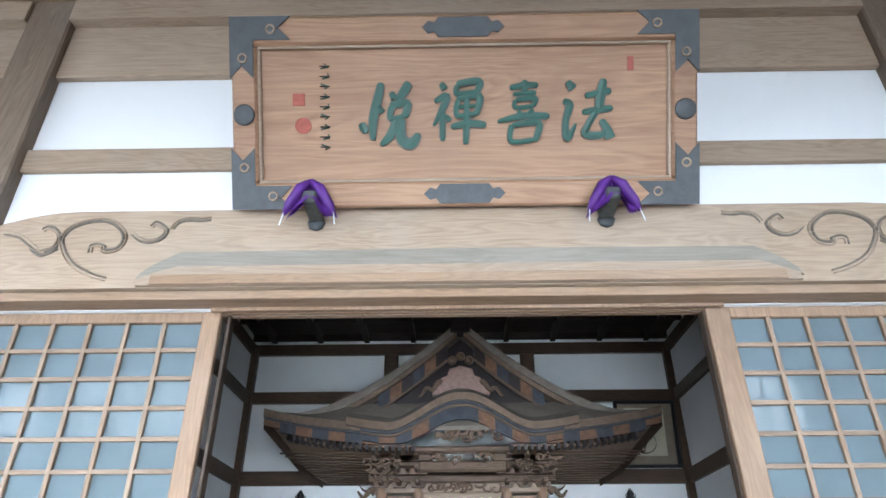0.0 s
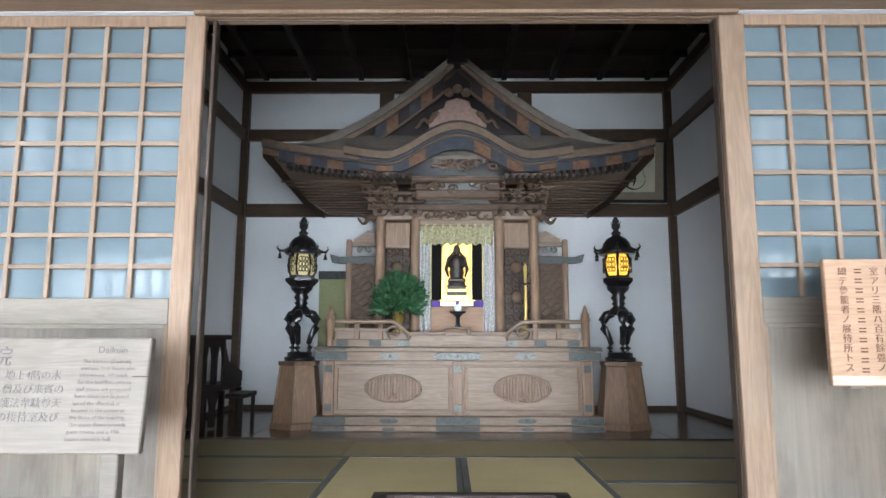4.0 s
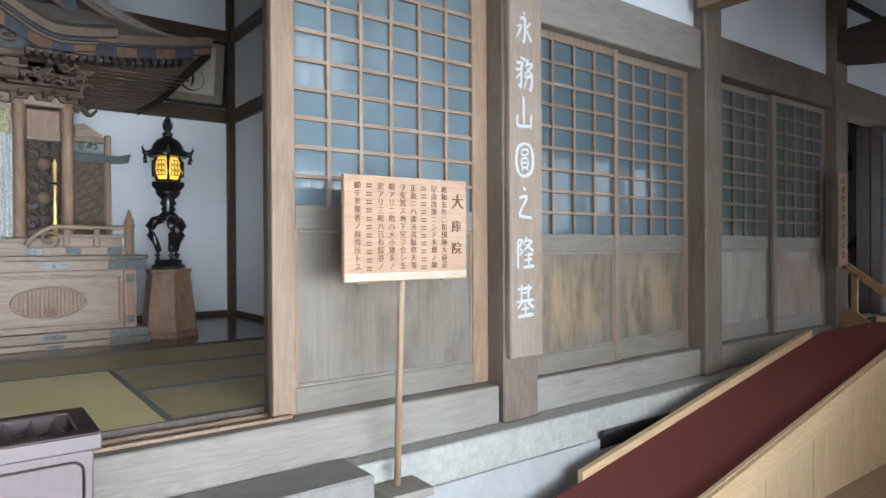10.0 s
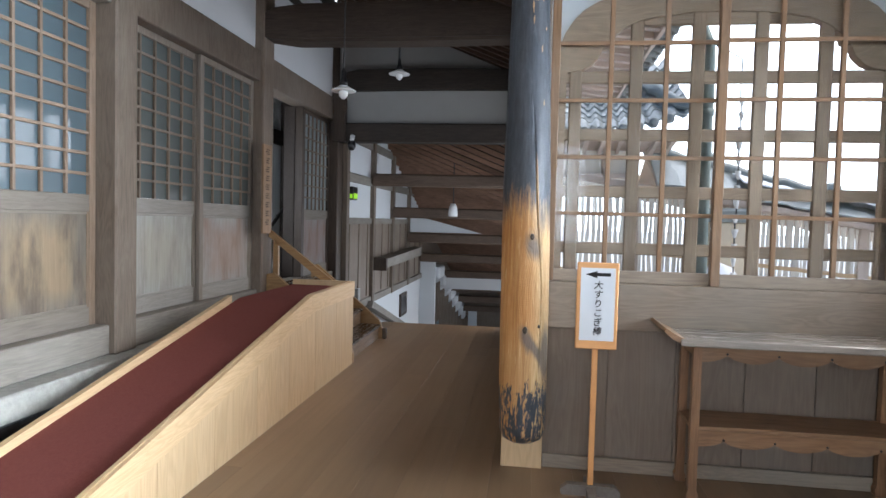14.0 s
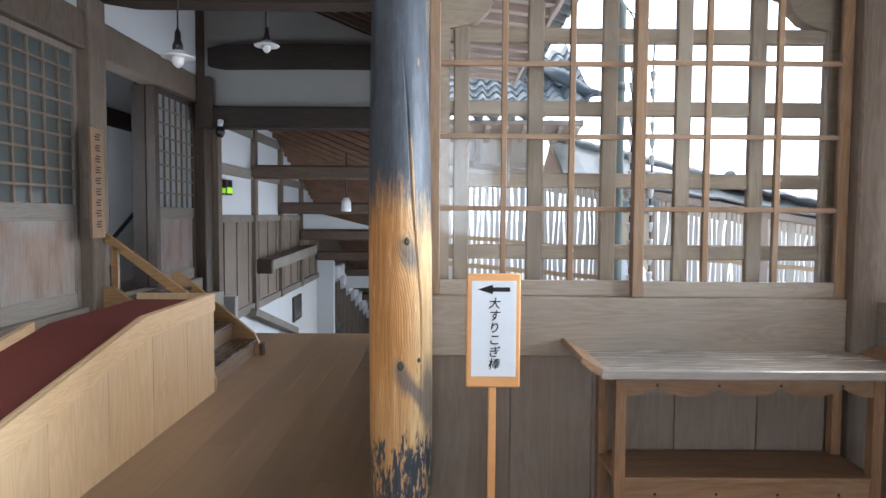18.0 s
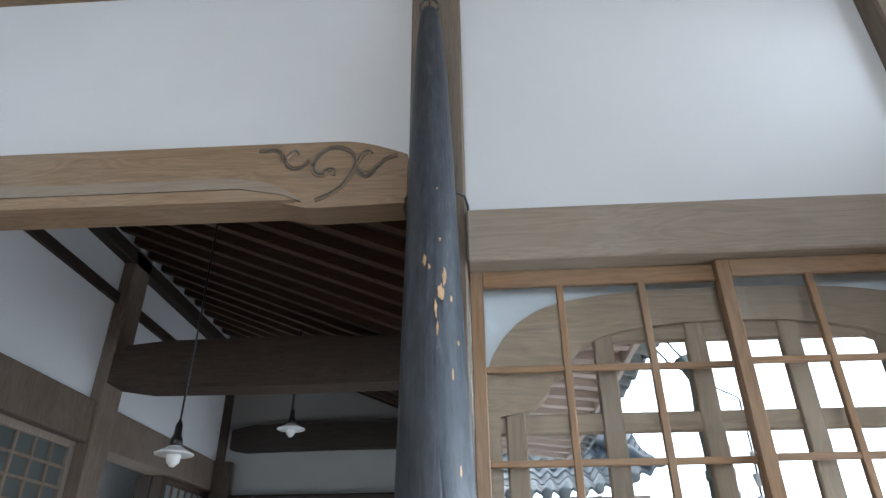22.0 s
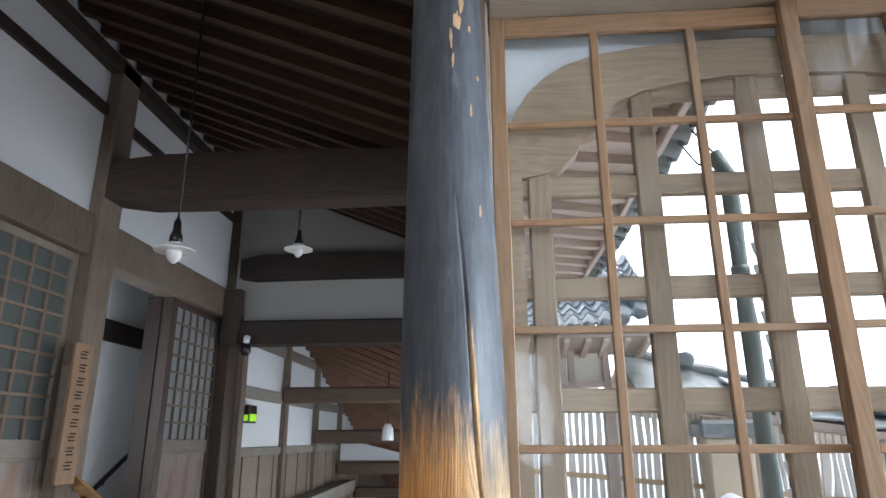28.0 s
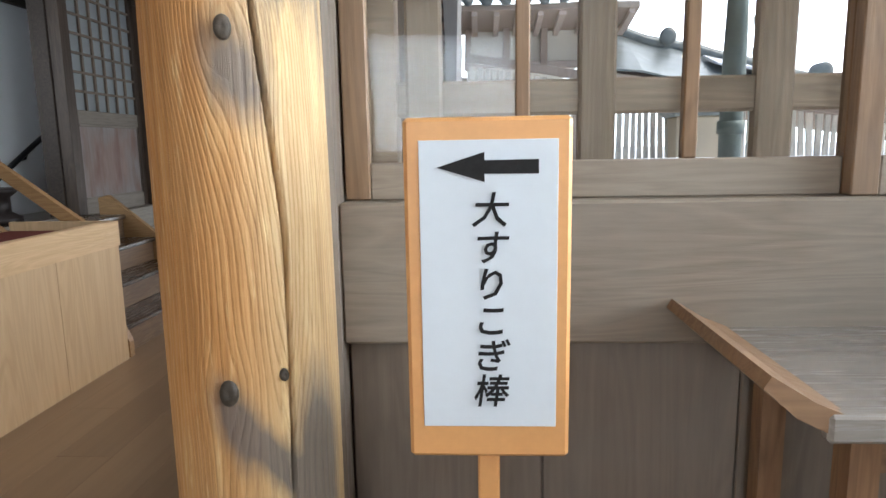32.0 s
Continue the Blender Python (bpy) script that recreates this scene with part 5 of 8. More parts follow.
for z in (0.2, 1.3, 2.4):
    part("clamp", Geo().lathe(6.0, -1.42, [(0.05, z), (0.05, z + 0.05)], 14), COPPER, dp)
for cx_, cy_ in ((6.05, -1.53), (6.25, -1.74)):
    rc = thing("rain_chain", "hanging metal rain chain beside the downpipe", "chain", "rain chains")
    for k in range(17):
        part("cup", Geo().lathe(cx_, cy_, [(0.010, 0.6 + k * 0.12), (0.021, 0.65 + k * 0.12), (0.022, 0.67 + k * 0.12)], 10), SHADEW, rc)
    part("wire", Geo().tube([(cx_, cy_, 0.4), (cx_, cy_, 2.9), (cx_ - 0.02, -1.36, 3.12), (cx_ - 0.02, -1.25, 3.27)], 0.006, 6), IRON, rc)

# slatted gallery going down across the court, open to the snow behind
gal = thing("gallery", "slatted timber gallery going down across the snowy court", "building")
GX = 13.0


def gal_eave(y):
    return 2.45 + 0.16 * (y + 0.76)


def gal_ridge(y):
    return 2.95 + 0.245 * (y + 2.6)


part("floor_edge", Geo().prism([(-0.3, -0.42), (-0.3, -0.25), (-14, -0.60), (-14, -0.80)], GX - 0.1, GX + 1.8, "x"), GRILLY, gal)
part("lower_wall", Geo().prism([(-0.3, -3.2), (-0.3, -0.42), (-14, -0.80), (-14, -3.2)], GX, GX + 0.1, "x"), DIMW, gal)
for dz0, dz1, m in ((0.66, 0.74, PINE), (0.10, 0.18, PINE), (1.16, 1.23, PINE)):
    part("rail", Geo().prism([(-0.3, dz0), (-0.3, dz1), (-14, dz1 - 1.2), (-14, dz0 - 1.2)], GX - 0.05, GX + 0.05, "x"), m, gal)
part("top_rail", Geo().prism([(-0.3, gal_eave(-0.3) - 0.06), (-0.3, gal_eave(-0.3) + 0.06), (-14, gal_eave(-14) + 0.06), (-14, gal_eave(-14) - 0.06)], GX - 0.06, GX + 0.06, "x"), WALLB, gal)
for k in range(7):
    y = -1.95 - k * 2.0
    part("post", box(GX - 0.08, GX + 0.08, y - 0.09, y + 0.09, -3.2, gal_eave(y) - 0.05, 0.006), WALLB, gal)
slat = box(-0.018, 0.018, -0.036, 0.036, -1.6, -0.06, 0.004).mesh("slat")
for k in range(118):
    ob = part("slat", slat, SLATW, gal)
    y = -0.4 - k * 0.105
    ob.location = (GX, y, gal_eave(y))
    ob.scale = (1, 1, (gal_eave(y) + 0.35) / 1.6)
n_ = 30
ys = [-2.3 - 11.7 * i / n_ for i in range(n_ + 1)]
part("roof", Geo().sheet([[(GX - 0.55, y, gal_eave(y) + 0.02) for y in ys], [(GX + 0.9, y, gal_ridge(y) - 0.08) for y in ys], [(GX + 2.4, y, gal_eave(y)) for y in ys]], 0.09, False), WALLB, gal, "brown underside and boards of the descending roof")
part("tile_slope", Geo().sheet([[(GX - 0.6, y, gal_eave(y) + 0.07 + 0.03 * (i % 2)) for i, y in enumerate(ys)], [(GX + 0.88, y, gal_ridge(y) - 0.02 + 0.03 * (i % 2)) for i, y in enumerate(ys)]], 0.03, False), TILE, gal, "grey tiles of the descending roof")
part("ridge", Geo().tube([(GX + 0.9, y, gal_ridge(y) + 0.02 + 0.02 * math.sin(i * 2.0)) for i, y in enumerate(ys)], 0.11, 8), TILE, gal, "dark rounded ridge")
part("snow_patch", Geo().sheet([[(GX - 0.1, y, gal_eave(y) + 0.42) for y in ys[4:22]], [(GX + 0.6, y, gal_ridge(y) - 0.06) for y in ys[4:22]]], 0.03), SNOW, gal)
for k in range(3):
    y = -3.4 - k * 2.3
    part("ridge_tile", Geo().lathe(0, 0, [(0.13, 0), (0.13, 0.06), (0.07, 0.08), (0.02, 0.09)], 16).turned(Matrix.Translation((GX + 0.75, y, gal_ridge(y) + 0.12)) @ Matrix.Rotation(radians(-90), 4, "Y")), TILE, gal)
sn = thing("snow_heap", "heap of snow slid from the roof", "snow")
part("heap", Geo().lathe(11.6, -3.15, [(1.5, -3.2), (1.25, -1.6), (0.9, -0.3), (0.6, 0.5), (0.3, 0.85), (0.05, 0.95)], 20, 0.3, True, 0.7), SNOW, sn)
tw = thing("court_wall", "pale tan plaster wall end in the court", "wall", "", "structure")
part("wall", box(12.3, 12.7, -3.75, -3.15, -3.2, 1.62, 0.02), plaster("tan_plaster", (0.62, 0.52, 0.38)), tw)
part("cap", box(12.2, 12.8, -3.85, -3.05, 1.62, 1.86, 0.05), TILE, tw)
SKYW = glow("overcast_sky", (0.93, 0.96, 1.0), 2.2)
struct("backdrop", Geo().grid([[(90, 60, -6), (90, -140, -6)], [(90, 60, 90), (90, -140, 90)]]), SKYW, "plain white overcast sky far beyond the court")
# Raised white slab, never in view, that bounces light onto the eaves.
struct("snow_court", box(4.95, 16.8, -12, -0.45, -3.2, -1.2, 0.05), SNOW, "unseen snow slab added to throw light up at the eaves")
# Bank added so that bright white shows between the slats.
struct("snow_bank", Geo().grid([[(17, -60, -3.1), (17, -0.5, -3.1)], [(21, -60, -0.9), (21, -0.5, -0.9)], [(30, -60, 0.6), (30, -0.5, 0.6)], [(60, -60, 1.0), (60, -0.5, 1.0)]]), SNOW, "added snow bank, a bright background behind the slats")

# gate hall over the long stairs with a tiled roof facing the window
hall2 = thing("neighbour_hall", "timber hall with a wavy tiled roof beyond the court", "building")
part("wall", box(13.5, 18, -2.1, -0.32, 2.5, 3.3), plaster("cream_plaster", (0.80, 0.76, 0.66)), hall2)
for k in range(4):
    part("post", box(13.38, 13.5, -2.1 + k * 0.57, -2.0 + k * 0.57, 2.4, 3.3, 0.006), WALLB, hall2)
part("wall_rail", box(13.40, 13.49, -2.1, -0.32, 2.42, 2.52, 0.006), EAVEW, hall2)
part("eave_soffit", Geo().prism([(12.7, 3.12), (13.6, 2.95), (13.6, 3.02), (12.7, 3.20)], -2.7, 0.3, "y"), WALLB, hall2)
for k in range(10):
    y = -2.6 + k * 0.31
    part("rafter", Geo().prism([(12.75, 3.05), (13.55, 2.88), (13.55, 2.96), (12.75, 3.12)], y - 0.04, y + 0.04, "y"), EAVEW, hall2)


def hall_sweep(y):
    return 0.34 * max(0.0, (-1.2 - y) / 1.6) ** 2.2


for j in range(9):
    s0 = j / 9
    x0, z0 = 12.65 + 2.6 * s0, 3.22 + 1.55 * s0 ** 1.2
    row = []
    for i in range(61):
        y = 0.35 - 3.2 * i / 60
        row.append((y, 0.055 * math.cos(i / 60 * 2 * math.pi * 12) + hall_sweep(y)))
    g = Geo().sheet([[(x0 - 0.06, y, z0 + h + 0.03) for y, h in row], [(x0 + 0.34, y, z0 + 0.21 + h) for y, h in row]], 0.05)
    part("tile_course", g, TILEL if j % 2 else TILE, hall2, "wavy course of glazed tiles")
for k in range(11):
    y = 0.2 - k * 0.267
    part("eave_tile", Geo().lathe(0, 0, [(0.085, 0), (0.085, 0.05), (0.05, 0.06), (0.015, 0.07)], 14).turned(Matrix.Translation((12.60, y, 3.24 + hall_sweep(y))) @ Matrix.Rotation(radians(-90), 4, "Y")), TILE, hall2)
part("corner_ridge", Geo().tube([(12.55, -2.90, 3.62), (12.9, -2.75, 3.72), (13.6, -2.5, 4.1), (15.0, -1.9, 4.8)], [0.05, 0.10, 0.13, 0.13], 8), TILE, hall2, "upturned corner ridge")

# ---- altar ----
def mirror_x(f):
    for s in (-1, 1):
        f(s)


def X(u):
    return CX + u


alt = thing("altar", "long brown wooden altar platform with metal fittings", "altar", at=(CX, 5.98, 0.815))


def ap(name, geo, m, label="", parent=alt):
    ob = part(name, geo, m, parent, label)
    ob.matrix_parent_inverse = parent.matrix_world.inverted()
    return ob


ap("plinth", box(X(-1.21), X(1.21), 5.43, 6.55, 0.815, 0.865, 0.006), ALTAR)
ap("plinth", box(X(-1.19), X(1.19), 5.45, 6.53, 0.865, 0.935, 0.006), ALTAR)
ap("body", box(X(-1.12), X(1.12), 5.52, 6.5, 0.935, 1.385), ALTAR)
ap("top_moulding", box(X(-1.165), X(1.165), 5.475, 6.52, 1.385, 1.465, 0.006), ALTAR)
ap("top_moulding", box(X(-1.205), X(1.205), 5.44, 6.54, 1.465, 1.50, 0.006), ALTAR)
for u in (-1.085, 0.0, 1.085):
    ap("pilaster", box(X(u - 0.045), X(u + 0.045), 5.495, 5.525, 0.937, 1.384), ALTARZ)
for u0, u1 in ((-1.03, -0.055), (0.055, 1.03)):
    for a, b, c, d in ((u0, u1, 0.96, 0.985), (u0, u1, 1.33, 1.355)):
        ap("panel_frame", box(X(a), X(b), 5.503, 5.522, c, d), ALTAR)
    for a in (u0, u1 - 0.025):
        ap("panel_frame", box(X(a), X(a + 0.025), 5.503, 5.522, 0.985, 1.33), ALTARZ)
    um = (u0 + u1) / 2
    for i in range(17):
        q = (i - 8) / 8.6
        h = 0.105 * math.sqrt(max(0, 1 - q * q))
        if h > 0.02:
            ap("fluted_rib", box(X(um + q * 0.225 - 0.008), X(um + q * 0.225 + 0.008), 5.506, 5.524, 1.155 - h, 1.155 + h, 0.004), ALTARZ)
    ring = [(X(um + 0.235 * math.cos(a)), 5.514, 1.155 + 0.115 * math.sin(a)) for a in [math.pi * 2 * i / 32 for i in range(33)]]
    ap("oval_rim", Geo().tube(ring, 0.010, 6), ALTAR)
    for i in range(5):
        a = math.pi * (0.15 + 0.175 * i)
        ap("carved_leaf", Geo().tube([(X(um), 5.503, 1.06), (X(um + 0.05 * math.cos(a)), 5.498, 1.06 + 0.07 * math.sin(a))], [0.014, 0.004], 6), ALTARZ)


def fitting(u, z, w, h, m, y):
    """An engraved metal fitting with pointed, lobed ends."""
    pts = []
    for i in range(24):
        a = 2 * math.pi * i / 24
        r = 1.0 + 0.13 * math.cos(4 * a)
        pts.append((X(u + w * math.cos(a) * r), z + h * max(-0.8, min(0.8, math.sin(a) * 1.25))))
    f = ap("metal_fitting", Geo().prism(pts, y - 0.004, y + 0.002, "y"), m, "engraved silvery fitting" if m is SILVER else "grey-green metal fitting")
    part("boss", Geo().lathe(0, 0, [(h * 0.35, 0), (h * 0.25, 0.005), (0.002, 0.007)], 10).turned(Matrix.Translation((X(u), y - 0.004, z)) @ Matrix.Rotation(radians(90), 4, "X")), m, f).matrix_parent_inverse = Matrix.Identity(4)


for u in (-0.57, 0.57):
    fitting(u, 1.425, 0.085, 0.032, SILVER, 5.474)
    fitting(u, 0.90, 0.07, 0.025, VERDI, 5.449)
    fitting(u, 0.838, 0.05, 0.016, VERDI, 5.429)
fitting(0, 1.425, 0.20, 0.033, SILVER, 5.474)
for z0, z1, y in ((0.868, 0.932, 5.446), (0.818, 0.862, 5.426), (1.39, 1.46, 5.471), (1.468, 1.498, 5.436)):
    for s in (-1, 1):
        ap("corner_fitting", box(X(s * 1.20), X(s * 0.93), y, y + 0.006, z0 + 0.004, z1 - 0.004, 0.002), VERDI, "grey-green metal corner fitting")
    if z0 < 1.4:
        ap("centre_fitting", box(X(-0.18), X(0.18), y, y + 0.006, z0 + 0.004, z1 - 0.004, 0.002), VERDI)
for u in (-1.085, 0, 1.085):
    for z in (1.32, 1.0):
        ap("metal_fitting", box(X(u - 0.03), X(u + 0.03), 5.489, 5.497, z - 0.03, z + 0.03, 0.003), SILVER if u == 0 else VERDI)
ap("shrine_step", box(X(-0.42), X(0.42), 5.60, 6.1, 1.50, 1.60), ALTAR)
ap("shrine_step", box(X(-1.05), X(1.05), 5.72, 6.5, 1.50, 1.63), ALTAR)
ap("small_board", box(X(-0.13), X(0.13), 5.50, 5.60, 1.502, 1.522), ALTAR)


def rail(s):
    r = thing("altar_railing", "low brown altar railing with a scrolled end", "railing", "altar railings", at=(X(s * 0.75), 5.55, 1.50))

    def rp(n, g, m, lab=""):
        ob = part(n, g, m, r, lab)
        ob.matrix_parent_inverse = r.matrix_world.inverted()
    rp("post", Geo().lathe(X(s * 1.09), 5.55, [(0.040, 1.50), (0.036, 1.52), (0.036, 1.715), (0.042, 1.72), (0.042, 1.74), (0.034, 1.75), (0.037, 1.77), (0.022, 1.80), (0.016, 1.83), (0.003, 1.86)], 14), ALTARZ, "turned post with a pointed finial")
    lo, hi = sorted((X(s * 0.42), X(s * 1.06)))
    rp("foot_rail", box(lo, hi, 5.52, 5.585, 1.502, 1.565), ALTAR)
    lo2, hi2 = sorted((X(s * 0.60), X(s * 1.06)))
    rp("middle_rail", box(lo2, hi2, 5.535, 5.57, 1.635, 1.66), ALTAR)
    lo3, hi3 = sorted((X(s * 0.55), X(s * 1.06)))
    rp("panel", box(lo2 + 0.02, hi2 - 0.02, 5.56, 5.572, 1.565, 1.635), ALTAR)
    top = [(X(s * (1.07 - 0.5 * t)), 5.552, 1.715) for t in [i / 6 for i in range(7)]]
    top += [(X(s * (0.57 - 0.17 * t)), 5.552, 1.715 - 0.135 * (t ** 1.6)) for t in [i / 8 for i in range(1, 9)]]
    rp("top_rail", Geo().tube(top, 0.017, 8), ALTAR)
    sp = [(X(s * (0.545 + (0.068 - 0.012 * t) * math.cos(t * 1.9 - 1.1))), 5.552, 1.625 + (0.068 - 0.012 * t) * math.sin(t * 1.9 - 1.1)) for t in [i / 6 for i in range(22)]]
    rp("scroll", Geo().tube(sp, 0.012, 6), ALTAR)
    for u in (0.66, 0.86):
        rp("strut", box(X(s * u) - 0.022, X(s * u) + 0.022, 5.535, 5.57, 1.565, 1.70), ALTARZ)
    for u in (0.46, 0.70, 0.98):
        a, b = sorted((X(s * u - 0.05), X(s * u + 0.05)))
        rp("metal_fitting", box(a, b, 5.513, 5.521, 1.51, 1.556, 0.003), SILVER if u < 0.6 else VERDI)


mirror_x(rail)

shr = thing("altar_shrine", "carved brown wooden shrine under a curved model roof", "shrine", at=(CX, 6.1, 1.63))


def sp_(name, geo, m, label="", parent=shr):
    ob = part(name, geo, m, parent, label)
    ob.matrix_parent_inverse = parent.matrix_world.inverted() if parent is shr else Matrix.Identity(4)
    return ob


for u in (-0.71, -0.385, 0.39, 0.71):
    sp_("round_post", Geo().lathe(X(u), 5.90, [(0.052, 1.632), (0.052, 1.66), (0.045, 1.68), (0.043, 2.62), (0.05, 2.64), (0.05, 2.70)], 16), ALTARZ)
sp_("back_board", box(X(-0.72), X(0.72), 6.40, 6.45, 1.63, 2.9), ALTAR)
for s in (-1, 1):
    lo, hi = sorted((X(s * 0.435), X(s * 0.665)))
    # Dark sheet behind the piercings paints the shade in their holes.
    sp_("side_board", box(lo, hi, 5.98, 6.01, 1.63, 2.66), LACQ, "dark backing that stands for shade in the openwork")
    sp_("upper_panel", box(lo, hi, 5.90, 5.93, 2.42, 2.64, 0.006), ALTARZ)
    sp_("panel_rail", box(lo, hi, 5.885, 5.94, 2.40, 2.425), ALTAR)
    lat = sp_("openwork_panel", box(lo, hi, 5.925, 5.935, 1.66, 1.70), CARVE, "pierced arabesque panel")
    random.seed(11 + s)
    for i in range(3):
        for j in range(8):
            cx, cz = lo + 0.04 + i * 0.075, 1.75 + j * 0.088
            a0 = random.uniform(0, 6.28)
            tn = random.choice((-1, 1))
            q = [(cx + (0.040 - 0.03 * t) * math.cos(a0 + tn * t * 6.5), 5.93, cz + (0.044 - 0.032 * t) * math.sin(a0 + tn * t * 6.5)) for t in [k / 14 for k in range(15)]]
            sp_("arabesque", Geo().tube(q, 0.0085, 5), CARVE, "", lat)
            q = [(cx + 0.04, 5.93, cz - 0.03), (cx + 0.02 * tn, 5.928, cz + 0.02), (cx - 0.035, 5.93, cz + 0.045)]
            sp_("arabesque", Geo().tube(q, 0.007, 5), CARVE, "", lat)
    for k, (u, z) in enumerate(((0.55, 1.95), (0.55, 2.22))):
        sp_("rosette", Geo().lathe(0, 0, [(0.055, 0), (0.05, 0.012), (0.02, 0.018), (0.003, 0.02)], 14).turned(Matrix.Translation((X(s * u), 5.93, z)) @ Matrix.Rotation(radians(90), 4, "X")), CARVE, "", lat)
    # side wings
    lo, hi = sorted((X(s * 0.76), X(s * 1.0)))
    wg = sp_("wing_panel", box(lo, hi, 6.0, 6.03, 1.63, 2.34, 0.006), CARVE, "carved side wing")
    for j in range(14):
        cz = 1.70 + j * 0.046
        q = [(lo + 0.03 + 0.18 * t, 5.996, cz + 0.02 * math.sin(t * 9 + j * 1.7)) for t in [k / 10 for k in range(11)]]
        sp_("carving", Geo().tube(q, 0.008, 5), CARVE, "", wg)
    sp_("wing_post", box(X(s * 1.015) - 0.025, X(s * 1.015) + 0.025, 5.985, 6.035, 1.63, 2.50, 0.01), ALTARZ)
    a, b = sorted((X(s * 0.72), X(s * 1.17)))
    tip = [(X(s * 0.72), 2.33), (X(s * 1.10), 2.33), (X(s * 1.19), 2.355), (X(s * 1.17), 2.28), (X(s * 1.10), 2.27), (X(s * 0.72), 2.27)]
    sp_("wing_bar", Geo().prism(tip, 5.97, 6.04, "y"), VERDI, "bar with a metal tip")
    a, b = sorted((X(s * 0.76), X(s * 0.99)))
    sp_("wing_bar", box(a, b, 5.985, 6.035, 2.43, 2.475), ALTAR)
    for t in (-0.045, 0, 0.045):
        sp_("cloud_ornament", Geo().lathe(0, 0, [(0.028, 0), (0.026, 0.012), (0.004, 0.016)], 10).turned(Matrix.Translation((X(s * 0.87) + t, 5.99, 2.395 + (0.012 if t == 0 else 0))) @ Matrix.Rotation(radians(90), 4, "X")), SILVER)
    sp_("wing_cap", Geo().prism([(X(s * 0.77), 2.47), (X(s * 0.77), 2.56), (X(s * 0.84), 2.58), (X(s * 0.9), 2.54), (X(s * 0.97), 2.50), (X(s * 0.97), 2.47)], 5.99, 6.03, "y"), ALTAR)
sp_("lintel", box(X(-0.78), X(0.78), 5.86, 5.95, 2.66, 2.74, 0.008), ALTAR)
sp_("lintel", box(X(-0.345), X(0.345), 5.86, 5.95, 2.60, 2.66, 0.008), ALTAR)


def bracket(u, z, w, y):
    """Blocks and curved arms that step out under the eaves."""
    for k in range(3):
        ww = w * (0.45 + 0.28 * k)
        zz = z + k * 0.085
        yy = y - k * 0.14
        arm = [(X(u - ww), zz + 0.05), (X(u + ww), zz + 0.05), (X(u + ww), zz + 0.03), (X(u + ww * 0.75), zz), (X(u - ww * 0.75), zz), (X(u - ww), zz + 0.03)]
        sp_("bracket_arm", Geo().prism(arm, yy - 0.05, yy + 0.03, "y"), CARVE)
        for q in (-0.85, 0, 0.85):
            sp_("bracket_block", box(X(u + q * ww) - 0.022, X(u + q * ww) + 0.022, yy - 0.06, yy + 0.02, zz + 0.05, zz + 0.085, 0.008), CARVE)
        sp_("bracket_tongue", box(X(u) - 0.02, X(u) + 0.02, yy - 0.20, yy, zz + 0.012, zz + 0.05, 0.008), CARVE)


for u in (-0.71, -0.55, -0.385, 0.39, 0.55, 0.71):
    bracket(u, 2.70, 0.15, 5.86)
for s in (-1, 1):
    q = [(X(s * (0.76 + 0.16 * t)), 5.88, 2.66 + 0.03 * math.sin(t * 7)) for t in [k / 10 for k in range(11)]]
    sp_("beast_nose", Geo().tube(q, [0.035 - 0.026 * k / 10 for k in range(11)], 8), CARVE)
    q = [(X(s * (0.84 + 0.07 * t)), 5.88, 2.68 + 0.05 * t * t) for t in [k / 6 for k in range(7)]]
    sp_("beast_nose", Geo().tube(q, [0.014 - 0.01 * k / 6 for k in range(7)], 6), CARVE)
for z0, z1, y0 in ((2.74, 2.80, 5.80), (2.84, 2.89, 5.62)):
    sp_("eave_beam", box(X(-0.82), X(0.82), y0, y0 + 0.12, z0, z1, 0.008), CARVE)
sp_("front_beam", box(X(-0.36), X(0.36), 5.40, 5.48, 2.76, 2.84, 0.015), CARVE)
sp_("front_beam", box(X(-0.44), X(0.44), 5.36, 5.44, 2.90, 2.955, 0.015), CARVE)
random.seed(5)


def tangle(u0, u1, z0, z1, y, n, r, name="carved_dragon"):
    for k in range(n):
        cx, cz = X(random.uniform(u0, u1)), random.uniform(z0, z1)
        a, tn, rr = random.uniform(0, 6.28), random.choice((-1, 1)), random.uniform(0.03, 0.06)
        q = [(cx + rr * (1 - 0.7 * t) * math.cos(a + tn * t * 5), y - 0.02 * t + random.uniform(-0.004, 0.004), cz + 0.75 * rr * (1 - 0.7 * t) * math.sin(a + tn * t * 5)) for t in [i / 12 for i in range(13)]]
        sp_(name, Geo().tube(q, [r * (1.1 - 0.06 * i) for i in range(13)], 6), CARVE)


tangle(-0.30, 0.30, 2.98, 3.04, 5.24, 16, 0.015)
tangle(-0.18, 0.18, 3.03, 3.11, 5.23, 12, 0.016)
tangle(-0.30, 0.30, 2.675, 2.73, 5.83, 18, 0.012, "carved_frieze")
tangle(-0.80, -0.45, 2.72, 2.88, 5.42, 14, 0.012, "carved_bracket_leaf")
tangle(0.45, 0.80, 2.72, 2.88, 5.42, 14, 0.012, "carved_bracket_leaf")
tangle(-0.26, 0.26, 2.84, 2.89, 5.39, 12, 0.012, "carved_frieze")

# roof of the shrine
RW, RY = 1.62, 5.16


def eave_z(u):
    """Top edge of the eaves: level in the middle, swept up at the corners."""
    return 3.065 + 0.15 * (abs(u) / RW) ** 2.6


def kara(u):
    """Swell of the bow over the front."""
    a = abs(u) / 0.58
    return 0.0 if a > 1 else 0.245 * (0.5 + 0.5 * math.cos(math.pi * a)) ** 0.85


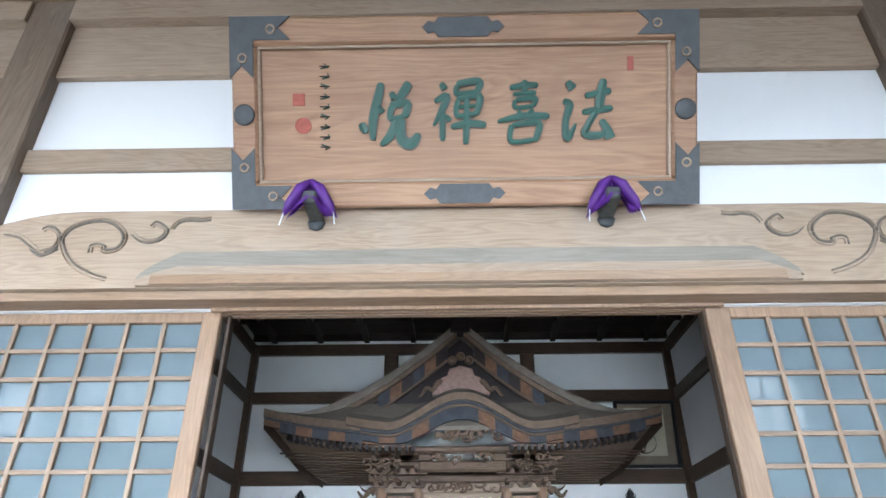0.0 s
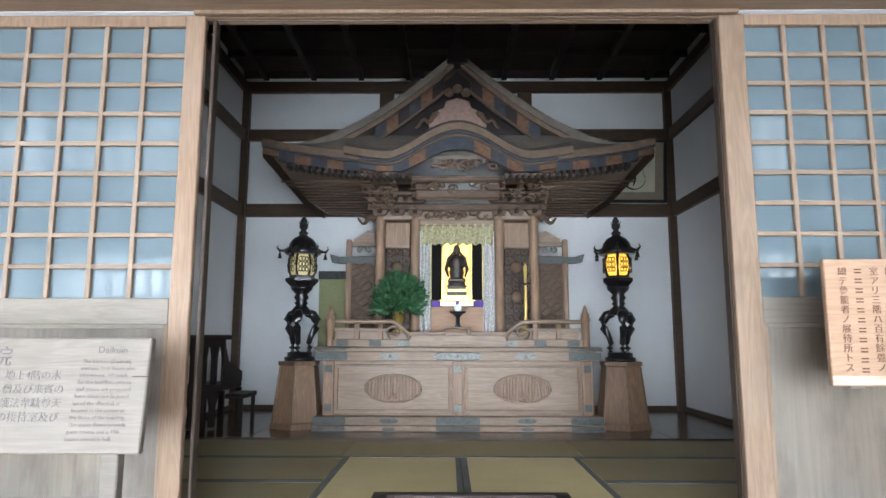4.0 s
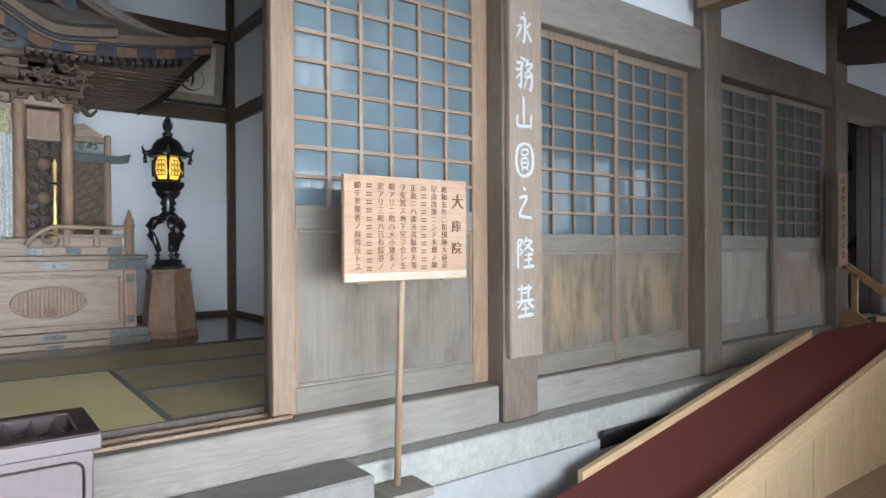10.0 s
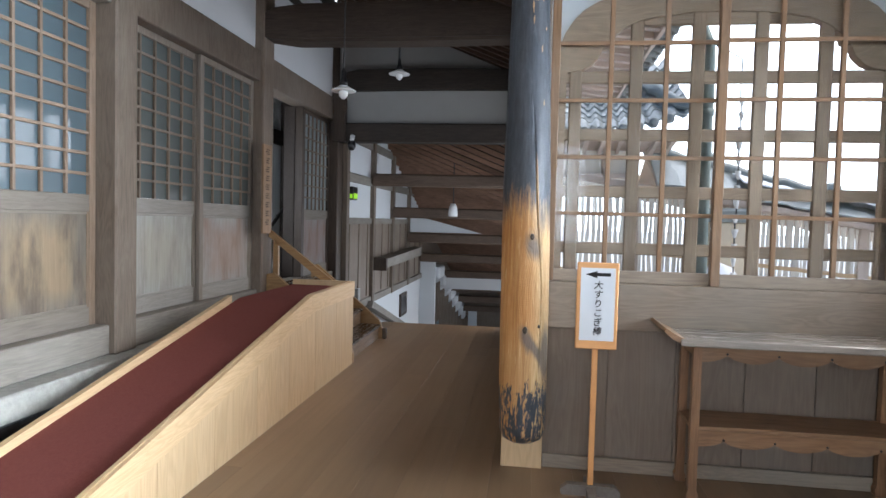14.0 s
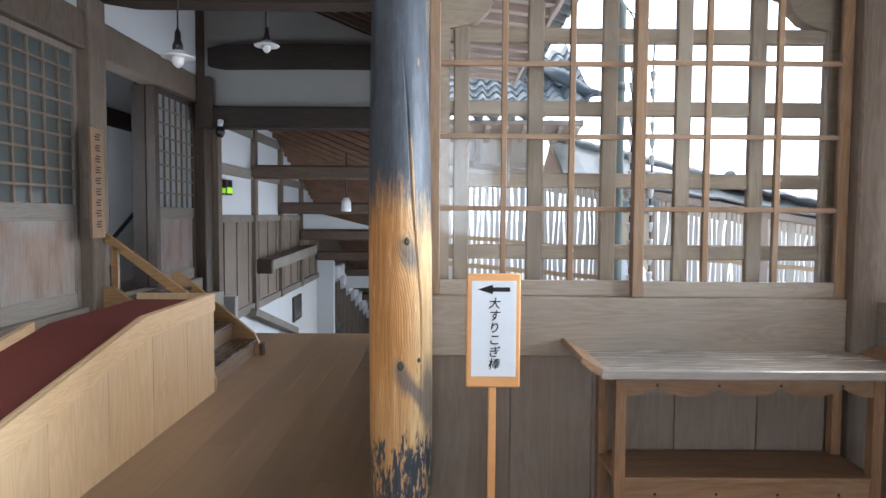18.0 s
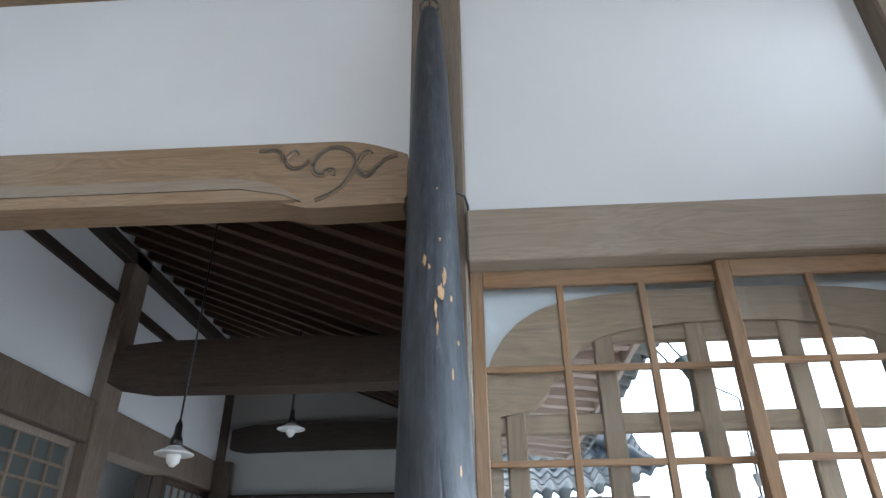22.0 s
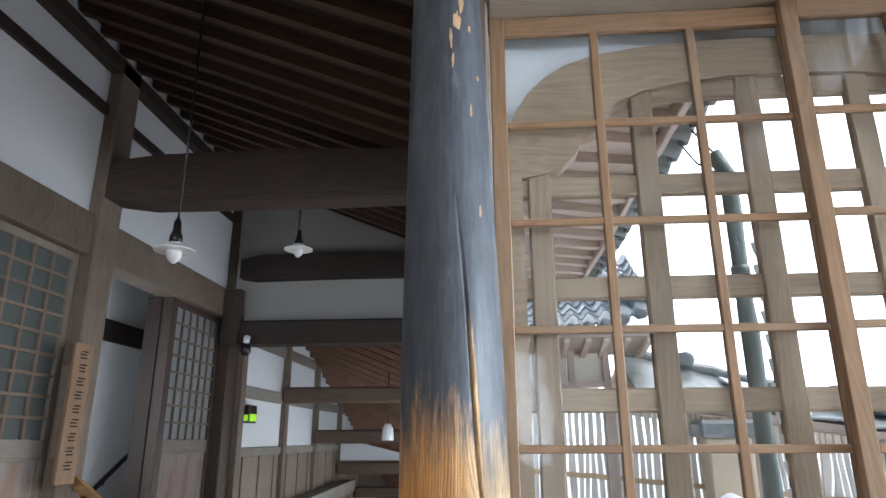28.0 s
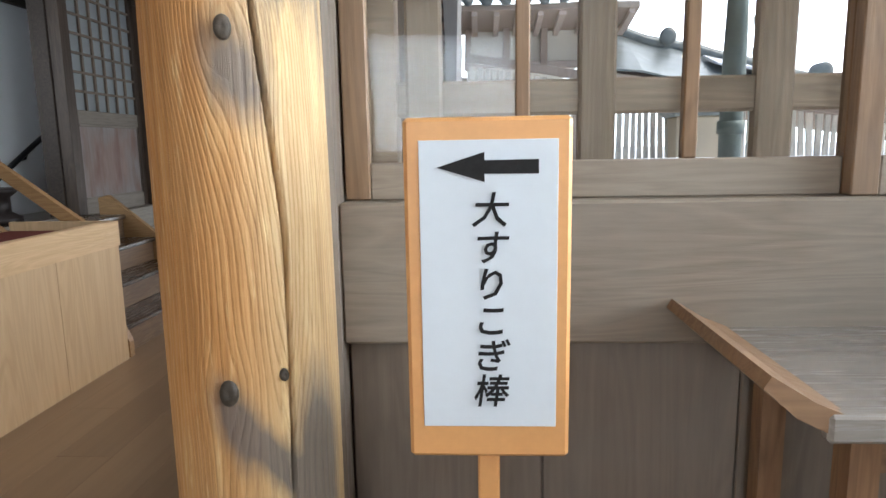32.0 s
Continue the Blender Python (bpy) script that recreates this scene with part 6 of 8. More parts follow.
def rake(u):
    """Concave sweep of the gable slopes."""
    return 3.20 + 0.84 * max(0.0, 1 - abs(u) / 1.38) ** 1.5


def strip(uu, z0, z1, y0, y1, m, name, label="", parent=shr):
    pts = [(X(u), z1(u)) for u in uu] + [(X(u), z0(u)) for u in uu[::-1]]
    return sp_(name, Geo().prism(pts, y0, y1, "y"), m, label)


us = [-RW + 2 * RW * i / 72 for i in range(73)]
GY = 5.42
rows = []
for j in range(9):
    v = j / 8
    rows.append([(X(u), RY + (GY + 0.05 - RY) * v, (1 - v) * eave_z(u) + v * min(rake(u) + 0.02, 3.34) + 0.02 * math.sin(v * math.pi)) for u in us])
sp_("front_slope", Geo().sheet(rows, 0.03), ROOFW, "curved grey-brown shingle slope with upswept corners")
for s in (-1, 1):
    uu = [s * (0.03 + 1.59 * i / 30) for i in range(31)]
    strip(uu, lambda u: rake(u) - 0.03, lambda u: rake(u) + 0.045, GY - 0.05, 6.95, ROOFW, "gable_slope", "swept shingle slope of the gable")
    strip(uu[:25], lambda u: rake(u) - 0.075, lambda u: rake(u) - 0.032, GY - 0.03, GY + 0.06, ROOFE, "rake_edge")
    for k, m in enumerate((LACQ, ORGP, BLUEP, LACQ, ORGP, BLUEP)):
        ub = [s * (0.12 + 0.10 * k + 0.10 * i / 5) for i in range(6)]
        strip(ub, lambda u: rake(u) - 0.20, lambda u: rake(u) - 0.078, GY, GY + 0.05, m, "painted_bargeboard", "faded painted gable board")
        strip(ub, lambda u: rake(u) - 0.225, lambda u: rake(u) - 0.203, GY - 0.012, GY + 0.03, CARVE, "bargeboard_bead")
ug = [-0.80 + 1.60 * i / 32 for i in range(33)]
strip(ug, lambda u: 3.28, lambda u: max(3.285, rake(u) - 0.08), GY + 0.12, GY + 0.15, LACQ, "gable_board")
ped = [(0.25, 3.40), (0.25, 3.47), (0.19, 3.49), (0.17, 3.55), (0.12, 3.57), (0.10, 3.63), (0.0, 3.66)]
sp_("gable_pendant", Geo().prism([(X(-u), z) for u, z in ped] + [(X(u), z) for u, z in ped[::-1]], GY - 0.01, GY + 0.06, "y"), plain("faded_pink_carving", (0.24, 0.15, 0.12), 0.7, 0, 0.4, 30, 0.5), "pinkish carved pediment")
for s in (-1, 1):
    q = [(X(s * (0.17 + 0.20 * t)), GY - 0.02, 3.50 - 0.10 * t + 0.022 * math.sin(t * 12)) for t in [i / 12 for i in range(13)]]
    sp_("gable_scroll", Geo().tube(q, [0.028 - 0.018 * i / 12 for i in range(13)], 6), CARVE)
for t in (-0.075, 0.0, 0.075):
    sp_("gable_ornament", Geo().lathe(0, 0, [(0.042, 0), (0.038, 0.02), (0.02, 0.025), (0.016, 0.014), (0.003, 0.014)], 14).turned(Matrix.Translation((X(t), GY - 0.02, 3.705 + (0.035 if t == 0 else 0))) @ Matrix.Rotation(radians(90), 4, "X")), CARVE)
sp_("ridge_end", Geo().prism([(X(-0.09), 3.96), (X(-0.07), 4.12), (X(0), 4.16), (X(0.07), 4.12), (X(0.09), 3.96)], GY - 0.08, GY + 0.06, "y"), LACQ)
sp_("ridge", box(X(-0.06), X(0.06), GY + 0.06, 6.6, 4.0, 4.1, 0.02), ROOFW)
# bow roof over the front
ub = [-0.93 + 1.86 * i / 48 for i in range(49)]


def bow_z(u):
    return 3.075 + kara(u) + 0.05 * max(0, (abs(u) - 0.55) / 0.38) ** 1.6


rows = []
for j in range(7):
    v = j / 6
    rows.append([(X(u), 5.07 + 0.42 * v, bow_z(u) + 0.15 * v + 0.02 * math.sin(v * math.pi)) for u in ub])
sp_("bow_roof", Geo().sheet(rows, 0.03), ROOFW, "bowed shingle roof over the front")
strip(ub, lambda u: bow_z(u) - 0.062, lambda u: bow_z(u) - 0.002, 5.055, 5.10, ROOFE, "bow_edge", "thick brown shingle edge")
un = [u for u in ub if abs(u) < 0.83]
strip(un, lambda u: bow_z(u) - 0.085, lambda u: bow_z(u) - 0.063, 5.085, 5.13, BLUEP, "bow_bead")
strip(un, lambda u: bow_z(u) - 0.105, lambda u: bow_z(u) - 0.087, 5.10, 5.14, CARVE, "bow_bead")
for k in range(12):
    a = -0.80 + 1.60 * k / 12
    uu = [a + 1.60 / 12 * i / 5 for i in range(6)]
    m = (BLUEP, ORGP)[k % 2] if k not in (5, 6) else BLUEP
    strip(uu, lambda u: max(2.925, bow_z(u) - 0.105 - 0.10 * min(1, max(0.45, 1.3 - abs(u) * 1.2))), lambda u: bow_z(u) - 0.106, 5.12, 5.16, m, "bow_bargeboard", "faded blue and orange painted board")
# eaves: thick edge, painted fascia in lengths, rafter ends
for i in range(0, 72, 3):
    if abs(us[i] + us[i + 3]) / 2 < 0.72:
        continue
    w = us[i:i + 4]
    strip(w, lambda u: eave_z(u) - 0.062, lambda u: eave_z(u) - 0.001, RY - 0.03, RY + 0.04, ROOFE, "eave_edge")
    strip(w, lambda u: eave_z(u) - 0.078, lambda u: eave_z(u) - 0.063, RY - 0.012, RY + 0.04, BLUEP, "eave_bead")
    k = i // 3
    sh = min(1.0, (RW - abs((w[0] + w[-1]) / 2)) / 0.25 + 0.35)
    strip(w, lambda u: eave_z(u) - 0.079 - 0.075 * sh, lambda u: eave_z(u) - 0.079, RY + 0.005, RY + 0.05, (ORGP, BLUEP)[(k + (k > 12)) % 2], "fascia", "faded painted fascia")
for k in range(54):
    u = -1.40 + k * 2.8 / 53
    if abs(u) > 0.36:
        z = (eave_z(u) if abs(u) > 0.72 else 3.075) - 0.185
        sp_("rafter_end", box(X(u) - 0.014, X(u) + 0.014, RY - 0.015, RY + 0.10, z - 0.020, z + 0.026, 0.003), LACQ)
for s in (-1, 1):
    half = [s * (0.40 + (RW - 0.45) * i / 20) for i in range(21)]
    rr = [[(X(u * (1 - 0.10 * v)), RY + 0.05 + 1.8 * v, 2.93 + 0.02 * v + 0.21 * max(0, 1 - 1.6 * v) * max(0, (abs(u) - 0.9) / 0.7) ** 2) for u in half] for v in (0.0, 0.2, 0.4, 0.6, 0.8, 1.0)]
    sp_("soffit", Geo().sheet(rr, 0.02), ALTARZ, "boarded underside of the eaves")
    for k in range(12):
        v = 0.10 + 0.075 * k
        sp_("soffit_batten", Geo().tube([(X(s * 0.75), RY + 0.05 + 1.8 * v, 2.905 + 0.02 * v), (X(s * 1.53 * (1 - 0.10 * v)), RY + 0.05 + 1.8 * v, 2.905 + 0.02 * v)], 0.008, 5), CARVE)
    rr = [[(X(s * (RW - 0.005) * (1 - 0.10 * v)), RY + 1.85 * v, z + (0.16 if k else 0.0) * (1 - v) + 0.08 * k) for k, z in ((0, 2.915 + 0.17 * max(0, 1 - 1.6 * v)), (1, 2.975))] for v in (0, 0.2, 0.4, 0.6, 0.8, 1.0)]
    sp_("side_fascia", Geo().sheet(rr, 0.03, False), ROOFE)

# lit cabinet with the figure
cab = thing("altar_cabinet", "black and gold cabinet lit from inside", "cabinet", at=(CX, 6.1, 1.63))


def cp_(name, geo, m, label=""):
    ob = part(name, geo, m, cab, label)
    ob.matrix_parent_inverse = cab.matrix_world.inverted()
    return ob


# The panel itself emits, standing in for the lamp inside the cabinet.
cp_("lit_back", box(X(-0.135), X(0.135), 6.24, 6.25, 1.94, 2.50), SHRINEGLOW, "gold back panel that glows in place of a lamp")
cp_("gold_floor", box(X(-0.17), X(0.17), 6.0, 6.25, 1.915, 1.94), MIRRORG)
cp_("top_board", box(X(-0.27), X(0.27), 5.98, 6.26, 2.50, 2.56), BLACK)
for s in (-1, 1):
    a, b = sorted((X(s * 0.142), X(s * 0.25)))
    cp_("door_leaf", box(a, b, 5.99, 6.02, 1.93, 2.50, 0.004), MATTB, "black lacquered door leaf")
    a, b = sorted((X(s * 0.236), X(s * 0.256)))
    cp_("gold_edge", box(a, b, 5.975, 5.99, 1.93, 2.50, 0.003), MIRRORG)
    a, b = sorted((X(s * 0.128), X(s * 0.142)))
    cp_("gold_edge", box(a, b, 5.985, 6.24, 1.93, 2.50, 0.003), MIRRORG)
cp_("plinth", box(X(-0.24), X(0.24), 5.93, 6.25, 1.86, 1.915), plain("purple_cloth", (0.07, 0.03, 0.22), 0.8, 0, 0.4, 20, 0.2))
cp_("gold_step", box(X(-0.15), X(-0.01), 5.915, 5.93, 1.868, 1.908, 0.003), MIRRORG)
cp_("gold_step", box(X(0.02), X(0.15), 5.915, 5.93, 1.868, 1.908, 0.003), MIRRORG)
cp_("wooden_base", box(X(-0.26), X(0.26), 5.92, 6.25, 1.632, 1.86), wood("reddish_base_wood", (0.30, 0.16, 0.08), (0.2, 0.1, 0.05), "x", 0.5))
g = Geo()
g.lathe(X(0), 6.12, [(0.085, 2.05), (0.08, 2.07), (0.095, 2.13), (0.075, 2.2), (0.085, 2.27), (0.07, 2.33), (0.035, 2.36), (0.042, 2.38), (0.048, 2.42), (0.035, 2.46), (0.012, 2.49)], 14, 0, True, 0.7)
g.box(X(-0.11), X(0.11), 6.05, 6.2, 1.985, 2.05, 0.02)
g.lathe(X(0), 6.12, [(0.13, 1.94), (0.13, 1.955), (0.10, 1.965), (0.12, 1.98), (0.10, 1.99)], 14, 0, True, 0.6)
for s in (-1, 1):
    g.tube([(X(s * 0.07), 6.1, 2.31), (X(s * 0.10), 6.07, 2.22), (X(s * 0.05), 6.04, 2.17)], [0.028, 0.026, 0.018], 8)
g.tube([(X(0.02), 6.06, 2.40), (X(0.10), 6.05, 2.30), (X(0.13), 6.06, 2.16), (X(0.10), 6.07, 2.06)], [0.012, 0.02, 0.026, 0.012], 8)
g.tube([(X(-0.02), 6.06, 2.40), (X(-0.10), 6.05, 2.30), (X(-0.13), 6.06, 2.16), (X(-0.10), 6.07, 2.06)], [0.012, 0.02, 0.026, 0.012], 8)
g.turned(Matrix.Translation((X(0), 6.12, 2.06)) @ Matrix.Diagonal((0.78, 0.8, 0.74, 1)) @ Matrix.Translation((-X(0), -6.12, -1.94)))
for k, (w, z0, z1) in enumerate(((0.115, 1.94, 1.975), (0.095, 1.975, 2.01), (0.105, 2.01, 2.035), (0.09, 2.035, 2.06))):
    cp_("pedestal_tier", box(X(-w), X(w), 6.03 + 0.008 * k, 6.21, z0, z1 - 0.001, 0.004), MIRRORG if k % 2 == 0 else BRONZE, "gilt tier of the statue's pedestal" if k % 2 == 0 else "dark tier of the statue's pedestal")
st = tagged(part("altar_statue", g, BRONZE), "small dark bronze guardian statue in the cabinet", "statue")
# brocade curtains
cur = thing("brocade_curtain", "grey and gold brocade curtain round the cabinet", "curtain", at=(CX, 5.9, 2.6))


def drape(u0, u1, z0, z1, y, folds, m, name):
    rows = []
    for j in range(7):
        z = z1 + (z0 - z1) * j / 6
        rows.append([(X(u0 + (u1 - u0) * i / 40), y + 0.014 * math.sin(i / 40 * folds * 6.28 + j * 0.2), z + 0.012 * math.sin(i / 40 * folds * 6.28) * j / 6) for i in range(41)])
    g = Geo().grid(rows)
    g.grid([[(p[0], p[1] + 0.006, p[2]) for p in r[::-1]] for r in rows])
    ob = part(name, g, m, cur)
    ob.matrix_parent_inverse = cur.matrix_world.inverted()


drape(-0.335, 0.335, 2.43, 2.62, 5.865, 9, BROCG, "valance")
drape(-0.345, -0.240, 1.635, 2.56, 5.885, 3.5, BROC, "side_drape")
drape(0.240, 0.345, 1.635, 2.56, 5.885, 3.5, BROC, "side_drape")


def lantern(s, u, lit):
    x, y = X(u), 5.72
    pd = thing("lantern_pedestal", "six-sided tapering wooden lantern pedestal", "pedestal", "altar lantern pedestals", at=(x, y, 0.815))

    def pp(n, g, m, lab=""):
        ob = part(n, g, m, pd, lab)
        ob.matrix_parent_inverse = pd.matrix_world.inverted()
    pp("foot", Geo().lathe(x, y, [(0.24, 0.815), (0.24, 0.86), (0.225, 0.87)], 6, math.pi / 6, False), ALTARZ)
    pp("shaft", Geo().lathe(x, y, [(0.222, 0.87), (0.165, 1.335)], 6, math.pi / 6, False), ALTARZ)
    pp("cap", Geo().lathe(x, y, [(0.165, 1.335), (0.185, 1.345), (0.185, 1.375)], 6, math.pi / 6, False), ALTARZ)
    for i in range(6):
        a = math.pi / 6 + i * math.pi / 3
        pp("corner_bead", Geo().tube([(x + 0.222 * math.cos(a), y + 0.222 * math.sin(a), 0.87), (x + 0.166 * math.cos(a), y + 0.166 * math.sin(a), 1.335)], 0.008, 5), ALTAR)
    l = thing("altar_lantern", ("lit" if lit else "dim") + " black lacquered altar lantern on a pedestal", "lantern", "altar lanterns", at=(x, y, 1.376))

    def lp(n, g, m, lab=""):
        ob = part(n, g, m, l, lab)
        ob.matrix_parent_inverse = l.matrix_world.inverted()
    lp("base", Geo().lathe(x, y, [(0.13, 1.376), (0.13, 1.41), (0.105, 1.415), (0.105, 1.45), (0.085, 1.455)], 24), BLACK)
    for i in range(3):
        a = -math.pi / 2 + i * 2 * math.pi / 3
        c, d = math.cos(a), math.sin(a)
        q = [(0.085, 1.455), (0.092, 1.49), (0.078, 1.53), (0.10, 1.60), (0.142, 1.67), (0.146, 1.73), (0.11, 1.78), (0.05, 1.80)]
        lp("curved_leg", Geo().tube([(x + r * c, y + r * d, z) for r, z in q], [0.026, 0.030, 0.024, 0.026, 0.036, 0.044, 0.042, 0.036], 8), BLACK)
    lp("stem", Geo().lathe(x, y, [(0.10, 1.78), (0.075, 1.83), (0.045, 1.86), (0.06, 1.88), (0.045, 1.90), (0.065, 1.93), (0.05, 1.96), (0.09, 2.0), (0.10, 2.03)], 20), BLACK)
    lp("platform", Geo().lathe(x, y, [(0.10, 2.03), (0.145, 2.075), (0.145, 2.10), (0.11, 2.11), (0.11, 2.125)], 6, 0.3, False), BLACK)
    lp("light_chamber", Geo().lathe(x, y, [(0.085, 2.125), (0.11, 2.16), (0.118, 2.22), (0.11, 2.28), (0.09, 2.31)], 24), LAMPON if lit else LAMPOFF, "glowing yellow lantern body" if lit else "pale lantern body")
    for i in range(6):
        a = 0.3 + i * math.pi / 3
        lp("chamber_rib", Geo().tube([(x + r * math.cos(a), y + r * math.sin(a), z) for r, z in ((0.09, 2.12), (0.115, 2.16), (0.123, 2.22), (0.115, 2.28), (0.095, 2.315))], 0.012, 6), BLACK)
    for i in range(6):
        a = 0.3 + (i + 0.5) * math.pi / 3
        for dz in (-0.045, 0.0, 0.045):
            for da in (-0.22, 0.0, 0.22):
                rr = 0.121
                cxp, cyp = x + rr * math.cos(a + da), y + rr * math.sin(a + da)
                ring = [(cxp - math.sin(a + da) * 0.016 * math.cos(t), cyp + math.cos(a + da) * 0.016 * math.cos(t), 2.22 + dz + 0.02 * math.sin(t)) for t in [k * math.pi / 4 for k in range(9)]]
                lp("tracery_ring", Geo().tube(ring, 0.0048, 4), BRONZE)
    g = Geo().lathe(x, y, [(0.15, 2.315), (0.165, 2.33), (0.13, 2.375), (0.115, 2.42), (0.085, 2.46), (0.045, 2.48), (0.03, 2.50)], 24)
    lp("roof", g, BLACK)
    for i in range(6):
        a = 0.3 + i * math.pi / 3
        c, d = math.cos(a), math.sin(a)
        lp("roof_arm", Geo().tube([(x + r * c, y + r * d, z) for r, z in ((0.12, 2.37), (0.17, 2.345), (0.205, 2.345), (0.225, 2.37), (0.215, 2.395))], [0.016, 0.013, 0.011, 0.009, 0.005], 6), BLACK)
        lp("bell", Geo().lathe(x + 0.20 * c, y + 0.20 * d, [(0.018, 2.275), (0.014, 2.30), (0.004, 2.335)], 8), BLACK)
    lp("finial", Geo().lathe(x, y, [(0.03, 2.49), (0.045, 2.51), (0.022, 2.535), (0.042, 2.57), (0.025, 2.60), (0.034, 2.62), (0.008, 2.665)], 14), BLACK)
    for i in range(5):
        a = i * 1.2566
        lp("flame", Geo().tube([(x + 0.03 * math.cos(a), y + 0.03 * math.sin(a), 2.58), (x + 0.045 * math.cos(a), y + 0.045 * math.sin(a), 2.62)], [0.008, 0.002], 5), BLACK)


lantern(-1, -1.385, False)
lantern(1, 1.425, True)

# offerings
vs = thing("leaf_bouquet", "dense green leafy branches in a brass vase", "plant", at=(X(-0.52), 5.75, 1.63))


def vp(n, g, m, lab=""):
    ob = part(n, g, m, vs, lab)
    ob.matrix_parent_inverse = vs.matrix_world.inverted()


vp("vase", Geo().lathe(X(-0.52), 5.72, [(0.05, 1.63), (0.05, 1.64), (0.022, 1.66), (0.03, 1.70), (0.05, 1.74), (0.055, 1.80), (0.07, 1.815)], 16), BRASS, "brass vase")
random.seed(21)
g, gs = Geo(), Geo()
for k in range(1100):
    a, b = random.uniform(0, 6.283), random.uniform(-0.8, 1.45)
    rad = random.uniform(0.6, 1.0) * (0.235 + 0.02 * math.sin(5 * a) + 0.02 * math.sin(3 * b + a))
    c = Vector((X(-0.52) + rad * math.cos(a) * math.cos(b), 5.72 + 0.8 * rad * math.sin(a) * math.cos(b), 1.915 + rad * 0.85 * math.sin(b)))
    out = (c - Vector((X(-0.52), 5.72, 1.82))).normalized()
    tw = Vector((random.uniform(-1, 1), random.uniform(-1, 1), random.uniform(-0.6, 1))).normalized()
    d = (out + 0.7 * tw).normalized()
    sd = d.cross(Vector((random.uniform(-1, 1), random.uniform(-1, 1), random.uniform(-1, 1)))).normalized()
    L, W = random.uniform(0.045, 0.075), random.uniform(0.011, 0.017)
    n = d.cross(sd) * 0.006
    pts = [c, c + d * L * 0.35 + sd * W, c + d * L * 0.75 + sd * W * 0.7, c + d * L, c + d * L * 0.75 - sd * W * 0.7, c + d * L * 0.35 - sd * W, c + d * L * 0.5 + n]
    g.add(pts, [(0, 1, 6), (1, 2, 6), (2, 3, 6), (3, 4, 6), (4, 5, 6), (5, 0, 6)])
for k in range(22):
    a, r = random.uniform(0, 6.283), random.uniform(0.05, 0.17)
    gs.tube([(X(-0.52), 5.72, 1.80), (X(-0.52) + r * 0.5 * math.cos(a), 5.72 + r * 0.4 * math.sin(a), 1.93), (X(-0.52) + r * math.cos(a), 5.72 + r * 0.8 * math.sin(a), 2.08)], [0.006, 0.005, 0.003], 5)
vp("leaves", g, LEAF, "many small glossy green leaves")
vp("stems", gs, LEAF)
cd = thing("candlestick", "tall brass candlestick with a thin candle", "candlestick")
part("stick", Geo().lathe(X(0.60), 5.68, [(0.05, 1.63), (0.045, 1.645), (0.014, 1.67), (0.02, 1.72), (0.011, 1.78), (0.016, 1.86), (0.010, 1.92), (0.013, 2.02), (0.01, 2.04)], 14), BRASS, cd)
part("drip_pan", Geo().lathe(X(0.60), 5.68, [(0.02, 2.04), (0.045, 2.05), (0.046, 2.058), (0.01, 2.06)], 16), BRONZE, cd)
part("candle", Geo().lathe(X(0.60), 5.68, [(0.011, 2.06), (0.014, 2.15), (0.016, 2.2), (0.003, 2.235)], 10), GOLD, cd)
sd = thing("offering_stand", "small black offering stand with a white cup", "stand")
part("table", box(X(-0.12), X(0.12), 5.66, 5.80, 1.66, 1.675), ALTAR, sd)
for u in (-0.10, 0.10):
    part("leg", box(X(u) - 0.01, X(u) + 0.01, 5.67, 5.79, 1.60, 1.66), ALTAR, sd)
part("stem", Geo().lathe(X(0.005), 5.73, [(0.04, 1.675), (0.02, 1.69), (0.018, 1.76), (0.05, 1.79), (0.075, 1.80), (0.075, 1.81)], 16), BLACK, sd)
part("cup", Geo().lathe(X(0.005), 5.73, [(0.02, 1.81), (0.035, 1.83), (0.038, 1.86), (0.03, 1.87)], 14), PAPER, sd)

# framed writing, scroll, chair
fr = thing("framed_calligraphy", "framed ink calligraphy hung on the back wall", "picture", at=(2.15, 7.06, 3.42))
fm = Matrix.Translation((2.10, 7.03, 3.07)) @ Matrix.Rotation(radians(9), 4, "X")


def fp(n, g, m, lab=""):
    ob = part(n, g.turned(fm), m, fr, lab)
    ob.matrix_parent_inverse = fr.matrix_world.inverted()


for a, b, c, d in ((-0.33, 0.33, 0, 0.035), (-0.33, 0.33, 0.665, 0.70), (-0.33, -0.295, 0.035, 0.665), (0.295, 0.33, 0.035, 0.665)):
    fp("frame", box(a, b, -0.03, 0.02, c, d), BLACK)
fp("mount", box(-0.295, 0.295, -0.008, 0.01, 0.035, 0.665), plain("brown_mount", (0.32, 0.26, 0.19), 0.8, 0, 0.2, 10))
fp("paper", box(-0.22, 0.20, -0.014, -0.008, 0.12, 0.62), plain("aged_paper", (0.66, 0.60, 0.46), 0.8, 0, 0.15, 10))
q = [(-0.03 + 0.12 * math.cos(t) * (1 if t > 0 else 1), -0.016, 0.26 + 0.11 * math.sin(t)) for t in [1.2 + i * 0.26 for i in range(23)]]
q += [(0.06, -0.016, 0.42), (0.10, -0.016, 0.50), (0.05, -0.016, 0.545), (0.0, -0.016, 0.52)]
fp("ink_stroke", Geo().tube(q, [0.020 + 0.014 * math.sin(i * 0.22) for i in range(len(q))], 6, 0.3), INK)
fp("ink_stroke", Geo().tube([(-0.03, -0.016, 0.34), (-0.02, -0.016, 0.26), (-0.04, -0.016, 0.19)], [0.008, 0.012, 0.005], 6, 0.3), INK)
sc = thing("hanging_scroll", "pale green hanging scroll on the back wall", "scroll")
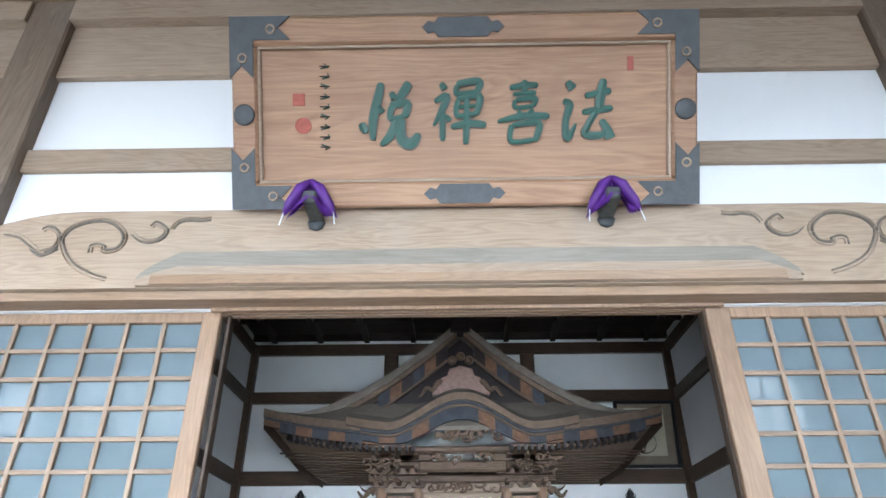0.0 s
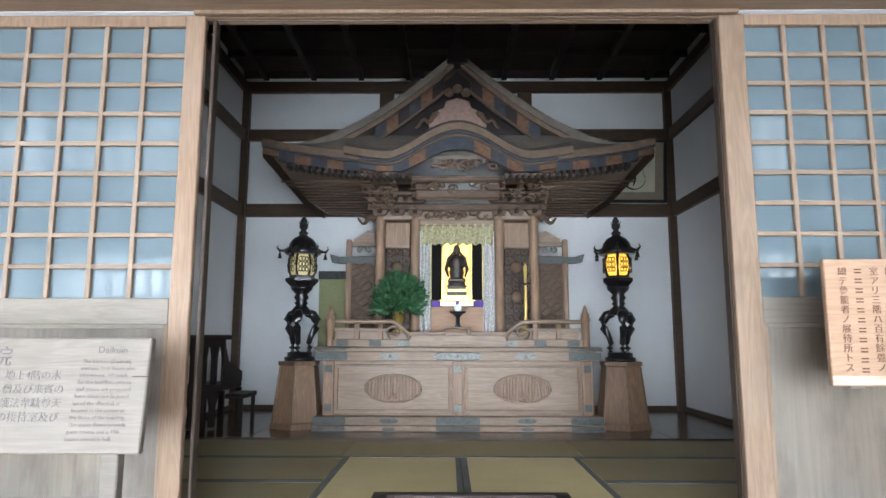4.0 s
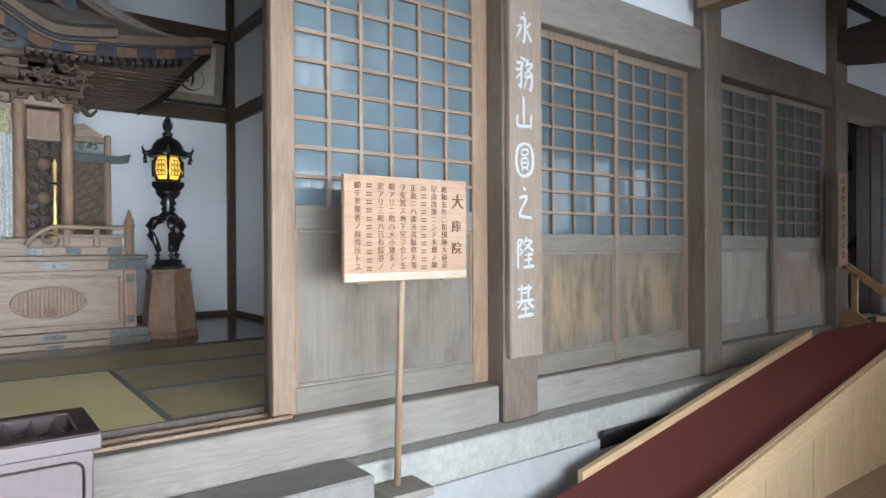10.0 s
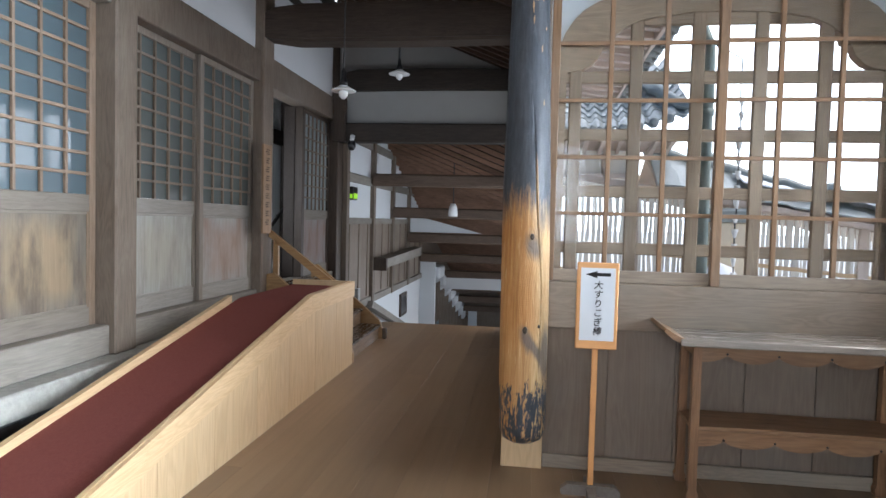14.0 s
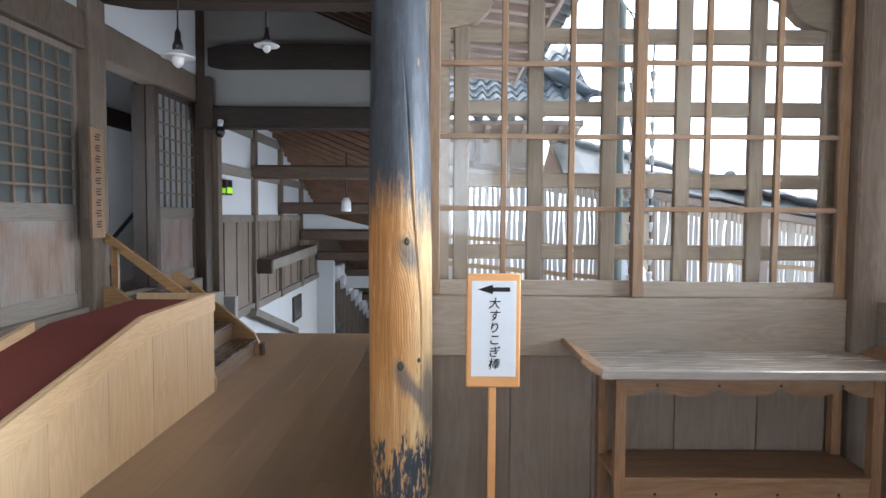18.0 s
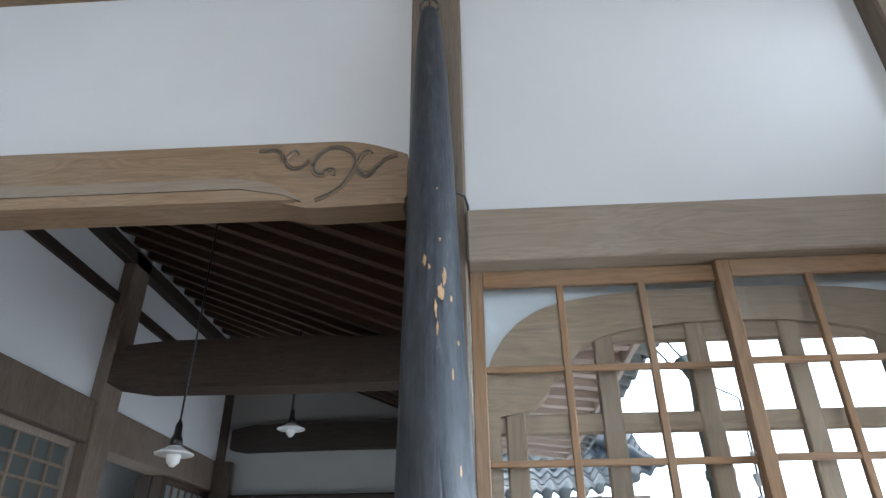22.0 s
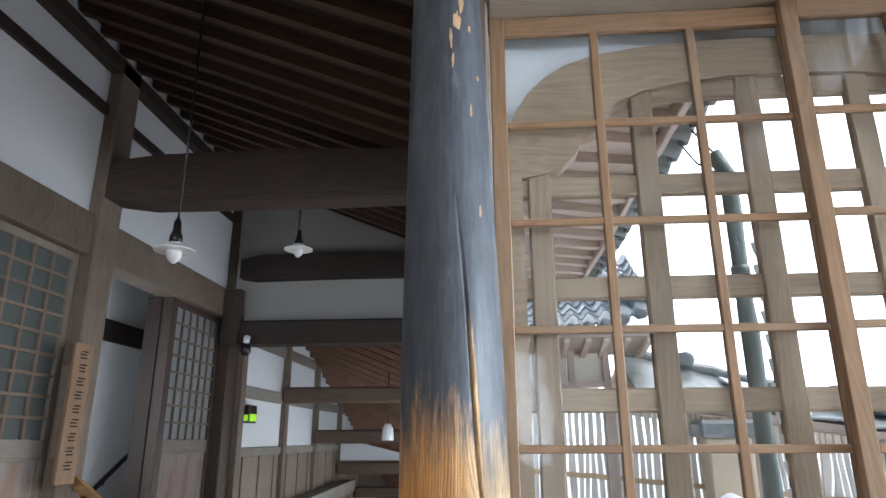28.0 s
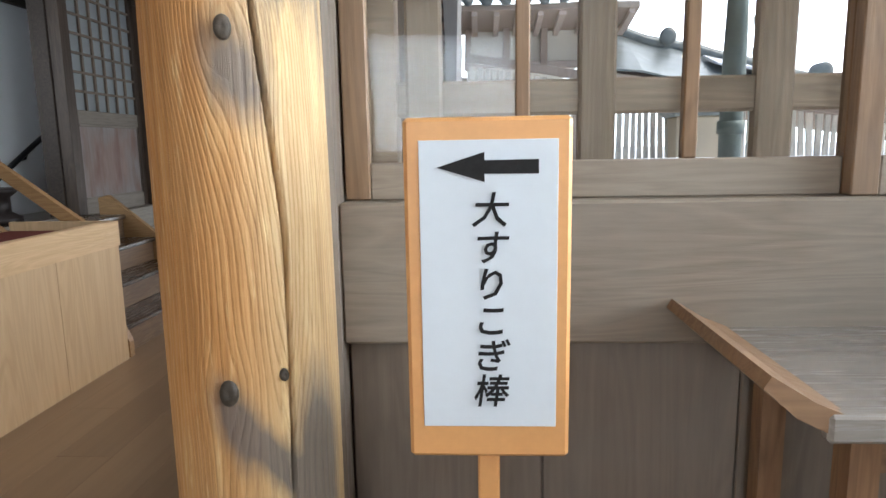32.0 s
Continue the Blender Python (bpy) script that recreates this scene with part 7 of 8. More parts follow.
part("cloth", box(-1.42, -1.0, 7.085, 7.098, 1.35, 2.30, 0.002), plain("pale_green_silk", (0.33, 0.34, 0.17), 0.8, 0, 0.15, 30), sc)
part("border", box(-1.43, -0.99, 7.08, 7.099, 2.22, 2.31, 0.002), VERDI, sc)


def chair(x, y, w):
    c = thing("altar_chair", "dark lacquered ceremonial chair beside the wall", "chair")

    def arch_panel(x0, x1, z0, z1, name, axis_y=None):
        pts = [(x0, z0), (x0, z1), (x1, z1), (x1, z0), (x1 - 0.025, z0)]
        n = 8
        a, b = x1 - 0.025, x0 + 0.025
        for i in range(n + 1):
            t = i / n
            pts.append((a + (b - a) * t, z1 - 0.05 - 0.10 * abs(2 * t - 1) ** 1.5))
        pts.append((x0 + 0.025, z0))
        part(name, Geo().prism(pts, y, y + 0.03, "y"), LACQ, c)
    part("seat", box(x, x + w, y - 0.02, y + 0.5, 1.13, 1.18, 0.01), LACQ, c)
    for k in range(4):
        arch_panel(x + k * w / 4, x + (k + 1) * w / 4, 0.83, 1.13, "arched_apron")
        arch_panel(x + k * w / 4, x + (k + 1) * w / 4, 1.18, 1.56, "arched_back")
    part("top_rail", box(x - 0.02, x + w + 0.06, y - 0.03, y + 0.06, 1.56, 1.60, 0.008), LACQ, c)
    for xx in (x, x + w - 0.04):
        for yy in (y, y + 0.45):
            part("leg", box(xx, xx + 0.045, yy, yy + 0.045, 0.815, 1.13), LACQ, c)
    part("arm", Geo().prism([(y + 0.02, 1.18), (y + 0.02, 1.53), (y + 0.12, 1.38), (y + 0.5, 1.27), (y + 0.5, 1.18)], x + w - 0.03, x + w, "x"), LACQ, c)
    part("footstool", box(x + w, x + w + 0.16, y + 0.05, y + 0.45, 1.06, 1.10, 0.008), LACQ, c)
    for yy in (y + 0.06, y + 0.40):
        part("stool_leg", box(x + w + 0.12, x + w + 0.15, yy, yy + 0.03, 0.815, 1.06), LACQ, c)


chair(-2.26, 5.55, 0.36)

# ---- writing ----
def letters(text, size, m, parent, mat4, vertical=False, gap=1.06, depth=0.002, name="lettering", label="", bold=0.0, slant=0.0):
    """Flat raised letters; in columns where vertical. The text's plane is x right, z up, facing -y, before mat4."""
    out = []
    rowsq = [(ch, i) for i, ch in enumerate(text)] if vertical else [(text, 0)]
    for ch, i in rowsq:
        cu = bpy.data.curves.new(name, "FONT")
        cu.body, cu.size, cu.extrude, cu.resolution_u = ch, size, depth, 2
        cu.offset, cu.shear = bold * size, slant
        cu.align_x = "CENTER" if vertical else "LEFT"
        tmp = bpy.data.objects.new(name, cu)
        me = bpy.data.meshes.new_from_object(tmp)
        bpy.data.objects.remove(tmp)
        if not len(me.vertices):
            continue
        me.transform(mat4 @ Matrix.Translation((0, 0, -i * size * gap)) @ Matrix.Rotation(radians(90), 4, "X"))
        me.materials.clear()
        me.materials.append(m)
        ob = new(name, me)
        ob.parent = parent
        ob.matrix_parent_inverse = parent.matrix_world.inverted()
        if label:
            ob["label"] = label
        out.append(ob)
    return out


# brush characters: strokes of (across, up, half width), in a unit square
BOARD_CHARS = (
    ([(.02, .36, .04), (.06, .28, .055), (.10, .20, .03)], [(.36, .99, .045), (.30, .74, .06), (.22, .40, .06), (.21, .08, .035)], [(.30, .62, .03), (.38, .52, .045)],
     [(.52, .84, .035), (.58, .73, .05)], [(.82, .99, .05), (.73, .84, .06), (.60, .68, .035)], [(.50, .62, .05), (.78, .66, .055), (.74, .44, .045)],
     [(.53, .62, .045), (.51, .42, .04), (.73, .45, .04)], [(.60, .42, .045), (.52, .18, .06), (.34, .0, .03)], [(.70, .42, .045), (.68, .12, .07), (.84, .02, .075), (.98, .18, .04)]),
    ([(.15, .97, .04), (.23, .87, .055)], [(.03, .68, .035), (.25, .76, .06), (.15, .52, .05), (.0, .30, .02)], [(.17, .56, .05), (.17, .06, .045)], [(.24, .46, .03), (.31, .37, .045)],
     [(.44, .95, .05), (.86, .99, .055), (.82, .82, .045)], [(.46, .94, .04), (.45, .80, .04), (.80, .83, .035)], [(.45, .72, .05), (.86, .76, .055), (.80, .46, .045)],
     [(.46, .70, .04), (.45, .46, .04), (.80, .48, .04)], [(.46, .59, .03), (.80, .61, .03)], [(.33, .28, .04), (.66, .33, .06), (.99, .30, .045)], [(.63, .74, .04), (.62, .30, .05), (.60, .0, .04)]),
    ([(.24, .88, .04), (.52, .92, .05), (.78, .92, .04)], [(.53, 1.0, .045), (.52, .78, .045)], [(.30, .78, .035), (.74, .80, .045)], [(.34, .69, .035), (.35, .57, .035), (.68, .59, .035)],
     [(.35, .69, .035), (.72, .71, .045), (.67, .58, .035)], [(.40, .52, .03), (.45, .45, .04)], [(.68, .54, .04), (.58, .45, .03)], [(.0, .35, .03), (.45, .43, .055), (.99, .43, .05)],
     [(.27, .30, .045), (.26, .04, .04), (.70, .06, .04)], [(.27, .29, .04), (.78, .32, .055), (.71, .03, .045)]),
    ([(.10, .97, .045), (.22, .85, .075)], [(.02, .66, .04), (.14, .60, .06), (.06, .32, .05), (.10, .08, .06), (.26, .30, .02)], [(.44, .74, .04), (.70, .78, .05), (.93, .82, .05)],
     [(.80, 1.0, .05), (.74, .78, .075), (.70, .52, .06)], [(.38, .48, .04), (.70, .52, .055), (.96, .54, .045)], [(.66, .52, .055), (.52, .32, .05), (.44, .14, .06), (.72, .12, .055), (.90, .22, .04)],
     [(.74, .36, .045), (.86, .20, .065), (.92, .06, .08)]),
)
POST_CHARS = (
    ([(.45, 1.0, .04), (.55, .92, .06)], [(.28, .75, .04), (.54, .78, .06), (.51, .10, .05), (.36, .15, .02)], [(.10, .50, .03), (.36, .55, .05), (.08, .16, .02)], [(.88, .72, .05), (.58, .50, .03)], [(.57, .50, .04), (.92, .12, .06)]),
    ([(.30, .99, .04), (.60, .92, .06)], [(.08, .80, .04), (.42, .82, .05), (.28, .62, .03)], [(.02, .58, .04), (.36, .64, .04)], [(.36, .82, .04), (.32, .10, .05), (.18, .18, .02)], [(.30, .50, .04), (.05, .30, .02)],
     [(.72, .97, .05), (.54, .70, .03)], [(.60, .80, .04), (.94, .83, .05), (.52, .48, .03)], [(.62, .70, .03), (.97, .46, .06)], [(.50, .40, .04), (.90, .42, .06), (.84, .04, .05), (.70, .08, .02)], [(.70, .50, .04), (.46, .02, .03)]),
    ([(.46, 1.0, .05), (.48, .12, .05)], [(.14, .42, .05), (.16, .08, .05), (.86, .10, .05)], [(.88, .46, .06), (.86, .02, .04)]),
    ([(.50, 1.0, .05), (.16, .86, .05), (.06, .45, .05), (.20, .08, .05), (.55, .0, .05), (.90, .20, .06), (.96, .62, .06), (.80, .94, .05), (.50, 1.0, .04)], [(.34, .80, .03), (.66, .81, .04), (.62, .66, .03), (.36, .66, .03), (.34, .80, .03)],
     [(.36, .54, .03), (.36, .28, .03), (.66, .29, .03), (.66, .54, .03), (.36, .54, .03)], [(.38, .41, .03), (.64, .42, .03)], [(.42, .26, .03), (.34, .15, .03)], [(.58, .26, .03), (.70, .16, .03)]),
    ([(.44, 1.0, .04), (.55, .90, .06)], [(.22, .66, .04), (.62, .71, .05), (.30, .30, .04), (.26, .12, .05), (.90, .06, .05)]),
    ([(.12, .90, .04), (.12, .0, .05)], [(.12, .88, .04), (.36, .86, .05), (.22, .66, .03), (.36, .52, .04), (.18, .42, .02)], [(.60, 1.0, .05), (.42, .72, .03)], [(.54, .86, .03), (.86, .84, .05), (.44, .56, .03)],
     [(.56, .74, .03), (.96, .54, .06)], [(.50, .42, .03), (.92, .45, .05)], [(.44, .26, .03), (.88, .29, .05)], [(.70, .52, .04), (.70, .06, .04)], [(.38, .04, .04), (1.0, .08, .06)]),
    ([(.10, .86, .04), (.88, .89, .05)], [(.32, 1.0, .04), (.30, .50, .04)], [(.70, 1.0, .05), (.68, .50, .04)], [(.30, .74, .03), (.70, .75, .03)], [(.02, .47, .04), (.98, .51, .05)],
     [(.36, .46, .04), (.08, .26, .02)], [(.62, .46, .04), (.96, .26, .06)], [(.28, .24, .03), (.72, .25, .04)], [(.50, .42, .04), (.50, .04, .04)], [(.08, .02, .05), (.96, .06, .06)]),
)


def brush(strokes, w, h, depth, m, parent, mat4, name, label="", fat=1.0):
    """One brush-written character as raised strokes with swelling width."""
    g = Geo()
    for n_, st_ in enumerate(strokes):
        P = glide(st_, 6)
        L, R = [], []
        for i, (u, v, r) in enumerate(P):
            a, b = P[max(i - 1, 0)], P[min(i + 1, len(P) - 1)]
            dx, dz = (b[0] - a[0]) * w, (b[1] - a[1]) * h
            d = math.hypot(dx, dz) or 1.0
            e = r * w * fat * (0.55 if i in (0, len(P) - 1) else 1.0)
            L.append((u * w - dz / d * e, v * h + dx / d * e))
            R.append((u * w + dz / d * e, v * h - dx / d * e))
        y1 = -depth - 0.0003 * n_
        mid = [((p[0] + q[0]) / 2, y1 - depth * 0.25, (p[1] + q[1]) / 2) for p, q in zip(L, R)]
        rows = [[(p[0], 0.0, p[1]) for p in L], [(p[0], y1, p[1]) for p in L], mid, [(p[0], y1, p[1]) for p in R], [(p[0], 0.0, p[1]) for p in R]]
        g.grid(rows, False)
        g.add([r[0] for r in rows] + [r[-1] for r in rows], [(0, 1, 2, 3, 4), (9, 8, 7, 6, 5)])
    ob = part(name, g.turned(mat4), m, parent, label)
    ob.matrix_parent_inverse = parent.matrix_world.inverted()
    return ob


# name board over the entrance
PT = Matrix.Translation((CX, 2.63, 3.53)) @ Matrix.Rotation(radians(31), 4, "X")
pq = thing("name_board", "wooden temple name board with green carved characters", "sign board", at=(CX, 2.6, 3.53))


def qp(n, g, m, lab=""):
    ob = part(n, g.turned(PT), m, pq, lab)
    ob.matrix_parent_inverse = pq.matrix_world.inverted()
    return ob


PW, PH = 1.142, 0.935
qp("face_board", box(-PW + 0.1, PW - 0.1, -0.01, 0.02, 0.1, PH - 0.1), PLAQ)
for a, b, c, d in ((-PW, PW, 0, 0.125), (-PW, PW, PH - 0.135, PH), (-PW, -PW + 0.125, 0.125, PH - 0.135), (PW - 0.125, PW, 0.125, PH - 0.135)):
    qp("frame", box(a, b, -0.05, 0.03, c, d, 0.012), PLAQ)
for a, b, c, d in ((-PW + 0.125, PW - 0.125, 0.125, 0.14), (-PW + 0.125, PW - 0.125, PH - 0.15, PH - 0.135), (-PW + 0.125, -PW + 0.14, 0.14, PH - 0.15), (PW - 0.14, PW - 0.125, 0.14, PH - 0.15)):
    qp("inner_bead", box(a, b, -0.035, 0.0, c, d, 0.004), BEAM)
for sx in (-1, 1):
    for sz in (0, 1):
        L = [(0, 0), (0.30, 0), (0.24, 0.055), (0.30, 0.115), (0.115, 0.115), (0.115, 0.30), (0.055, 0.24), (0, 0.30)]
        pts = [(sx * (PW + 0.004 - u), (w - 0.004) if sz == 0 else PH + 0.004 - w) for u, w in L]
        f = qp("corner_fitting", Geo().prism(pts, -0.058, -0.048, "y"), IRON, "dark metal corner fitting")
        for u, w in ((0.20, 0.06), (0.06, 0.20)):
            ring = [(sx * (PW - u) + 0.02 * math.cos(t), -0.06, (w if sz == 0 else PH - w) + 0.02 * math.sin(t)) for t in [k * math.pi / 5 for k in range(11)]]
            qp("heart_hole", Geo().tube(ring, 0.006, 5), BEAM)
for z in (0.062, PH - 0.062):
    L = [(-0.20, 0), (-0.17, 0.03), (-0.14, 0.022), (-0.12, 0.048), (0.12, 0.048), (0.14, 0.022), (0.17, 0.03), (0.20, 0), (0.17, -0.03), (0.14, -0.022), (0.12, -0.048), (-0.12, -0.048), (-0.14, -0.022), (-0.17, -0.03)]
    qp("centre_fitting", Geo().prism([(u, z + w) for u, w in L], -0.058, -0.048, "y"), IRON)
for sx in (-1, 1):
    qp("round_boss", Geo().lathe(0, 0, [(0.052, 0), (0.052, 0.008), (0.045, 0.011), (0.01, 0.013)], 20).turned(Matrix.Translation((sx * (PW - 0.062), -0.05, 0.46)) @ Matrix.Rotation(radians(90), 4, "X")), IRON, "round metal boss")
for ch, x, w in zip(BOARD_CHARS, (-0.515, -0.151, 0.167, 0.486), (0.30, 0.265, 0.258, 0.258)):
    at = PT @ Matrix.Translation((x, -0.011, 0.306))
    brush(ch, w, 0.312, 0.012, GREEN, pq, at, "carved_character", "green painted carved character", 1.12)
    brush(ch, w, 0.312, 0.006, DARKLINE, pq, at, "carved_edge", "dark carved edge of a character", 1.42)
for k in range(9):
    qp("signature_mark", Geo().tube([(-0.69 + 0.02 * math.sin(k * 2.1), -0.014, 0.715 - k * 0.05), (-0.67, -0.014, 0.70 - k * 0.05), (-0.71 + 0.01 * (k % 3), -0.014, 0.69 - k * 0.05)], [0.009, 0.012, 0.006], 6, 0.4), GREEN)
    qp("signature_mark", box(-0.715, -0.665, -0.013, -0.008, 0.70 - k * 0.05, 0.706 - k * 0.05, 0.002), INK)
qp("red_seal", box(-0.85, -0.79, -0.013, -0.008, 0.51, 0.57, 0.002), REDSEAL)
qp("red_seal", Geo().lathe(0, 0, [(0.042, 0), (0.04, 0.004)], 18).turned(Matrix.Translation((-0.80, -0.008, 0.41)) @ Matrix.Rotation(radians(90), 4, "X")), REDSEAL)
qp("red_seal", box(0.81, 0.84, -0.013, -0.008, 0.66, 0.73, 0.002), REDSEAL)
# purple cushions on the brackets that carry the board
for u in (-0.74, 0.70):
    cu_ = thing("purple_cushion", "folded purple silk cloth on a metal bracket", "cloth", "bracket cloths", at=(X(u), 2.58, 3.5))

    def up(n, g, m, lab=""):
        if n in ("cloth", "cloth_fold", "white_cord"):
            g.turned(Matrix.Translation((X(u), 2.5, 3.50)) @ Matrix.Diagonal((0.78, 1, 0.78, 1)) @ Matrix.Translation((-X(u), -2.5, -3.56)))
        ob = part(n, g, m, cu_, lab)
        ob.matrix_parent_inverse = cu_.matrix_world.inverted()
    rows = []
    for j in range(9):
        v = j / 8
        rows.append([(X(u) + (0.15 * (v ** 0.8) + 0.012) * q * (1 + 0.05 * math.sin(9 * v)), 2.52 - 0.05 * math.cos(q * 1.4) * (0.6 + v) - 0.01 * math.sin(11 * q + 5 * v), 3.66 - 0.20 * v - 0.03 * abs(q) * v + 0.012 * math.sin(q * 8) + (0.075 * v * (1 - min(1, abs(q) / 0.45)) if v > 0.4 else 0)) for q in [-1 + i / 8 for i in range(17)]])
    g = Geo().grid(rows).grid([[(p[0], p[1] + 0.03, p[2]) for p in r[::-1]] for r in rows])
    up("cloth", g, PURPLE)
    for q in (-1, 1):
        up("cloth_fold", Geo().tube([(X(u), 2.465, 3.655), (X(u) + q * 0.06, 2.46, 3.60), (X(u) + q * 0.125, 2.475, 3.49), (X(u) + q * 0.155, 2.49, 3.435)], [0.02, 0.034, 0.03, 0.01], 8), PURPLE)
        up("white_cord", Geo().tube([(X(u) + q * 0.15, 2.48, 3.45), (X(u) + q * 0.165, 2.47, 3.35)], 0.004, 5), PAPER)
    up("bracket", box(X(u) - 0.035, X(u) + 0.035, 2.45, 2.66, 3.455, 3.52, 0.01), VERDI, "metal bracket")
    up("rosette", Geo().lathe(0, 0, [(0.045, 0), (0.042, 0.012), (0.012, 0.02)], 8).turned(Matrix.Translation((X(u), 2.655, 3.455)) @ Matrix.Rotation(radians(90), 4, "X")), IRON)

# hanging text board on the post
pb2 = thing("post_board", "long wooden board with white brush characters on the post", "sign board", at=(2.705, 2.69, 0.93))
ob = part("board", box(2.578, 2.838, 2.655, 2.70, 0.915, 3.45, 0.008), wood("post_board_wood", (0.29, 0.215, 0.162), (0.21, 0.152, 0.11), "z", 0.6, pale=(0.34, 0.29, 0.245)), pb2)
ob.matrix_parent_inverse = pb2.matrix_world.inverted()
CHALK = plain("white_brush_paint", (0.44, 0.44, 0.43), 0.7, 0, 0.15, 20)
for ch, z in zip(POST_CHARS, (2.705, 2.445, 2.225, 1.955, 1.705, 1.425, 1.15)):
    brush(ch, 0.145, 0.185, 0.004, CHALK, pb2, Matrix.Translation((2.612, 2.654, z)), "white_character", "", 1.25)

# wooden notice on a pole
WS = Matrix.Translation((1.77, 2.485, 1.40)) @ Matrix.Rotation(radians(-2), 4, "Z")
ws = thing("wooden_notice", "orange-brown wooden notice board on a thin pole", "sign board", at=(1.72, 2.49, 0.40))


def wp_(n, g, m, lab=""):
    ob = part(n, g.turned(WS), m, ws, lab)
    ob.matrix_parent_inverse = ws.matrix_world.inverted()


wp_("board", box(-0.335, 0.33, -0.014, 0.014, 0.0, 0.475, 0.004), SIGNW)
wp_("back_batten", box(-0.26, -0.2, 0.0145, 0.03, -0.012, 0.46), SIGNG)
wp_("back_batten", box(0.2, 0.26, 0.0145, 0.03, -0.012, 0.46), SIGNG)
wp_("pole", Geo().tube([(-0.02, 0.028, 0.3), (-0.02, 0.028, -0.05), (-0.05, 0.028, -0.96)], 0.016, 8), POLE)
wp_("foot", box(-0.16, 0.08, -0.09, 0.10, -0.99, -0.95), GREY)
letters("大", 0.075, INKF, ws, WS @ Matrix.Translation((0.275, -0.0165, 0.345)), True, name="ink_character")
letters("庫院", 0.062, INKF, ws, WS @ Matrix.Translation((0.268, -0.0165, 0.23)), True, 1.7, name="ink_character")
cols = ["昭和五年二祖國師大遠忌", "記念改築ニシテ永僧ノ師", None, "正面ニハ護法韋駄尊天等", "ヲ安置ス地下室ヲ合シ五", "階アリ二階ハ大小幾多ノ", "室アリ三階ハ百有餘畳ノ", None, "總テ參籠者ノ展待所トス"]
for k, txt in enumerate(cols):
    x = 0.195 - k * 0.058
    if txt:
        letters(txt, 0.0345, INKF, ws, WS @ Matrix.Translation((x, -0.0165, 0.415)), True, 1.04, 0.001, name="ink_character")
    else:
        for j in range(11):
            for q in range(2):
                wp_("ink_character", box(x - 0.014, x + 0.013, -0.0165, -0.0145, 0.42 - j * 0.037 + q * 0.012, 0.4255 - j * 0.037 + q * 0.012, 0.001), INKF)

wp_("worn_edge", box(-0.333, 0.328, -0.0155, -0.0135, 0.004, 0.038, 0.001), wood("bleached_board_wood", (0.52, 0.42, 0.33), (0.36, 0.26, 0.18), "x", 0.7, 1.6, 0.6, pale=(0.58, 0.50, 0.42)), "bleached worn lower edge")

# bilingual notice
DS = Matrix.Translation((-1.04, 2.30, 1.18)) @ Matrix.Rotation(radians(-7), 4, "X")
ds = thing("bilingual_notice", "pale wooden notice board with printed text on posts", "sign board", at=(-1.4, 2.4, 0.56))


def dp_(n, g, m, lab="", raw=False):
    ob = part(n, g if raw else g.turned(DS), m, ds, lab)
    ob.matrix_parent_inverse = ds.matrix_world.inverted()


dp_("board", box(-0.95, 0.0, -0.018, 0.018, 0.0, 0.395, 0.005), SIGNG)
dp_("crack", box(-0.055, 0.001, -0.0195, -0.017, 0.258, 0.2605, 0.0005), INK)
for x in (-1.83, -1.16):
    dp_("post", box(x - 0.03, x + 0.03, 2.325, 2.375, 0.60, 1.5, 0.005), SIGNG, "", True)
    dp_("foot", Geo().prism([(x - 0.3, 0.562), (x + 0.16, 0.562), (x + 0.15, 0.61), (x + 0.08, 0.67), (x - 0.3, 0.67)], 2.27, 2.42, "y"), SIGNG, "", True)
dp_("stretcher", box(-2.0, -1.05, 2.33, 2.37, 0.80, 0.85, 0.005), SIGNG, "", True)
TXT = plain("printed_grey_text", (0.14, 0.12, 0.11), 0.8, 0, 0.5, 30)
letters("Daikuin", 0.034, TXT, ds, DS @ Matrix.Translation((-0.185, -0.020, 0.34)), depth=0.0006)
for k, line in enumerate(["The kitchen (Daikuin)", "contains four floors plus", "a basement. All meals", "for the buddhas, priests", "and guests are prepared", "here. Idaso-ten (a guard-", "ian of the dharma) is", "located in the center at", "the front of the building.", "The upper floors provide", "guest rooms and a 150", "tatami assembly hall."]):
    letters(line, 0.0195, TXT, ds, DS @ Matrix.Translation((-0.235 - 0.0022 * k, -0.020, 0.305 - k * 0.0238)), depth=0.0005)
letters("院", 0.075, TXT, ds, DS @ Matrix.Translation((-0.56, -0.020, 0.30)), depth=0.0008)
for k, line in enumerate(["地上4階の木", "僧及び来賓の", "護法韋駄尊天", "の接待室及び"]):
    letters(line, 0.036, TXT, ds, DS @ Matrix.Translation((-0.50 - 0.002 * k, -0.020, 0.25 - k * 0.047)), depth=0.0006)

# small name strip on the post by the ramp
ns = thing("post_strip", "narrow wooden strip with brush writing on the post", "sign", at=(7.0, 2.66, 1.33))
ob = part("strip", box(6.88, 7.08, 2.63, 2.655, 1.34, 2.25, 0.004), wood("strip_wood", (0.33, 0.21, 0.125), (0.23, 0.14, 0.08), "z", 0.6), ns)
ob.matrix_parent_inverse = ns.matrix_world.inverted()
for k in range(9):
    for dz, x0, x1 in ((0.0, 6.945, 7.015), (0.022, 6.935, 7.005), (0.043, 6.95, 7.02)):
        ob = part("ink_mark", box(x0, x1, 2.627, 2.6305, 2.15 - k * 0.09 + dz, 2.159 - k * 0.09 + dz, 0.002), INK, ns)
        ob.matrix_parent_inverse = ns.matrix_world.inverted()
ob = part("support", box(6.88, 7.02, 2.655, 2.702, 1.5, 2.1), GREYZ, ns)
ob.matrix_parent_inverse = ns.matrix_world.inverted()

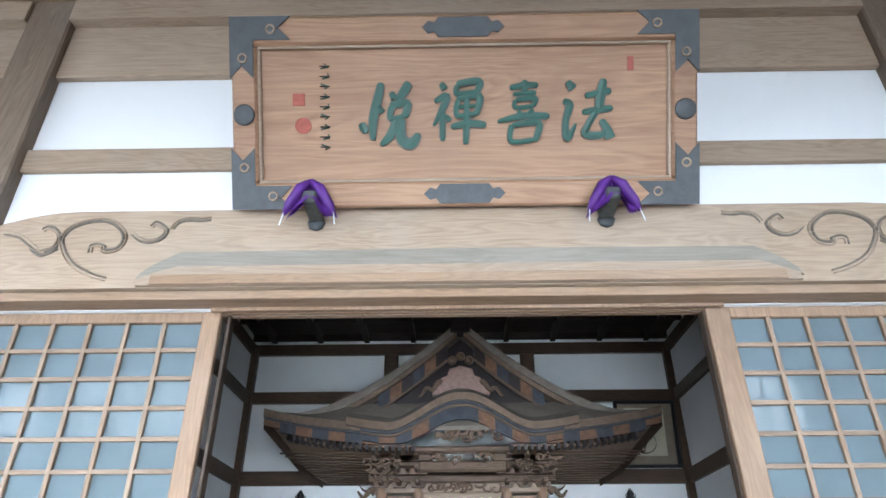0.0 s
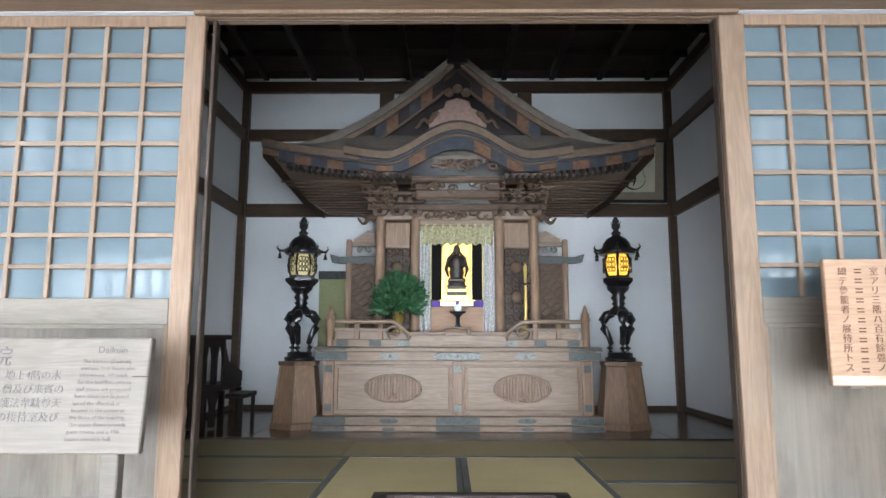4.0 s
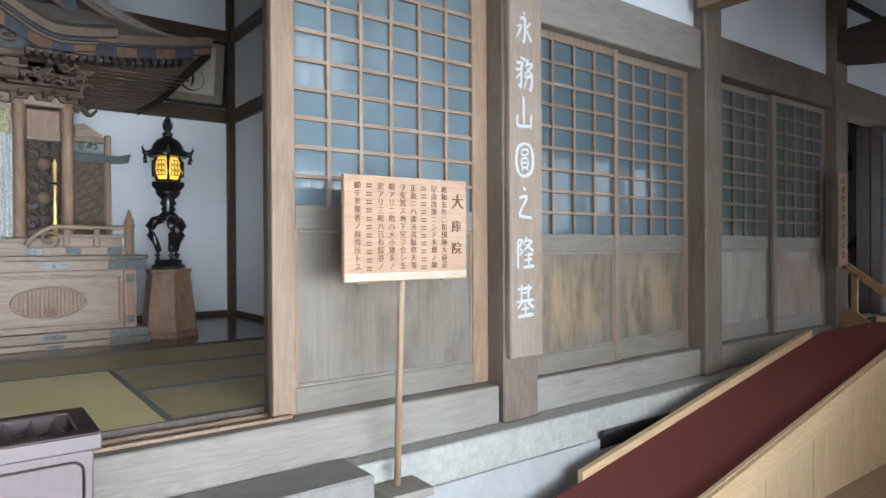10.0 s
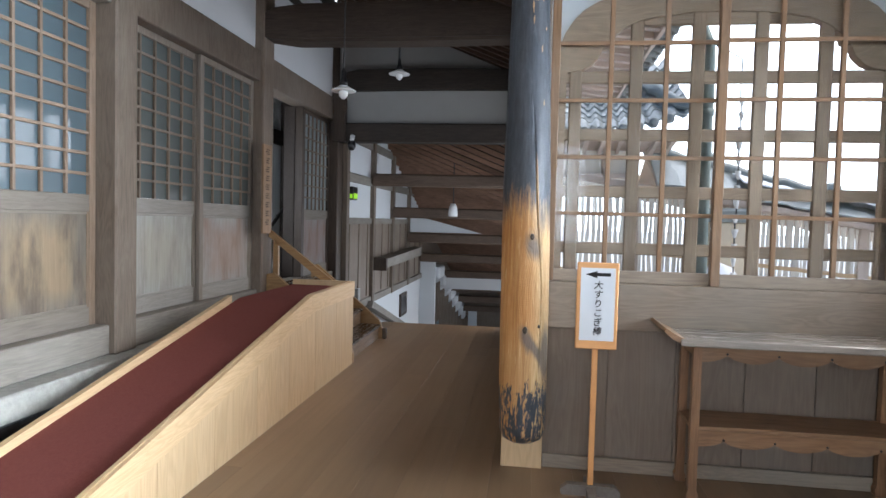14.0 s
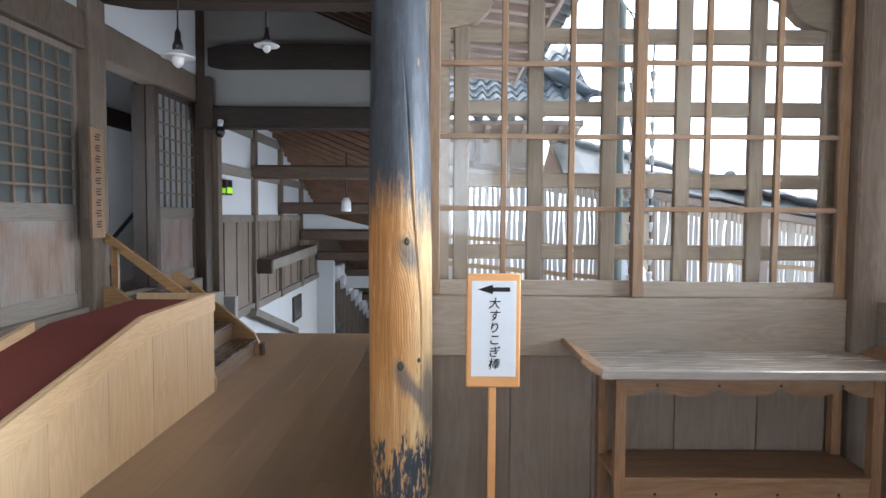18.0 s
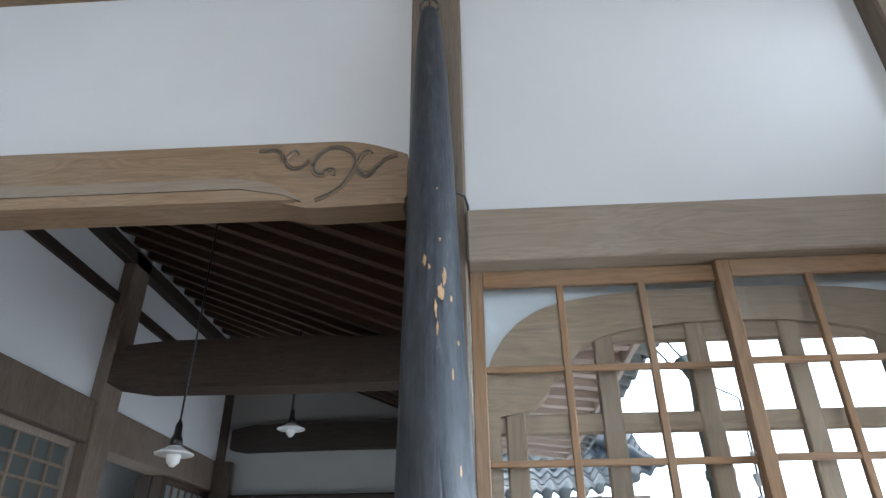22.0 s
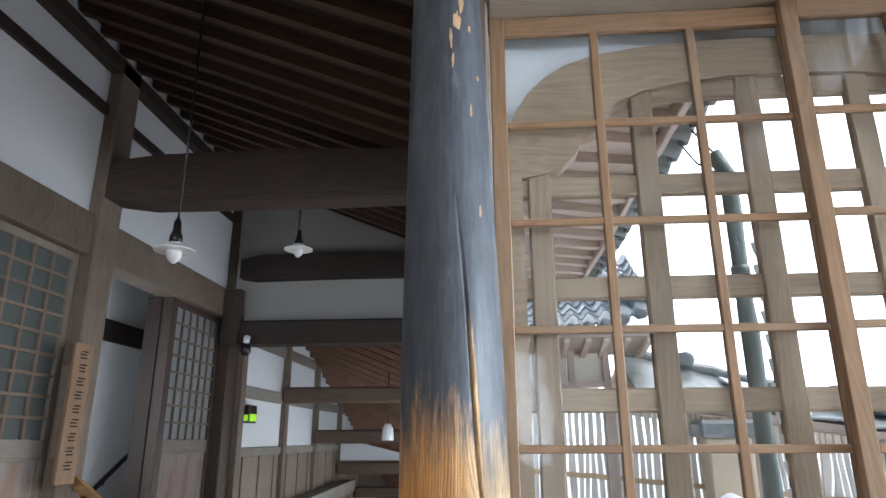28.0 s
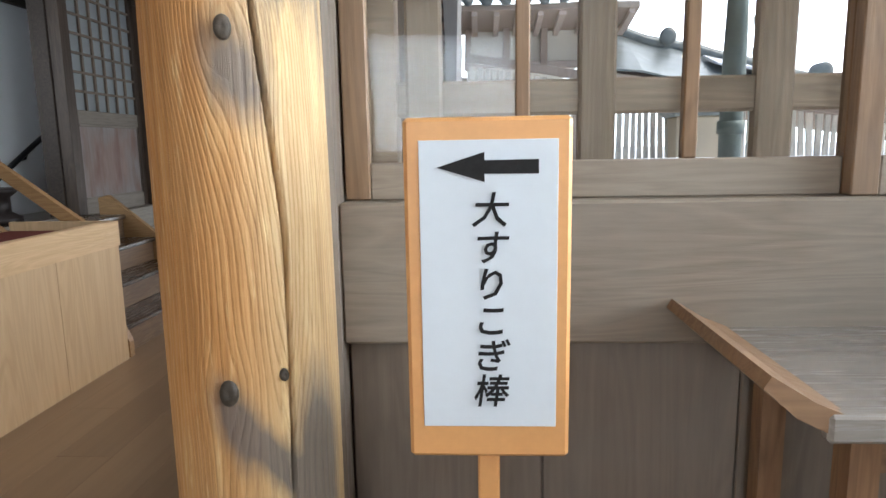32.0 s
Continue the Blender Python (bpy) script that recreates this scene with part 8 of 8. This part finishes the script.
# ---- offertory box ----
OX0, OX1, OY0, OY1 = CX - 0.345, CX + 0.345, 2.06, 2.41
ob_ = thing("offertory_box", "purple-brown lacquered offertory box with a gold crest", "box", at=(CX, 2.25, 0))


def op(n, g, m, lab=""):
    ob = part(n, g, m, ob_, lab)
    ob.matrix_parent_inverse = ob_.matrix_world.inverted()
    return ob


op("body", box(OX0 + 0.02, OX1 - 0.02, OY0 + 0.02, OY0 + 0.05, 0.62, 0.99), LILAC)
op("body", box(OX0 + 0.02, OX1 - 0.02, OY1 - 0.05, OY1 - 0.02, 0.62, 0.99), LILAC)
for x in (OX0 + 0.02, OX1 - 0.05):
    op("body", box(x, x + 0.03, OY0 + 0.05, OY1 - 0.05, 0.62, 0.99), LILAC)
op("floor", box(OX0 + 0.05, OX1 - 0.05, OY0 + 0.05, OY1 - 0.05, 0.80, 0.82), LACQ)
for a, b, c, d in ((OX0, OX1, OY0, OY0 + 0.055), (OX0, OX1, OY1 - 0.045, OY1), (OX0, OX0 + 0.055, OY0 + 0.055, OY1 - 0.045), (OX1 - 0.055, OX1, OY0 + 0.055, OY1 - 0.045)):
    op("rim", box(a, b, c, d, 0.985, 1.033, 0.005), LILAC)
    op("rim_top", box(a + 0.003, b - 0.003, c + 0.003, d - 0.003, 1.032, 1.037, 0.002), LACQ, "dark top edge")
for k in range(9):
    x = OX0 + 0.085 + k * (OX1 - OX0 - 0.17) / 8
    op("grate_bar", Geo().prism([(x - 0.026, 0.965), (x, 1.032), (x + 0.026, 0.965), (x + 0.018, 0.925), (x - 0.018, 0.925)], OY0 + 0.05, OY1 - 0.05, "y"), LILAC)
pts = []
for cx, cz, a0 in ((OX1 - 0.075, 0.955 - 0.03, 0), (OX0 + 0.075, 0.955 - 0.03, math.pi / 2)):
    pts += [(cx + 0.03 * math.cos(a0 + t), cz + 0.03 * math.sin(a0 + t)) for t in [k * math.pi / 10 for k in range(6)]]
line = [(OX1 - 0.045, OY0 + 0.019, 0.64)] + [(x, OY0 + 0.019, z) for x, z in pts] + [(OX0 + 0.045, OY0 + 0.019, 0.64)]
op("panel_line", Geo().tube(line, 0.0045, 5), LACQ, "dark inset line round the front panel")
op("base", box(OX0 - 0.02, OX1 + 0.02, OY0 - 0.02, OY1 + 0.02, 0.56, 0.625, 0.01), LACQ)
op("stand", box(OX0 + 0.01, OX1 - 0.01, OY0 + 0.01, OY1 - 0.01, 0.0, 0.56), LACQ)
CZ = 0.86
for k in range(5):
    a = math.pi / 2 + k * 2 * math.pi / 5
    c = (CX + 0.055 * math.cos(a), CZ + 0.055 * math.sin(a))
    lobes = [(c[0] + (0.027 + 0.006 * math.cos(5 * (t - a))) * math.cos(t), c[1] + (0.027 + 0.006 * math.cos(5 * (t - a))) * math.sin(t)) for t in [j * math.pi / 12 for j in range(24)]]
    op("crest_flower", Geo().prism(lobes, OY0 + 0.012, OY0 + 0.022, "y"), GOLD, "gold crest flower")
    for j in range(3):
        t = a + (j - 1) * 1.2
        op("crest_vein", Geo().tube([(c[0], OY0 + 0.011, c[1]), (c[0] + 0.016 * math.cos(t), OY0 + 0.011, c[1] + 0.016 * math.sin(t))], 0.0015, 4), LACQ)
    a += math.pi / 5
    d, n = Vector((math.cos(a), math.sin(a))), Vector((-math.sin(a), math.cos(a)))
    leaf = []
    for j in range(13):
        t = j / 12
        leaf.append((CX + d.x * 0.085 * t + n.x * 0.016 * math.sin(math.pi * t ** 1.3), CZ + d.y * 0.085 * t + n.y * 0.016 * math.sin(math.pi * t ** 1.3)))
    leaf += [(CX + d.x * 0.085 * t - n.x * 0.016 * math.sin(math.pi * t ** 1.3), CZ + d.y * 0.085 * t - n.y * 0.016 * math.sin(math.pi * t ** 1.3)) for t in [(11 - j) / 12 for j in range(11)]]
    rim = [(CX + (u - CX) * 1.02 + (n.x * 0.004 if i <= 12 else -n.x * 0.004), CZ + (w - CZ) * 1.02 + (n.y * 0.004 if i <= 12 else -n.y * 0.004)) for i, (u, w) in enumerate(leaf)]
    op("crest_edge", Geo().prism(rim, OY0 + 0.0085, OY0 + 0.014, "y"), LACQ)
    op("crest_leaf", Geo().prism(leaf, OY0 + 0.004, OY0 + 0.014, "y"), GOLD, "gold crest leaf")
op("crest_centre", Geo().lathe(0, 0, [(0.014, 0), (0.012, 0.014), (0.004, 0.018)], 12).turned(Matrix.Translation((CX, OY0 + 0.012, CZ)) @ Matrix.Rotation(radians(90), 4, "X")), GOLD)

# ---- ramp ----
rp_ = thing("ramp", "new pine ramp with dark red carpet up to the door", "ramp", at=(4.5, 2.1, 0))


def rr_(n, g, m, lab=""):
    ob = part(n, g, m, rp_, lab)
    ob.matrix_parent_inverse = rp_.matrix_world.inverted()


def ramp_z(x):
    return min(0.83, max(0.0, 0.83 - 0.1945 * (5.86 - x)))


R0 = 5.86 - 0.83 / 0.1945
rr_("carpet", Geo().prism([(R0, 0.0), (R0 + 0.3, 0.0), (5.86, 0.775), (7.10, 0.775), (7.10, 0.812), (5.86, 0.812), (R0, 0.006)], 1.772, 2.388, "y"), CARPET, "dark red carpet")
n = 9
for k in range(n):
    a, b = R0 + 0.25 + k * (7.13 - R0 - 0.25) / n, R0 + 0.25 + (k + 1) * (7.13 - R0 - 0.25) / n
    pts = [(a + 0.002, 0.0), (b - 0.002, 0.0), (b - 0.002, ramp_z(b) - 0.11), (a + 0.002, max(0.002, ramp_z(a) - 0.11))]
    if a < 5.86 < b:
        pts = [(a + 0.002, 0.0), (b - 0.002, 0.0), (b - 0.002, 0.72), (5.86, 0.72), (a + 0.002, ramp_z(a) - 0.11)]
    rr_("side_board", Geo().prism(pts, 1.738, 1.768, "y"), PINEZ)
rr_("side_plate", Geo().prism([(R0, 0.0), (R0 + 0.5, 0.0), (5.88, 0.715), (7.13, 0.715), (7.13, 0.865), (5.84, 0.865), (R0, 0.03)], 1.727, 1.752, "y"), PINE, "sloping pine edge board")
rr_("edge_cap", Geo().prism([(R0, 0.006), (5.845, 0.835), (7.10, 0.835), (7.10, 0.868), (5.84, 0.868), (R0, 0.036)], 1.752, 1.775, "y"), PINE)
rr_("far_edge", Geo().prism([(2.87, ramp_z(2.87) - 0.03), (5.72, ramp_z(5.72) - 0.03), (5.72, ramp_z(5.72) + 0.045), (2.87, ramp_z(2.87) + 0.045)], 2.388, 2.425, "y"), PINE)
rr_("end_board", box(7.10, 7.13, 1.77, 2.39, 0.0, 0.866, 0.003), PINEZ)
rr_("underside", Geo().prism([(R0 + 0.4, 0.0), (7.09, 0.0), (7.09, 0.77), (5.86, 0.77)], 2.36, 2.387, "y"), PINE)
vt = thing("floor_vent", "dark opening in the white board under the foundation", "vent", "", "structure")
part("opening", box(3.25, 4.1, 2.566, 2.578, 0.30, 0.41, 0.004), BLACK, vt)
for k in range(6):
    part("rough_edge", box(3.26 + k * 0.14, 3.38 + k * 0.14, 2.560, 2.568, 0.385 + 0.01 * (k % 3), 0.41, 0.004), IRON, vt)

# ---- stairs by the ramp ----
sr = thing("entrance_steps", "dark worn wooden steps up to the open doorway", "steps", at=(7.9, 2.2, 0))


def sr_(n, g, m, lab=""):
    ob = part(n, g, m, sr, lab)
    ob.matrix_parent_inverse = sr.matrix_world.inverted()


for k in range(4):
    y0, z1 = 1.80 + k * 0.235, 0.19 * (k + 1)
    sr_("tread", box(7.20, 8.55, y0 - 0.025, y0 + 0.26, z1 - 0.035, z1, 0.006), STAIRD)
    sr_("riser", box(7.20, 8.55, y0, y0 + 0.02, z1 - 0.19, z1 - 0.035, 0.003), RISER)
for x in (7.15, 8.55):
    pts = [(1.74, 0.0), (1.74, 0.10), (1.80, 0.24), (2.62, 0.92), (2.70, 0.90), (2.70, 0.0)]
    sr_("stringer", Geo().prism(pts, x, x + 0.05, "x"), OAK, "curved varnished stringer")
sr_("newel", box(8.545, 8.605, 1.70, 1.76, 0.0, 0.14, 0.012), STAIRD)
hr2 = thing("wooden_handrail", "slanting varnished wooden handrail beside the steps", "handrail")
part("rail", Geo().prism([(2.69, 1.30), (2.69, 1.385), (1.98, 0.86), (2.03, 0.80)], 7.17, 7.215, "x"), OAK, hr2)
part("upright", box(7.17, 7.21, 2.58, 2.64, 0.75, 1.26, 0.004), OAK, hr2)
part("upright", box(7.17, 7.21, 2.06, 2.12, 0.42, 0.87, 0.004), OAK, hr2)
ur = thing("wooden_urn", "small dark wooden stand inside the doorway", "stand")
part("body", Geo().lathe(8.0, 3.2, [(0.2, 0.755), (0.2, 0.80), (0.13, 0.84), (0.13, 0.95), (0.18, 0.99), (0.18, 1.02)], 12), LACQ, ur)

# ---- pestle ----
ps = thing("giant_pestle", "giant wooden pestle hung on the post, black paint worn to yellow", "pestle", at=(4.44, -0.052, 0.235))
rows = []
prof = [(0.0, 0.236), (0.075, 0.24), (0.112, 0.262), (0.130, 0.30), (0.136, 0.36), (0.138, 0.5), (0.139, 0.7), (0.140, 1.0), (0.139, 1.4), (0.135, 1.8), (0.125, 2.2), (0.115, 2.6), (0.104, 3.0), (0.094, 3.4), (0.085, 3.7), (0.078, 3.9), (0.070, 4.05), (0.060, 4.2), (0.048, 4.32), (0.034, 4.37), (0.0, 4.375)]
fine = []
for (r0, z0), (r1, z1) in zip(prof, prof[1:]):
    m_ = max(1, int((z1 - z0) / 0.022))
    fine += [(r0 + (r1 - r0) * t / m_, z0 + (z1 - z0) * t / m_) for t in range(m_)]
fine.append(prof[-1])


def crack(z):
    """Angle of the long crack up the pestle, seen from the hall."""
    return 3.86 + 0.03 * math.sin(z * 7) - 0.50 * max(0.0, z - 1.15)


def ease(a, b, x):
    t = max(0.0, min(1.0, (x - a) / (b - a)))
    return t * t * (3 - 2 * t)


KNOTS = ((-0.004, 0.91, 0.020), (0.030, 1.43, 0.028))
wear, flake, grain, smudge, pale = [], [], [], [], []
for r, z in fine:
    lean = 0.075 * max(0, (z - 0.3) / 4.0)
    ring = []
    for i in range(270):
        a = 2 * math.pi * i / 270
        w = 1 + 0.012 * noise.noise(Vector((math.cos(a) * 1.5, math.sin(a) * 1.5, z * 1.2))) + 0.006 * noise.noise(Vector((math.cos(a) * 9, math.sin(a) * 9, z * 1.5)))
        da = (a - crack(z) + math.pi) % (2 * math.pi) - math.pi
        open_ = max(0.0, min(1, (z - 0.42) * 4)) * max(0.0, min(1, (2.25 - z) * 2))
        cut = 0.024 * max(0, 1 - abs(da) / 0.030) * open_
        rr = max(0.0, r * w - cut)
        ring.append((4.44 + lean + rr * math.cos(a), -0.052 + 0.04 * max(0, (z - 0.3) / 4.0) + rr * math.sin(a), z))
        s_ = (a - math.pi) * 0.139
        n1 = noise.noise(Vector((math.cos(a) * 1.6, math.sin(a) * 1.6, z * 1.6)))
        n2 = noise.noise(Vector((math.cos(a) * 5.0, math.sin(a) * 5.0, z * 4.0)))
        top = 1.56 + 0.10 * n1 + 0.04 * n2 - 0.12 * ease(0.02, 0.12, s_)
        bare_ = 1 - ease(top - 0.24, top + 0.32, z)
        margin = math.exp(-((da - 0.05) / 0.06) ** 2) * open_ * ease(2.15, 1.7, z) * 0.75
        wear.append(max(bare_, margin))
        flake.append(0.40 + 0.10 * n2 + 1.2 * ease(0.50, 0.84 + 0.08 * n1 + 0.10 * ease(0.05, 0.14, s_), z))
        sg = 0.0
        for ks, kz, kr in KNOTS:
            sg += 1.15 * math.exp(-((s_ - ks - 0.25 * (kz + 0.02 - z)) / (kr * 2.0)) ** 2 - ((z - kz + 0.05) / 0.085) ** 2)
        sg += 1.6 * math.exp(-((s_ - 0.15) / 0.050) ** 2 - ((z - 0.76) / 0.16) ** 2) + 1.1 * math.exp(-((s_ - 0.05 - 0.5 * (0.84 - z)) / 0.024) ** 2 - ((z - 0.79) / 0.06) ** 2) + 0.6 * math.exp(-((s_ - 0.10) / 0.06) ** 2 - ((z - 1.53) / 0.09) ** 2)
        smudge.append(sg)
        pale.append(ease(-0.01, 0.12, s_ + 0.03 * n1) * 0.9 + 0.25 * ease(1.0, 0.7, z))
        u = da * 0.139
        for ks, kz, kr in KNOTS:
            q = math.exp(-((s_ - ks) / (kr * 2.2)) ** 2 - ((z - kz) / (kr * 3.4)) ** 2)
            u += (s_ - ks) * -0.75 * q
        bone = math.exp(-(u / 0.045) ** 2) * ease(1.12, 0.80, z)
        grain.append(-abs(u) / (0.0095 if u < 0 else 0.0065) + 14.0 * bone * (z - 1.12) + 2.6 * n1 + 0.7 * n2)
    rows.append(ring)
shaft = Geo().grid(rows, True, True).mesh("shaft")
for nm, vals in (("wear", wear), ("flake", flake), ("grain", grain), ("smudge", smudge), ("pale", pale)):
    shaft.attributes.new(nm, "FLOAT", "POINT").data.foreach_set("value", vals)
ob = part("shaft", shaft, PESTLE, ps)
ob.matrix_parent_inverse = ps.matrix_world.inverted()
KNOT = plain("dark_wood_knot", (0.05, 0.035, 0.022), 0.6, 0, 0.5, 30, 0.4)
for a, z, s in ((math.pi + 0.02, 0.91, 0.017), (math.pi + 0.21, 1.44, 0.014), (math.pi + 0.62, 0.93, 0.008)):
    kn = Geo().lathe(0, 0, [(s, -0.004), (s * 0.9, 0.003), (s * 0.3, 0.004), (0.001, 0.002)], 14).turned(Matrix.Translation((4.45 + 0.139 * math.cos(a), -0.05 + 0.139 * math.sin(a), z)) @ Matrix.Rotation(a, 4, "Z") @ Matrix.Rotation(radians(90), 4, "Y") @ Matrix.Diagonal((1.3, 0.9, 1, 1)))
    ob = part("knot", kn, KNOT, ps)
    ob.matrix_parent_inverse = ps.matrix_world.inverted()
for g, m, n in ((Geo().tube([(4.52, -0.01, 4.36), (4.515, -0.01, 4.50), (4.54, -0.01, 4.60), (4.60, 0.0, 4.62)], 0.010, 8), IRON, "hook"),
                (Geo().tube([(4.515, -0.01 + 0.045 * math.cos(t), 4.40 + 0.055 * math.sin(t)) for t in [k * math.pi / 8 for k in range(17)]], 0.006, 6), VERDI, "ring"),
                (Geo().tube([(4.63, 0.0, 4.62), (4.60, 0.0, 4.62)], 0.012, 8), IRON, "staple")):
    ob = part(n, g, m, ps)
    ob.matrix_parent_inverse = ps.matrix_world.inverted()
for q in (0.10, -0.165):
    ob = part("wire_hook", Geo().tube([(4.66, q, 3.28), (4.60, q, 3.29), (4.57, q * 0.93, 3.32), (4.55, q * 0.72, 3.33), (4.53, q * 0.55 - 0.01, 3.31)], 0.006, 6), IRON, ps, "thin metal hook between pestle and post")
    ob.matrix_parent_inverse = ps.matrix_world.inverted()
random.seed(77)
CHIP = plain("bare_wood_chip", (0.45, 0.28, 0.15), 0.7, 0, 0.3, 40, 0.3)
for cz, cy, hh, ww in ((2.93, -0.005, 0.035, 0.012), (2.90, -0.022, 0.02, 0.008), (2.86, -0.075, 0.05, 0.012), (2.80, -0.062, 0.045, 0.018), (2.74, -0.045, 0.05, 0.008), (2.66, -0.05, 0.035, 0.007), (2.78, -0.098, 0.02, 0.007), (2.50, -0.10, 0.03, 0.006), (3.02, -0.06, 0.012, 0.006), (2.2, -0.12, 0.025, 0.005), (2.62, -0.12, 0.012, 0.006), (3.25, -0.05, 0.01, 0.005)):
    rc_ = 0.125 - 0.0265 * (cz - 2.2) + 0.0015
    ox, oy = 4.44 + 0.075 * (cz - 0.3) / 4, -0.052 + 0.04 * (cz - 0.3) / 4
    pts = []
    for k in range(14):
        a = 2 * math.pi * k / 14
        rr = random.uniform(0.6, 1.15)
        y_, z_ = cy + 0.65 * ww * rr * math.cos(a), cz + 0.75 * hh * rr * math.sin(a)
        dy = max(-0.95, min(0.95, (y_ - oy) / rc_))
        pts.append((ox - rc_ * math.sqrt(1 - dy * dy) - 0.001, y_, z_))
    dy = max(-0.95, min(0.95, (cy - oy) / rc_))
    g = Geo().add(pts + [(ox - rc_ * math.sqrt(1 - dy * dy) - 0.0015, cy, cz)], [((k + 1) % 14, k, 14) for k in range(14)])
    ob = part("paint_chip", g, CHIP, ps, "chip of bare wood in the black paint")
    ob.matrix_parent_inverse = ps.matrix_world.inverted()

# ---- placard ----
PM = Matrix.Translation((4.283, -0.442, 0)) @ Matrix.Rotation(radians(-90), 4, "Z")
pc = thing("placard", "orange-framed placard with an arrow on a wooden stand", "sign", at=(4.283, -0.442, 0))


def pc_(n, g, m, lab=""):
    ob = part(n, g.turned(PM), m, pc, lab)
    ob.matrix_parent_inverse = pc.matrix_world.inverted()


pc_("board", box(-0.113, 0.113, -0.009, 0.009, 0.83, 1.31, 0.006), ORANGE)
pc_("paper", box(-0.092, 0.094, -0.0108, -0.009, 0.878, 1.28, 0.0008), PAPER)
pc_("arrow", Geo().prism([(-0.068, 1.244), (-0.004, 1.264), (-0.004, 1.253), (0.068, 1.2535), (0.068, 1.2345), (-0.004, 1.235), (-0.004, 1.224)], -0.0125, -0.0108, "y"), INK, "black arrow")
letters("大すりこぎ棒", 0.050, INK, pc, PM @ Matrix.Translation((0.002, -0.0118, 1.168)), True, 1.02, 0.0012, name="ink_character", bold=0.010, slant=0.15)
pc_("pole", box(-0.016, 0.016, 0.0095, 0.034, 0.05, 1.1, 0.003), ORANGE)
pc_("foot", Geo().prism([(-0.16, 0.0), (0.16, 0.0), (0.165, 0.03), (0.13, 0.06), (-0.13, 0.06), (-0.165, 0.03)], -0.005, 0.045, "y"), SIGNG, "pale cross foot")
pc_("foot", Geo().prism([(-0.14, 0.0), (0.17, 0.0), (0.17, 0.03), (0.14, 0.055), (-0.11, 0.055), (-0.14, 0.03)], -0.024, 0.024, "x"), SIGNG, "pale cross foot")

# ---- side table ----
tb = thing("side_table", "brown wooden side table with scalloped aprons and a pale top", "table", at=(4.45, -1.55, 0))


def tb_(n, g, m, lab=""):
    ob = part(n, g, m, tb, lab)
    ob.matrix_parent_inverse = tb.matrix_world.inverted()


TY0, TY1, TX0, TX1 = -2.13, -0.975, 4.325, 4.655
tb_("top", box(4.235, 4.655, -2.20, -0.90, 0.885, 0.915, 0.005), TABLET, "pale smooth table top")
tb_("top_edge", box(4.215, 4.24, -2.22, -0.88, 0.88, 0.922, 0.006), TABLET)
for s, y in ((1, -0.90), (-1, -2.20)):
    pts = [(y, 0.885), (y + s * 0.06, 0.915), (y + s * 0.105, 0.955), (y + s * 0.095, 0.972), (y + s * 0.035, 0.935), (y - s * 0.01, 0.917)]
    tb_("upturned_end", Geo().prism(pts, 4.22, 4.655, "x"), TABLEW, "upturned table end")
for x in (TX0, TX1 - 0.045):
    for y in (TY0, TY1 - 0.045):
        tb_("leg", Geo().prism([(y, 0.06), (y, 0.886), (y + 0.045, 0.886), (y + 0.045, 0.06), (y + 0.055, 0.035), (y + 0.05, 0.0), (y - 0.005, 0.0), (y - 0.01, 0.035)], x, x + 0.045, "x"), TABLEZ)


def scallop(x, z, h):
    a, b = TY0 + 0.045, TY1 - 0.045
    pts = [(a, z), (b, z)]
    nn = 4
    for k in range(nn * 8 + 1):
        t = k / (nn * 8)
        y = b + (a - b) * t
        lobe = abs(math.sin(math.pi * (t * nn + 0.5))) ** 0.7
        pts.append((y, z - h * (0.62 + 0.38 * lobe)))
    tb_("scalloped_apron", Geo().prism(pts, x, x + 0.018, "x"), TABLEW)
    for k in range(nn):
        y = b + (a - b) * (k + 0.5) / nn
        tb_("drilled_hole", Geo().lathe(0, 0, [(0.007, 0), (0.006, 0.002)], 8).turned(Matrix.Translation((x - 0.0005, y, z - h * 0.54)) @ Matrix.Rotation(radians(-90), 4, "Y")), BLACK)


scallop(TX0 + 0.006, 0.885, 0.105)
scallop(TX0 + 0.006, 0.40, 0.09)
tb_("shelf", box(TX0 + 0.002, TX1 - 0.002, TY0 + 0.003, TY1 - 0.003, 0.40, 0.425, 0.004), TABLEW)
for y in (TY0 + 0.005, TY1 - 0.035):
    tb_("side_apron", box(TX0 + 0.045, TX1 - 0.045, y, y + 0.02, 0.80, 0.884, 0.004), TABLEW)
tagged(part("floor_box", box(4.25, 4.58, -2.29, -2.17, 0.0, 0.05, 0.008), PINE), "low pale wooden board on the floor", "board")

# ---- floor boards ----
fl = bpy.data.objects["floor"]
random.seed(8)
bw = 0.247
for k in range(20):
    y0 = -2.34 + k * bw
    x = -6.0 - random.uniform(0, 2)
    end = 9.9 if y0 > -0.2 else 4.86
    while x < end:
        L = random.uniform(2.6, 4.2)
        a, b = max(-6.0, x), min(end, x + L)
        if b - a > 0.1:
            part("floor_board", box(a + 0.0004, b - 0.0004, y0 + 0.0004, y0 + bw - 0.0004, -0.011, 0.0, 0.0005), FLOORW, fl)
        x += L
